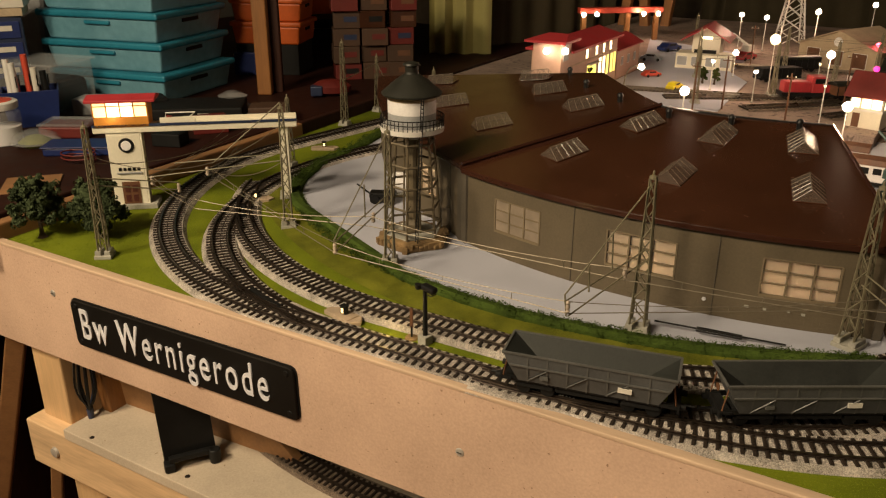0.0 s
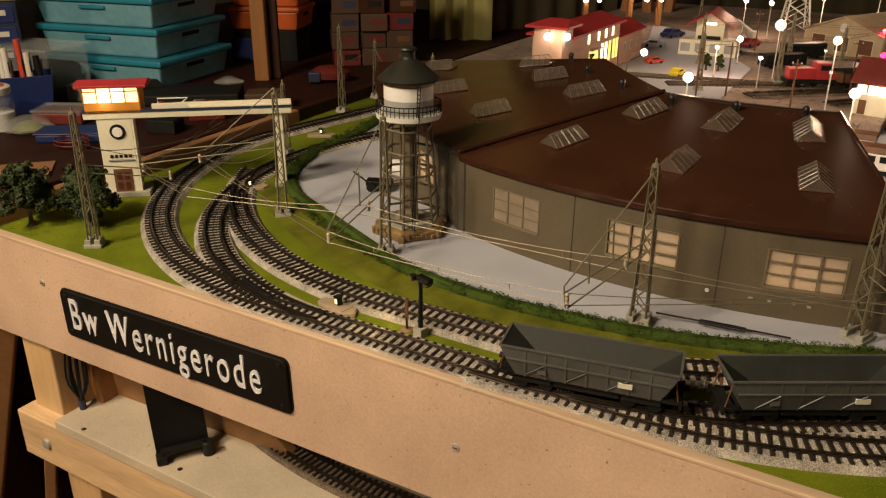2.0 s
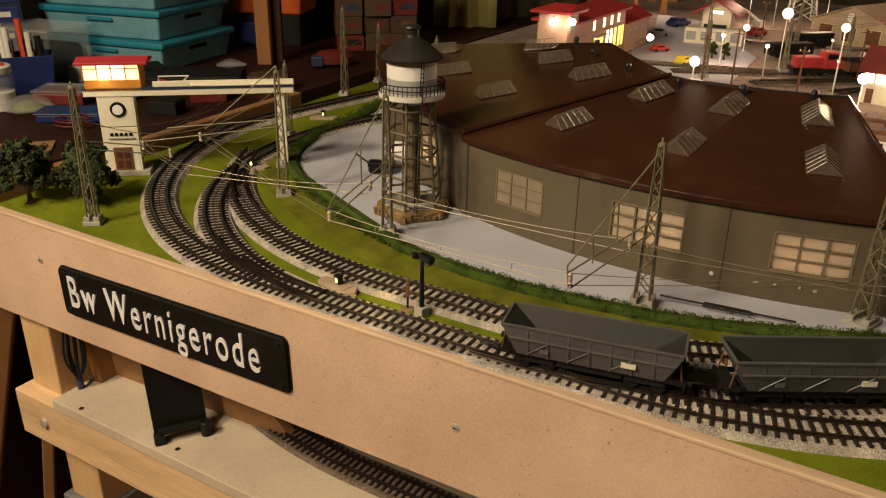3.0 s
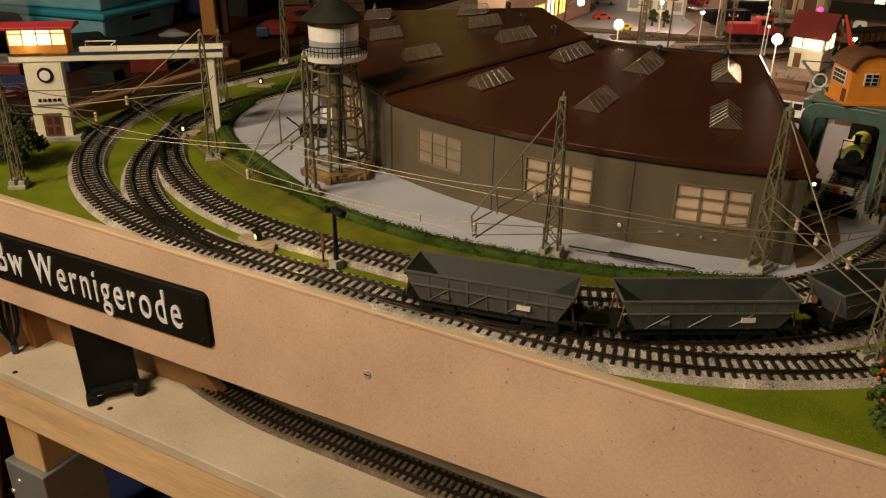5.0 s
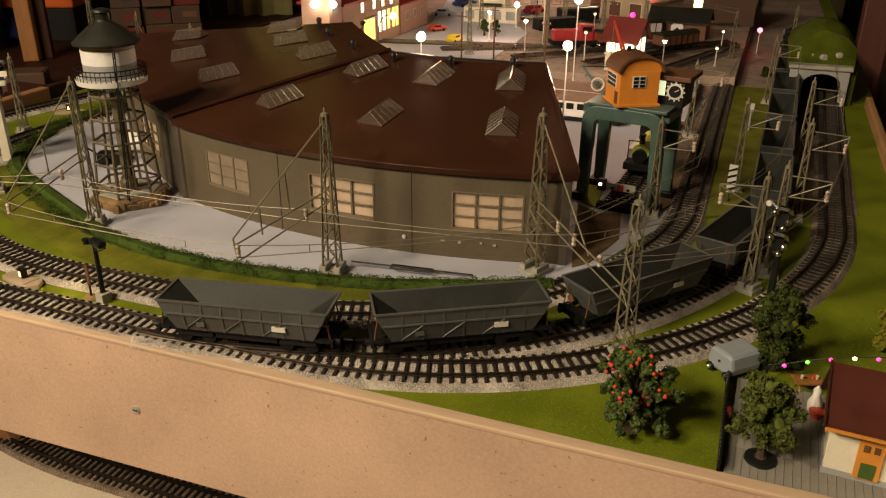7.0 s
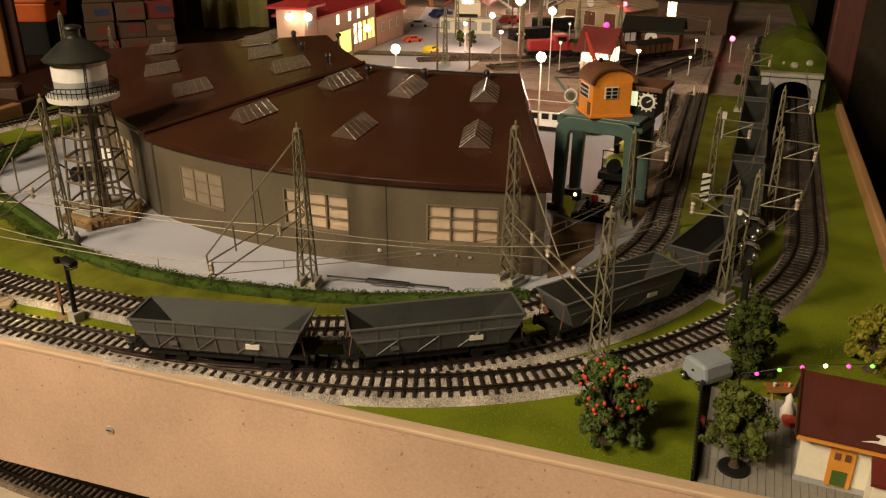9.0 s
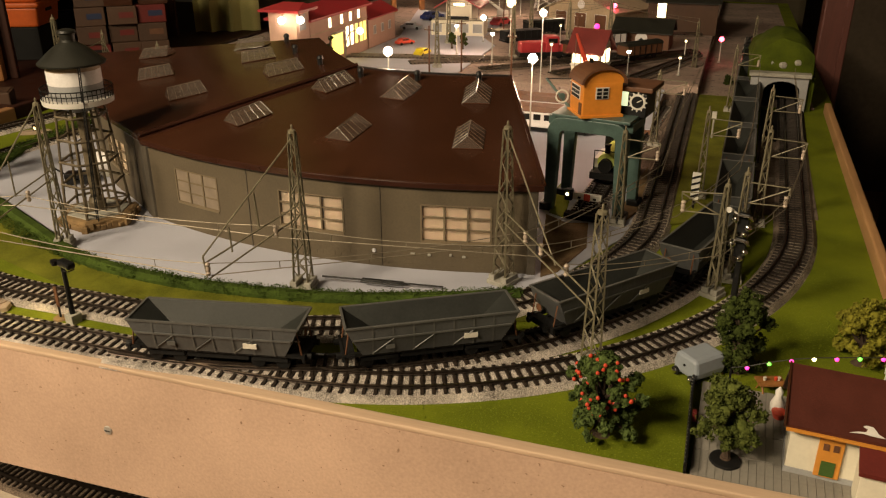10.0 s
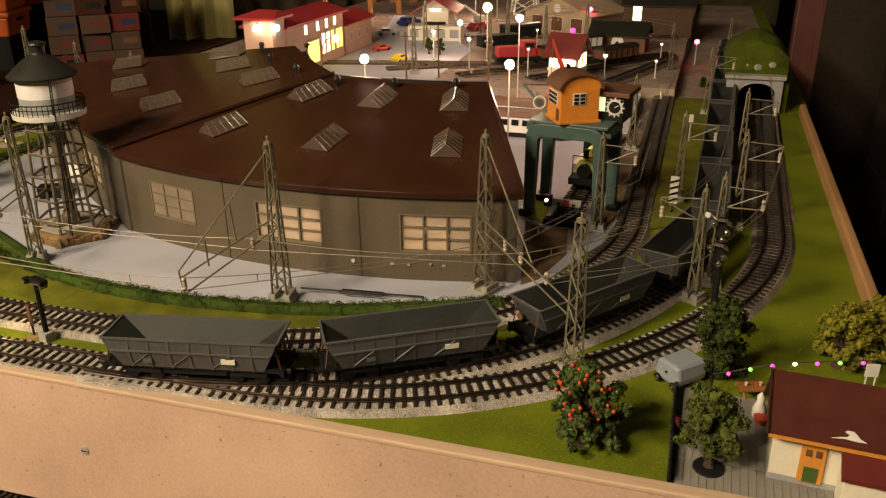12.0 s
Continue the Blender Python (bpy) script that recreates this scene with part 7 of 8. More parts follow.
def gabled(name, label, at, rz, size, wall_h, rise, wall, roof, over=0.006, category="house"):
    w, d = size
    ob = thing(name, label, category, at, rz)
    part("wall", Geo().box((0, 0, wall_h / 2), (w, d, wall_h)), wall, ob, "", 0.0005)
    part("gable_wall", Geo().prism([(-d / 2, 0), (d / 2, 0), (0, rise)], -w / 2, w / 2, pose(0, 0, wall_h, 90, 0, 90)), wall, ob)
    for s in (-1, 1):
        k = rise / (d / 2)
        e = d / 2 + over
        g = Geo()
        vs = [(x, y, z) for dz in (0.0006, 0.003) for x, y, z in ((-w / 2 - over, s * e, wall_h - over * k + dz), (w / 2 + over, s * e, wall_h - over * k + dz), (w / 2 + over, 0, wall_h + rise + dz), (-w / 2 - over, 0, wall_h + rise + dz))]
        g.add(vs, [(0, 1, 2, 3), (4, 5, 6, 7), (0, 1, 5, 4), (1, 2, 6, 5), (2, 3, 7, 6), (3, 0, 4, 7)])
        part("roof", g, roof, ob)
    return ob


def window_on(ob, x, y, z, w, h, mat, label="lit window", side="front"):
    size = (w, 0.0016, h) if side == "front" else (0.0016, w, h)
    fr = (w + 0.002, 0.0010, h + 0.002) if side == "front" else (0.0010, w + 0.002, h + 0.002)
    win = part("window", Geo().box((x, y, z), fr), WHITE, ob)
    part("pane", Geo().box((x, y, z), size), mat, win, label)


def hipped(parent, size, z, rise, hip, over, mat):
    """A hipped roof over a plain block, with a ridge along local x."""
    w, d = size[0] / 2 + over, size[1] / 2 + over
    vs = [(-w, -d, z), (w, -d, z), (w, d, z), (-w, d, z), (-w + hip, 0, z + rise), (w - hip * 0.3, 0, z + rise)]
    vs += [(x, yy, zz - 0.004) for x, yy, zz in vs[:4]]
    fs = [(0, 1, 5, 4), (1, 2, 5), (2, 3, 4, 5), (3, 0, 4), (0, 6, 7, 1), (1, 7, 8, 2), (2, 8, 9, 3), (3, 9, 6, 0), (6, 9, 8, 7)]
    return part("roof", Geo().add(vs, fs), mat, parent, "red tiled roof")


station = thing("station_house", "pink plastered station house with red roof and lit windows", "house", (0.1255, 1.019, 0.001), 90)
part("wall", Geo().box((0, 0, 0.053), (0.246, 0.075, 0.106)), PINK_WALL, station, "", 0.0005)
hipped(station, (0.246, 0.075), 0.108, 0.017, 0.075, 0.009, RED)
for x in (-0.046, 0.004, 0.043, 0.081):
    window_on(station, x, -0.0378, 0.092, 0.010, 0.016, BULB_SOFT, "warm lit window")
window_on(station, -0.018, -0.0378, 0.049, 0.046, 0.040, BULB_YELLOW, "bright yellow shop window")
part("awning", Geo().box((-0.018, -0.0420, 0.0715), (0.050, 0.010, 0.0020)), WHITE, station, "narrow awning")
for x in (0.026, 0.047, 0.068, 0.091, 0.108):
    window_on(station, x, -0.0378, 0.057, 0.012, 0.036, BULB_YELLOW if x > 0.06 else BULB_SOFT, "tall lit window")
part("string_course", Geo().box((0, -0.0379, 0.080), (0.247, 0.0012, 0.0016)), TAN, station)
annex = gabled("station_annex", "low pink annex with a red roof", (0.128, 1.222, 0.001), 90, (0.145, 0.068), 0.076, 0.016, PINK_WALL, RED, 0.006)
for x in (-0.04, 0.0, 0.04):
    window_on(annex, x, -0.0343, 0.050, 0.012, 0.016, TANK_G, "dim window")
stair = thing("station_tower", "pink station tower block with a flat red roof", "tower", (0.140, 0.866, 0.001), 0)
part("wall", Geo().box((0, 0, 0.063), (0.052, 0.046, 0.126)), PINK_WALL, stair, "", 0.0005)
hipped(stair, (0.052, 0.046), 0.130, 0.010, 0.030, 0.012, RED)
part("window", Geo().box((0.0265, -0.002, 0.108), (0.001, 0.022, 0.026)), TANK_G, stair)
for x, yy in ((0.002, -0.030), (0.031, -0.016)):
    part("wall_lamp", Geo().ball((x, yy, 0.113), 0.0058, 10, 6), BULB, stair, "glowing wall lamp", 0, True)
    part("lamp_arm", Geo().rod((x, yy, 0.120), (x * 0.8, yy * 0.7, 0.120), 0.0010), WIRE, stair)
lamp("station_lamp_light", "POINT", (0.170, 0.826, 0.112), 0.06, (1.0, 0.76, 0.48), 0.008)

kiosk = gabled("kiosk", "cream kiosk with a wide red gable roof", (0.282, 1.403, YARD_Z), -84, (0.075, 0.058), 0.072, 0.017, CREAM, RED, 0.022)
window_on(kiosk, 0.0380, 0.0, 0.066, 0.024, 0.006, BULB_SOFT, "lit kiosk window", "side")
part("shop_front", Geo().box((0.030, 0, 0.017), (0.050, 0.118, 0.034)), CREAM, kiosk, "cream front counter", 0.001)
part("balustrade", Geo().box((0.0420, 0, 0.038), (0.004, 0.046, 0.007)), BLACK, kiosk)
for yy in (-0.045, -0.015, 0.015, 0.045):
    window_on(kiosk, 0.0553, yy, 0.018, 0.020, 0.018, TANK_G, "dim shop window", "side")

gate = gabled("signal_cabin", "small cabin with glowing windows and a dark red gabled roof", (0.638, 0.982, YARD_Z), -14, (0.050, 0.046), 0.056, 0.026, CREAM, BOX_RED, 0.008)
for x in (-0.016, 0.0, 0.016):
    window_on(gate, x, -0.0235, 0.043, 0.0125, 0.022, BULB_SOFT, "glowing cabin window")
for yy in (-0.011, 0.009):
    window_on(gate, 0.0253, yy, 0.043, 0.014, 0.022, BULB_SOFT, "glowing cabin window", "side")
part("cornice", Geo().box((0, 0, 0.028), (0.053, 0.049, 0.003)), WHITE, gate)
part("door", Geo().box((-0.012, -0.0234, 0.012), (0.011, 0.001, 0.022)), BROWN, gate)
lamp("cabin_glow_light", "POINT", (0.641, 0.945, 0.062), 0.03, (1.0, 0.75, 0.45), 0.008)
lamp_post(0.632, 1.068, 0.075, "signal post with a glowing pink lamp", BULB_PINK, 0.0050)

hall = gabled("goods_hall", "pale beige goods hall with a shallow gable", (0.562, 1.579, YARD_Z), -117, (0.14, 0.185), 0.046, 0.034, TAN, TAN, 0.006)
for yy in (-0.055, 0.0, 0.055):
    window_on(hall, 0.0705, yy, 0.024, 0.030, 0.030, BROWN, "closed brown hall door", "side")
part("round_vent", Geo().lathe([(0.010, 0), (0.009, 0.002)], 16, (0, 0, 0), pose(0.0705, 0, 0.058, 0, 90)), TANK_W, hall, "", 0, True)
shed = gabled("engine_shed", "dark brown shed with an arched pale door", (0.690, 1.345, YARD_Z), -4, (0.11, 0.06), 0.034, 0.020, BROWN, TOWER_ROOF, 0.006)
dro = part("arched_door", Geo().prism([(-0.012, 0), (0.012, 0), (0.012, 0.022)] + [(0.012 * math.cos(math.pi * i / 8), 0.022 + 0.010 * math.sin(math.pi * i / 8)) for i in range(1, 8)] + [(-0.012, 0.022)], 0, 0.002, pose(0, -0.0302, 0, 90)), TANK_W, shed, "pale arched door")
part("opening", Geo().prism([(-0.005, 0), (0.005, 0), (0.005, 0.018), (0, 0.023), (-0.005, 0.018)], 0.0022, 0.003, pose(0, -0.0302, 0, 90)), BLACK, dro)
brick_h = gabled("brick_house", "dim brown house with one lit window", (0.753, 1.575, YARD_Z), 0, (0.15, 0.09), 0.07, 0.035, BOX_BROWN, TOWER_ROOF)
window_on(brick_h, -0.045, -0.0455, 0.050, 0.018, 0.030, BULB_WARM, "warm lit window")

# railcar, red locomotive, road vehicles
coach = thing("railcar", "white and brown railcar standing in the yard", "railcar", (0.628, 0.702, 0.0015), -2)
part("body", Geo().box((0, 0, 0.019), (0.115, 0.030, 0.022)), TANK_W, coach, "white body", 0.002)
part("roof", Geo().prism([(-0.0160, 0), (-0.013, 0.007), (0, 0.010), (0.013, 0.007), (0.0160, 0)], -0.058, 0.058, pose(0, 0, 0.030, 90, 0, 90)), BROWN, coach, "brown roof")
part("skirt", Geo().box((0, 0, 0.006), (0.105, 0.024, 0.006)), BLACK, coach)
for i in range(7):
    part("window", Geo().box((-0.045 + i * 0.015, -0.0154, 0.023), (0.010, 0.001, 0.008)), BLACK, coach)
for x in (-0.036, 0.036):
    for s in (-1, 1):
        part("wheel", Geo().rod((x, s * 0.0075, 0.0055), (x, s * 0.010, 0.0055), 0.0055, n=12), BLACK, coach)
copy_thing(coach, pose(0.60, 0.765, 0.0015, 0, 0, -3))
shunter = thing("shunting_locomotive", "bright red shunting locomotive in the yard", "locomotive", (0.526, 1.127, YARD_Z + 0.0055), 28)
shunter.matrix_basis = shunter.matrix_basis @ Matrix.Diagonal((1.2, 1.2, 1.2, 1))
part("frame", Geo().box((0, 0, 0.008), (0.082, 0.028, 0.006)), BLACK, shunter)
part("bonnet", Geo().box((-0.018, 0, 0.018), (0.040, 0.022, 0.016)), RED, shunter, "red bonnet", 0.002)
part("cab", Geo().box((0.012, 0, 0.022), (0.022, 0.027, 0.024)), RED, shunter, "red cab", 0.002)
part("rear_bonnet", Geo().box((0.031, 0, 0.016), (0.018, 0.022, 0.012)), RED, shunter, "", 0.002)
part("cab_window", Geo().box((0.012, -0.0137, 0.028), (0.014, 0.001, 0.007)), BLACK, shunter)
for x in (-0.024, 0.0, 0.024):
    for s in (-1, 1):
        part("wheel", Geo().rod((x, s * 0.0075, 0.0055), (x, s * 0.010, 0.0055), 0.0055, n=12), BLACK, shunter)


def car(label, x, y, rz, mat, size=0.05):
    ob = thing("model_car", label, "car", (x, y, YARD_Z + 0.0026), rz, "model cars")
    k = size / 0.05
    side = [(-0.025, 0.003), (0.025, 0.003), (0.025, 0.009), (0.014, 0.0105), (0.008, 0.016), (-0.012, 0.016), (-0.019, 0.0105), (-0.025, 0.009)]
    part("body", Geo().prism([(a * k, b * k) for a, b in side], -0.010 * k, 0.010 * k, pose(0, 0, 0, 90)), mat, ob, "", 0.001)
    part("window", Geo().box((-0.002 * k, -0.0101 * k, 0.0128 * k), (0.018 * k, 0.0006, 0.004 * k)), BLACK, ob)
    for a in (-0.015, 0.015):
        for s in (-1, 1):
            part("wheel", Geo().rod((a * k, s * 0.0085 * k, 0.0036 * k), (a * k, s * 0.0108 * k, 0.0036 * k), 0.0036 * k, n=12), BLACK, ob)
    return ob


car("small red model car by the station", 0.219, 1.204, 50, BUFFER_RED, 0.040)
car("small blue model van on the yard", 0.154, 1.564, 65, BLUE, 0.062)
car("tiny yellow model car on the yard", 0.295, 1.102, 80, YELLOW, 0.042)
lorry = car("red model crane lorry with a white jib", 0.341, 1.523, 70, RED, 0.06)
part("jib_base", Geo().box((0.006, 0, 0.026), (0.022, 0.020, 0.016)), WHITE, lorry, "white crane body", 0.002)
part("jib", Geo().rod((0.004, 0.0, 0.032), (-0.020, 0.026, 0.058), 0.0042, 0.0026), WHITE, lorry, "white jib")
car("pale model car on the yard", 0.16, 1.40, 10, CARAVAN)

pylon = thing("lattice_tower", "white lattice tower at the far yard", "tower", (0.384, 1.86, YARD_Z), 20)
for sx in (-1, 1):
    for sy in (-1, 1):
        part("leg", Geo().rod((sx * 0.032, sy * 0.032, 0), (sx * 0.008, sy * 0.008, 0.20), 0.0022, 0.0016), WHITE, pylon)
for k in range(6):
    z0, z1 = 0.033 * k, 0.033 * (k + 1)
    a, b = 0.032 - 0.12 * z0, 0.032 - 0.12 * z1
    for face in range(4):
        for s in (-1, 1):
            part("brace", Geo().rod((s * a, -a, z0), (-s * b, -b, z1), 0.0011, n=4, m=pose(0, 0, 0, 0, 0, 90 * face)), WHITE, pylon)
bridge = thing("red_bridge", "red girder footbridge with lamps at the far end", "bridge", (-0.012, 1.672, YARD_Z), 40)
part("girder", Geo().box((0, 0, 0.080), (0.23, 0.02, 0.014)), BUFFER_RED, bridge, "", 0.001)
for s in (-0.10, 0.02, 0.10):
    part("post", Geo().box((s, 0, 0.036), (0.012, 0.012, 0.074)), ORANGE_WOOD, bridge)
for s in (-0.106, -0.070, 0.058, 0.098):
    part("lamp", Geo().ball((s, -0.016, 0.071), 0.0062, 10, 6), BULB, bridge, "glowing lamp", 0, True)
for x, y, t in ((-0.12, 2.02, 8), (-0.05, 2.03, -6), (0.0, 2.06, 5)):
    pst = thing("timber_post", "plain pine post behind the far yard", "post", (x, y, 0), 0)
    part("post", Geo().box((0, 0, 0.22), (0.026, 0.03, 0.44), pose(0, 0, 0, 0, t, 0)), ORANGE_WOOD, pst, "", 0.002)

for i, (x, y, rz, n) in enumerate(((0.02, 1.02, 78, 0.95), (0.30, 1.02, 62, 1.0), (0.42, 0.98, 50, 0.85), (0.55, 0.97, 38, 0.9), (0.25, 1.42, 82, 0.8), (0.70, 0.98, 20, 0.8))):
    pts = run(x, y, rz, [(n * 0.45,), (0.9, -14), (n * 0.3,)])
    pts = [p for p in pts if -0.13 < p.x < 0.80 and 1.0 < p.y < 2.26]
    ob = thing("railway_track", "dusty yard track with worn rails", "track", (0, 0, YARD_Z + 0.0004 + 0.0002 * i), kind="structure")
    part("ballast_bed", Geo().sweep(pts[::8], [(-0.020, 0), (-0.016, 0.0025), (0.016, 0.0025), (0.020, 0)]), BALLAST_DARK, ob)
    for s in (-1, 1):
        part("rail", Geo().sweep(pts[::4], [(s * 0.00825 - 0.0008, 0.0035), (s * 0.00825 - 0.0005, 0.0062), (s * 0.00825 + 0.0005, 0.0062), (s * 0.00825 + 0.0008, 0.0035)]), RAIL_TOP, ob)
    g = Geo()
    total = len(pts) * 0.0035
    for k in range(int(total / 0.0072)):
        p, a = along(pts, k * 0.0072)
        g.box((0, 0, 0.0028), (0.030, 0.0032, 0.0016), pose(p.x, p.y, 0, 0, 0, a + 90))
    tagged(part("sleepers", g, SLEEPER, ob), "", "", "", "stuff")
for x, y in ((0.36, 1.0), (0.47, 1.12), (0.30, 1.25), (0.45, 1.36), (0.56, 1.2), (0.62, 1.35), (0.23, 1.50)):
    copy_thing(short, pose(x, y, YARD_Z, 0, 0, 30))
for x, y in [(0.368, 1.443), (0.411, 0.983), (0.381, 0.898), (0.589, 1.129), (0.529, 0.871)]:
    pole = thing("telegraph_pole", "thin brown telegraph pole in the station yard", "pole", (x, y, YARD_Z), 0, "telegraph poles")
    part("pole", Geo().rod((0, 0, 0), (0, 0, 0.090), 0.0016, 0.0012, 8), BROWN, pole)
    part("cross_arm", Geo().box((0, 0, 0.083), (0.016, 0.0012, 0.0016)), BROWN, pole)
    for o in (-0.006, 0.006):
        part("insulator", Geo().lathe([(0.0008, 0), (0.0010, 0.0016), (0.0004, 0.0024)], 8, (o, 0, 0.0838)), INSUL_W, pole)
for k, (x, y) in enumerate([(0.327, 1.189), (0.35, 1.188)]):
    tree("tree", "small dark tree before the kiosk", (x, y, YARD_Z), 0.036, 0.011, LEAF_DARK, 0.40, 9, seed=41 + k)
platform = thing("platform", "long pale station platform with a brown edge", "platform", (0.734, 0.845, 0.001), 0)
part("slab", Geo().box((0, 0, 0.005), (0.062, 0.26, 0.010)), BROWN, platform, "", 0.001)
part("surface", Geo().box((0, 0, 0.0107), (0.058, 0.256, 0.0014)), PAVE, platform)
# freight wagons and span wires among the yard tracks
def goods_wagon(label, x, y, rz, mat, roofed):
    ob = thing("goods_wagon", label, "wagon", (x, y, YARD_Z + 0.0068), rz, "yard wagons")
    part("frame", Geo().box((0, 0, 0.008), (0.092, 0.024, 0.004)), BLACK, ob)
    part("body", Geo().box((0, 0, 0.0185), (0.088, 0.029, 0.017)), mat, ob, "", 0.0008)
    for i in range(7):
        part("rib", Geo().box((-0.042 + i * 0.014, -0.0148, 0.0185), (0.0014, 0.001, 0.016)), BLACK, ob)
    if roofed:
        part("roof", Geo().prism([(-0.0155, 0), (-0.011, 0.0042), (0, 0.006), (0.011, 0.0042), (0.0155, 0)], -0.045, 0.045, pose(0, 0, 0.027, 90, 0, 90)), TOWER_ROOF, ob)
    for wx in (-0.028, 0.028):
        for s in (-1, 1):
            part("wheel", Geo().rod((wx, s * 0.0072, 0.0052), (wx, s * 0.0098, 0.0052), 0.0052, n=12), BLACK, ob)
    return ob


for label, x, y, rz, m, roofed in (("brown covered goods wagon in the yard", 0.60, 1.155, 40, BROWN, True),
                                   ("dark covered goods wagon in the yard", 0.47, 1.40, 40, COAL, True), ("pale covered goods wagon in the yard", 0.62, 1.27, 42, TANK_W, True), ("dark open goods wagon in the yard", 0.452, 1.268, 42, COAL, False),
                                   ("brown covered goods wagon in the yard", 0.70, 1.17, 50, BROWN, True)):
    goods_wagon(label, x, y, rz, m, roofed)
for k, (p, q) in enumerate((((0.36, 1.0), (0.47, 1.12)), ((0.47, 1.12), (0.56, 1.2)), ((0.30, 1.25), (0.45, 1.36)), ((0.45, 1.36), (0.62, 1.35)), ((0.56, 1.2), (0.62, 1.35)), ((0.23, 1.50), (0.30, 1.25)), ((0.62, 1.35), (0.80, 1.15)))):
    overhead("thin overhead wire across the station yard", [(*p, 0.096), (*q, 0.096)], 0.004, 0.008)
sheet("earth_patch", [(0.690, 0.385), (0.7148, 0.3675), (0.7354, 0.3742), (0.7438, 0.3124), (0.728, 0.250), (0.716, 0.236), (0.704, 0.300)], 0.0024, EARTH, "brown bare earth beside the roundhouse corner", "ground")
sheet("grass_patch", [(0.692, 0.392), (0.710, 0.381), (0.706, 0.43), (0.689, 0.520), (0.684, 0.46)], 0.0027, GRASS, "narrow green verge beside the crane rail", "ground")
sheet("earth_patch", [(0.766, 0.380), (0.786, 0.44), (0.780, 0.50), (0.775, 0.58), (0.767, 0.50), (0.763, 0.43)], 0.0036, EARTH, "brown bare earth between crane and track", "ground")
sheet("gravel_strip", [(0.8130, 0.395), (0.858, 0.43), (0.874, 1.0), (0.818, 1.0)], 0.0026, MOSS, "brownish green strip between the tracks", "ground")
sheet("cinder_shade_strip", [(0.757, 0.50), (0.779, 0.50), (0.780, 0.95), (0.770, 0.95)], 0.0030, BALLAST_DARK, "dark brown cinder strip beside the crane siding", "ground")
# dark sheet standing in for the train's shadow between the tracks
sheet("cinder_shade_strip", [(0.893, 0.46), (0.957, 0.46), (0.969, 0.93), (0.912, 0.93)], 0.0010, BALLAST_DARK, "ground before the tunnel, darkened for the train's shadow", "ground")
# black sheet in place of the shade at the tunnel mouth
sheet("tunnel_shade_patch", [(0.907, 0.748), (0.9615, 0.748), (0.9640, 0.928), (0.912, 0.928)], 0.0018, SHADE_BLACK, "ground at the tunnel mouth, blackened for deep shade", "ground")
sheet("road", [(0.168, 0.96), (0.41, 0.955), (0.40, 1.25), (0.345, 1.35), (0.345, 1.60), (0.05, 1.75), (0.17, 1.30)], YARD_Z + 0.0022, PAVE, "pale grey street of the model town", "road")

# ---- the workbench beside the layout ----
trestle = thing("trestle", "dark brown slanted trestle legs beside the table", "trestle", (-0.165, 0.030, FLOOR_Z))
part("leg", Geo().rod((0.0, 0, 0.700), (-0.305, 0, 0.0), 0.016, 0.014, 4), PINE_DARK, trestle, "slanted board", 0.002)
part("leg", Geo().rod((0.018, 0.030, 0.690), (-0.155, 0.030, 0.0), 0.011, 0.010, 4), PINE_DARK, trestle, "slanted board", 0.002)
part("rail", Geo().box((-0.15, 0.015, 0.22), (0.16, 0.014, 0.04)), BROWN, trestle, "", 0.002)
desk = thing("workbench", "dark brown workbench beside the layout table", "bench")
part("side_panel", Geo().box((-0.52, 0.95, -0.43), (0.014, 2.16, 0.73)), BENCH, desk, "dark side panel")
part("top", Geo().box((-0.93, 0.95, -0.043), (1.28, 2.2, 0.026)), BENCH, desk, "", 0.002)
for x in (-0.36, -1.5):
    for y in (-0.1, 1.98):
        part("leg", Geo().box((x, y, -0.43), (0.06, 0.06, 0.75)), RED_WOOD, desk)


def crate(name, label, at, rz, size, mat, tub_mat=None):
    w, d, h = size
    ob = thing(name, label, "crate", at, rz, "storage crates")
    k = 0.94
    g = Geo()
    vs = [(sx * w / 2 * (k if z == 0 else 1), sy * d / 2 * (k if z == 0 else 1), z) for z in (0, h * 0.79) for sx, sy in ((-1, -1), (1, -1), (1, 1), (-1, 1))]
    g.add(vs, [(0, 3, 2, 1), (4, 5, 6, 7)] + [(i, (i + 1) % 4, 4 + (i + 1) % 4, 4 + i) for i in range(4)])
    part("tub", g, tub_mat or mat, ob, "", 0.004)
    part("lid", Geo().box((0, 0, h * 0.89), (w * 1.06, d * 1.06, h * 0.22)), mat, ob, "", 0.004)
    part("grip", Geo().box((0, -d / 2 * 1.0, h * 0.62), (w * 0.22, 0.008, h * 0.12)), mat, ob, "", 0.002)
    part("grip_slot", Geo().box((w / 2 * 0.985, 0, h * 0.62), (0.006, d * 0.24, h * 0.13)), COAL, ob, "dark grip slot", 0.001)
    return ob


z = -0.030
for i in range(8):
    h = 0.0585
    crate("storage_crate", "stacked translucent teal plastic storage crate", (-0.765 + rnd.uniform(-0.007, 0.007), 0.745 + rnd.uniform(-0.007, 0.007), z), 10 + rnd.uniform(-3, 3), (0.275, 0.235, h), TEAL, TEAL_TUB)
    z += h + 0.0005
post_b = thing("shelf_post", "orange-brown pine shelf post behind the workbench", "post", (-0.505, 0.845, -0.030), 30)
part("post", Geo().box((0, 0, 0.60), (0.030, 0.026, 1.20)), ORANGE_WOOD, post_b, "", 0.003)
part("cleat", Geo().box((0.012, 0.022, 0.60), (0.045, 0.016, 1.20)), RED_WOOD, post_b, "", 0.002)
base_box = thing("black_case", "black case below the orange crates", "case", (-0.675, 1.075, -0.030), 25)
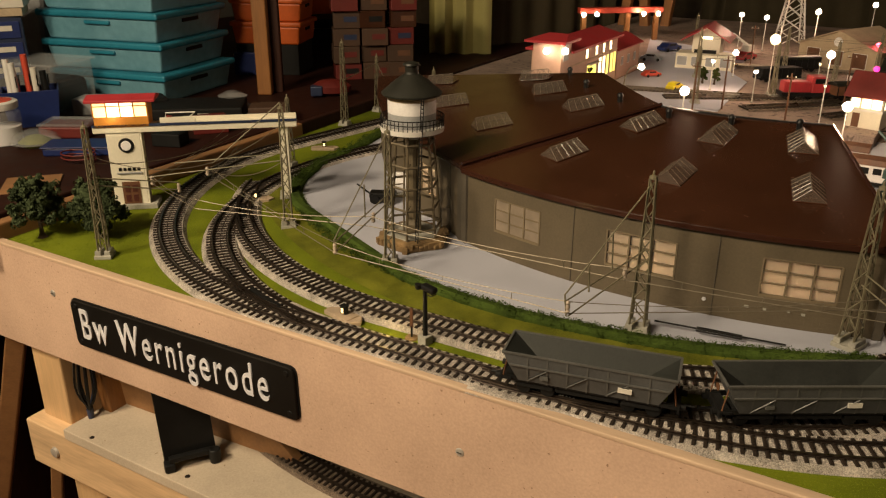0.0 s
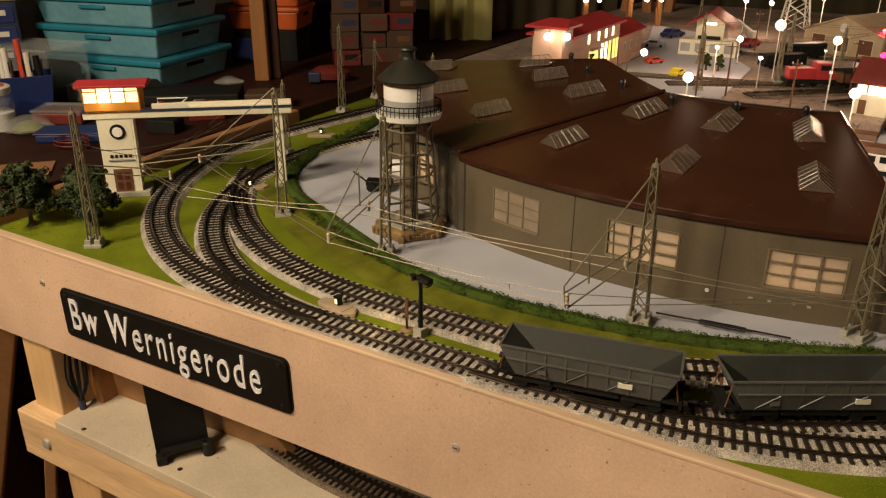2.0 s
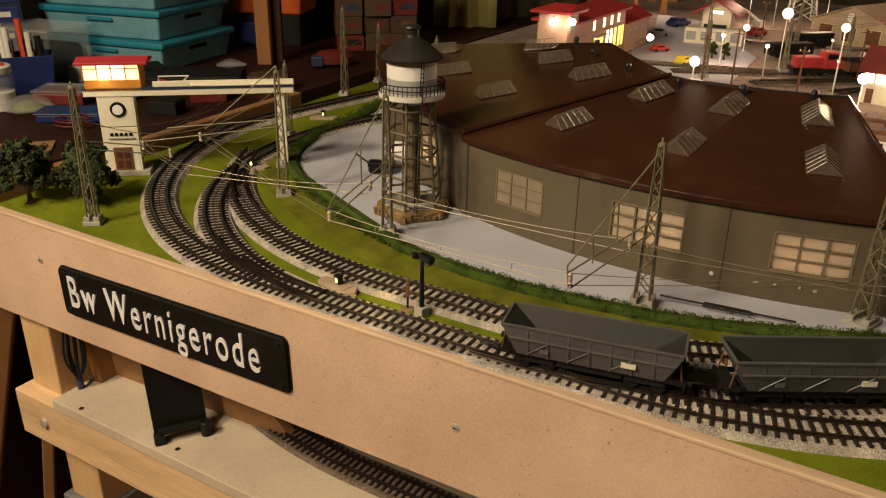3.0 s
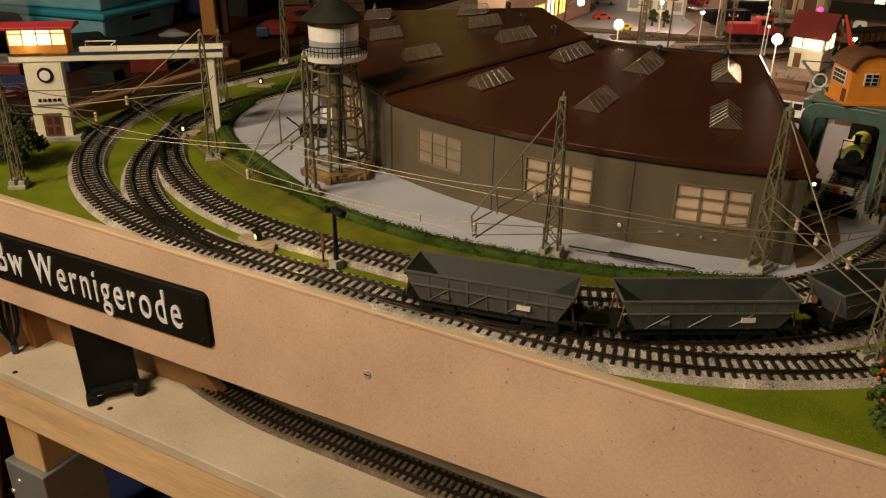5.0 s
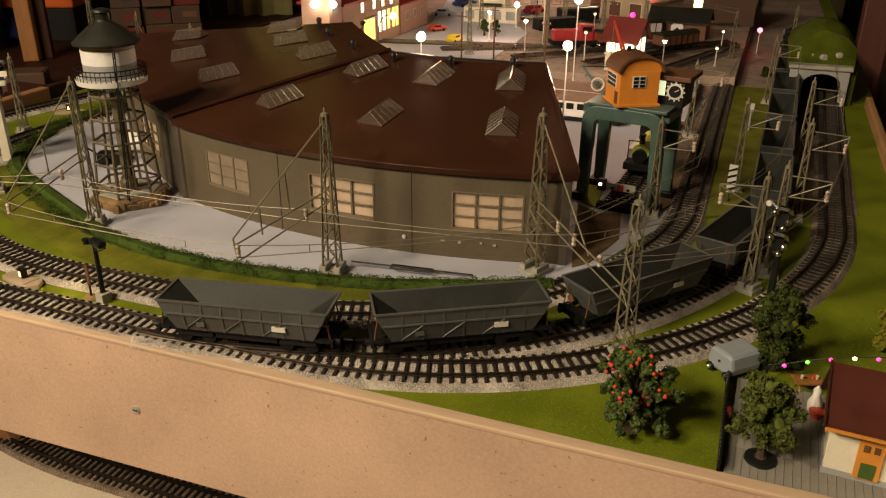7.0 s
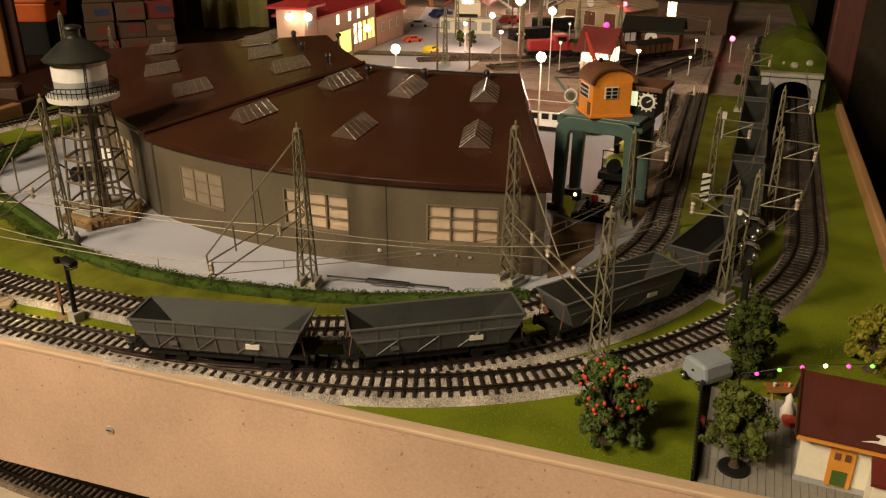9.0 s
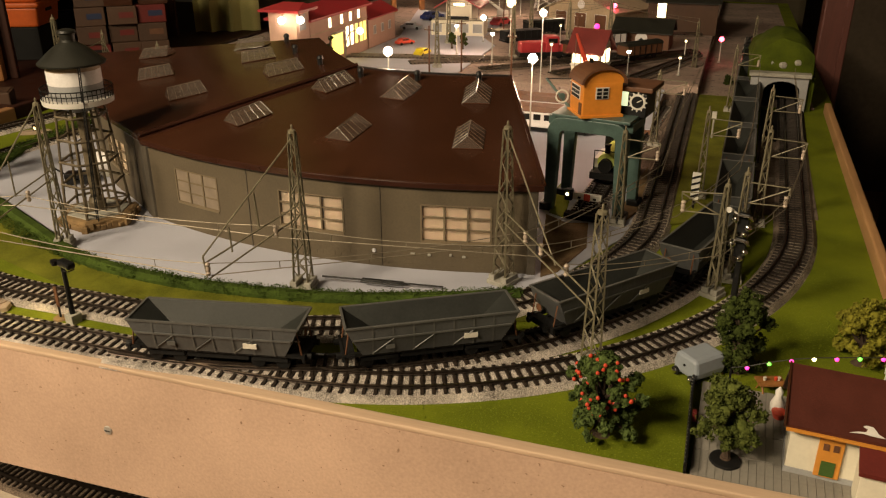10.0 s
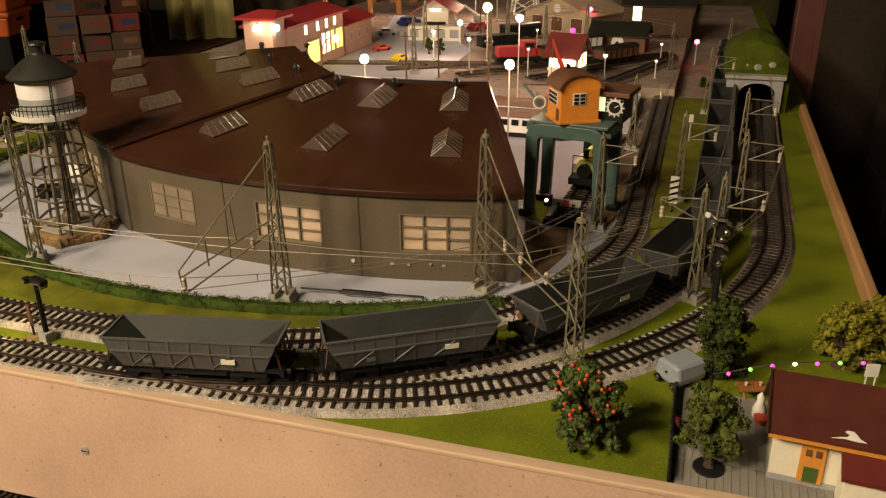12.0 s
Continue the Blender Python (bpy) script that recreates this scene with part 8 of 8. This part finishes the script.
part("body", Geo().box((0, 0, 0.035), (0.15, 0.13, 0.07)), COAL, base_box, "", 0.002)
part("lid", Geo().box((0, 0, 0.0705), (0.148, 0.128, 0.0012)), COAL, base_box)
blue_box = thing("carton", "small bright blue carton before the orange crates", "carton", (-0.700, 1.000, -0.030), 20)
part("body", Geo().box((0, 0, 0.026), (0.055, 0.030, 0.052)), BLUE, blue_box, "", 0.002)
part("flap", Geo().box((0.006, 0, 0.0525), (0.040, 0.028, 0.0012)), BLUE, blue_box)
z = 0.0412
for i in range(5):
    crate("storage_crate", "stacked orange plastic parts crate", (-0.675 + rnd.uniform(-0.006, 0.006), 1.075, z), 25 + rnd.uniform(-3, 3), (0.165, 0.13, 0.052), CRATE)
    z += 0.0525
shelf = thing("shelf_unit", "dark shelf unit with stored cartons", "shelf", (-0.72, 1.42, -0.030), 40)
for zz in (0.0, 0.095, 0.23):
    part("board", Geo().box((0, 0, zz + 0.006), (0.26, 0.16, 0.012)), RED_WOOD, shelf, "", 0.001)
for s in (-0.13, 0.13):
    part("side", Geo().box((s, 0, 0.30), (0.014, 0.16, 0.60)), RED_WOOD, shelf, "", 0.001)
part("back_panel", Geo().box((0, 0.078, 0.30), (0.26, 0.006, 0.60)), COAL, shelf)
for k, (x, zz, w, h, m) in enumerate(((-0.06, 0.108, 0.10, 0.05, CRATE), (0.05, 0.108, 0.09, 0.035, CRATE), (-0.02, 0.243, 0.18, 0.06, CRATE), (-0.07, 0.014, 0.08, 0.05, COAL))):
    bx = thing("carton", "orange stored carton on the shelf" if m is CRATE else "black stored carton on the shelf", "carton", tuple(pose(-0.72, 1.42, -0.030, 0, 0, 40) @ Vector((x, -0.01, zz - 0.002))), 40)
    part("body", Geo().box((0, 0, h / 2), (w, 0.11, h)), m, bx, "", 0.002)
    part("tape", Geo().box((0, 0, h), (w, 0.02, 0.0008)), LABEL, bx)
for k in range(18):
    col, row = k % 3, k // 3
    m = (BOX_BROWN, BOX_BROWN, BOX_RED, BOX_BROWN, ROOF, BOX_BROWN)[rnd.randrange(6)]
    p = pose(-0.425, 1.135, -0.030, 0, 0, 42) @ Vector((-0.065 + col * 0.064 + rnd.uniform(-0.004, 0.004), rnd.uniform(-0.008, 0.008), row * 0.0385))
    bx = thing("model_carton", "stacked worn model railway carton", "carton", tuple(p), 42 + rnd.uniform(-3, 3), "model cartons")
    part("body", Geo().box((0, 0, 0.019), (0.060, 0.07, 0.038)), m, bx, "", 0.0015)
    part("print", Geo().box((0.008, -0.0353, 0.020), (0.030, 0.0006, 0.012)), (BROWN, BOX_RED, BLUE_DARK, COAL)[rnd.randrange(4)], bx)
tin = thing("red_bag", "red cloth bag lying on the workbench", "bag", (-0.375, 0.905, -0.030), 38)
tin.matrix_basis = tin.matrix_basis @ Matrix.Diagonal((0.62, 0.62, 0.7, 1))
part("body", Geo().lathe([(0.02, 0), (0.055, 0.012), (0.058, 0.03), (0.035, 0.046), (0.01, 0.05)], 14, (0, 0, 0), Matrix.Diagonal((1.2, 0.7, 1, 1))), BOX_RED, tin, "", 0, True)
part("flap", Geo().box((-0.05, -0.02, 0.02), (0.04, 0.04, 0.03)), BLUE_DARK, tin, "", 0.004)
bagw = thing("plastic_bag", "crumpled clear white plastic bag", "bag", (-0.450, 0.690, -0.030), 0)
part("body", Geo().lathe([(0.02, 0), (0.032, 0.010), (0.024, 0.022), (0.030, 0.030), (0.008, 0.040)], 7), CLEAR, bagw, "", 0, True)
part("content", Geo().lathe([(0.016, 0.001), (0.022, 0.010), (0.012, 0.020)], 9), TANK_G, bagw, "", 0, True)
jar = thing("glass_jar", "clear jar of white powder with a red-topped lid", "jar", (-0.604, 0.312, -0.030))
part("glass", Geo().lathe([(0.030, 0), (0.033, 0.004), (0.033, 0.052), (0.027, 0.060)], 24), CLEAR, jar, "", 0, True)
part("powder", Geo().lathe([(0.030, 0.002), (0.031, 0.030)], 24), TANK_W, jar, "", 0, True)
lidj = part("lid", Geo().lathe([(0.031, 0.059), (0.032, 0.062), (0.032, 0.070), (0.029, 0.072)], 24), WHITE, jar, "white screw lid", 0, True)
part("disc", Geo().lathe([(0.024, 0.0721), (0.023, 0.073)], 24), BUFFER_RED, lidj)
lump = thing("plastic_bag", "crumpled clear bag with moss scraps", "bag", (-0.545, 0.330, -0.030), 20)
part("body", Geo().lathe([(0.03, 0), (0.040, 0.008), (0.032, 0.020), (0.010, 0.028)], 9), CLEAR, lump, "", 0, True)
part("moss", Geo().lathe([(0.022, 0.001), (0.028, 0.008), (0.012, 0.017)], 9), MOSS, lump, "", 0, True)
bin_ = thing("blue_bin", "open dark blue plastic bin holding markers", "bin", (-0.683, 0.425, -0.030), 55)
g = Geo()
vs = [(sx * (0.040 if z == 0 else 0.048) * k, sy * (0.028 if z == 0 else 0.034) * k, zz) for z, k, zz in ((0, 1, 0), (1, 1, 0.065), (1, 0.94, 0.065), (0, 0.93, 0.004)) for sx, sy in ((-1, -1), (1, -1), (1, 1), (-1, 1))]
fs = [(0, 3, 2, 1), (12, 13, 14, 15)] + [(a + i, a + (i + 1) % 4, a + 4 + (i + 1) % 4, a + 4 + i) for a in (0, 4, 8) for i in range(4)]
part("tub", g.add(vs, fs), BLUE, bin_, "", 0.001)
for i, (x, y, m) in enumerate(((-0.030, 0.0, WHITE), (-0.018, 0.008, BUFFER_RED), (-0.022, -0.010, WHITE), (0.0, 0.005, BUFFER_RED), (0.012, -0.008, LABEL), (0.022, 0.006, CARAVAN), (0.030, -0.004, BLACK))):
    mk = thing("marker_pen", "marker pen standing in the blue bin", "pen", tuple(pose(-0.683, 0.425, -0.0255, 0, 0, 55) @ Vector((x, y, 0))), 0, "marker pens")
    part("barrel", Geo().rod((0, 0, 0), (rnd.uniform(-0.008, 0.008), rnd.uniform(-0.006, 0.006), 0.10 + rnd.uniform(-0.015, 0.02)), 0.0058, 0.0055, 10), m, mk, "", 0, True)
    part("clip", Geo().box((0.006, 0, 0.075), (0.001, 0.002, 0.02)), BLACK, mk)
rack = thing("drawer_rack", "blue and black drawer rack with pale labels", "rack", (-0.915, 0.520, -0.030), 57)
part("case", Geo().box((0, 0, 0.085), (0.11, 0.10, 0.17)), BLUE_DARK, rack, "", 0.003)
for k in range(4):
    dw = part("drawer", Geo().box((0, -0.0505, 0.025 + k * 0.040), (0.098, 0.004, 0.032)), BLUE, rack, "", 0.001)
    part("label_strip", Geo().box((0.01, -0.0532, 0.028 + k * 0.040), (0.05, 0.001, 0.010)), LABEL, dw)
books = thing("paper_stack", "stack of pale papers on the drawer rack", "papers", (-0.915, 0.520, 0.140), 50)
for k in range(3):
    part("sheaf", Geo().box((0.004 * k, 0, 0.008 + k * 0.016), (0.13, 0.10, 0.015)), (TAN, LABEL, PINK_WALL)[k], books, "", 0.001)
grey_tub = thing("grey_tub", "tall pale grey translucent plastic tub", "tub", (-1.075, 0.700, -0.030), 20)
part("shell", Geo().box((0, 0, 0.17), (0.20, 0.16, 0.34)), TANK_G, grey_tub, "", 0.012)
part("lid", Geo().box((0, 0, 0.350), (0.21, 0.17, 0.020)), TANK_G, grey_tub, "", 0.004)
redb = thing("parts_tray", "clear lidded tray over red plastic parts", "tray", (-0.560, 0.408, -0.030), 30)
part("tray", Geo().box((0, 0, 0.010), (0.085, 0.06, 0.020)), BOX_RED, redb, "", 0.003)
part("lid", Geo().box((0, 0, 0.0225), (0.088, 0.063, 0.005)), CLEAR, redb, "", 0.002)
blt = thing("parts_tray", "flat blue plastic tray", "tray", (-0.445, 0.345, -0.030), 35)
part("tray", Geo().box((0, 0, 0.007), (0.11, 0.05, 0.014)), BLUE, blt, "", 0.003)
part("rim", Geo().box((0, 0, 0.0145), (0.115, 0.055, 0.002)), BLUE, blt, "", 0.001)
sheet_p = thing("cardboard_sheet", "brown cardboard sheet lying on the workbench", "cardboard", (-0.362, 0.196, -0.030), -42)
part("sheet", Geo().box((0, 0, 0.0012), (0.075, 0.075, 0.0022)), PINE_DARK, sheet_p, "", 0.0006)
part("flap", Geo().box((0.026, 0.002, 0.0034), (0.020, 0.068, 0.0020)), PINE_DARK, sheet_p)
redw = thing("red_wire_coil", "loose coil of red wire on the workbench", "wire", (-0.41, 0.31, -0.030), 0)
coil = [Vector((0.03 * math.cos(a * 0.5), 0.022 * math.sin(a * 0.5), 0.002 + 0.0005 * a)) for a in range(30)]
part("strand", Geo().wire(coil, 0.0012, 6), BOX_RED, redw)
tub = thing("clear_tub", "clear plastic tub with dark cloth inside", "tub", (-0.800, 0.530, -0.030), 12)
part("shell", Geo().box((0, 0, 0.045), (0.16, 0.11, 0.09)), CLEAR, tub, "", 0.006)
part("cloth", Geo().box((0, 0, 0.030), (0.14, 0.095, 0.056)), COAL, tub, "", 0.012)
part("rim", Geo().box((0, 0, 0.091), (0.17, 0.12, 0.005)), CLEAR, tub, "", 0.002)
darkbox = thing("black_case", "flat black case on the workbench", "case", (-0.47, 0.60, -0.030), 38)
part("body", Geo().box((0, 0, 0.015), (0.20, 0.10, 0.030)), COAL, darkbox, "", 0.004)
part("latch", Geo().box((0.03, -0.051, 0.016), (0.02, 0.002, 0.010)), SCREW, darkbox)
loose = ((-0.36, 0.45, 20, 0.05, COAL), (-0.37, 0.55, 50, 0.06, BOX_RED), (-0.50, 0.48, 10, 0.06, BLUE_DARK), (-0.33, 0.66, 35, 0.07, BOX_BROWN), (-0.66, 0.54, 25, 0.07, TANK_G), (-0.56, 0.57, 60, 0.08, COAL))
for x, y, rz, w, m in loose:
    o = thing("small_carton", "small worn carton lying on the workbench", "carton", (x, y, -0.030), rz)
    part("body", Geo().box((0, 0, w * 0.22), (w, w * 0.7, w * 0.44)), m, o, "", 0.002)
    part("flap", Geo().box((w * 0.1, 0, w * 0.445), (w * 0.7, w * 0.66, 0.0012)), m, o)
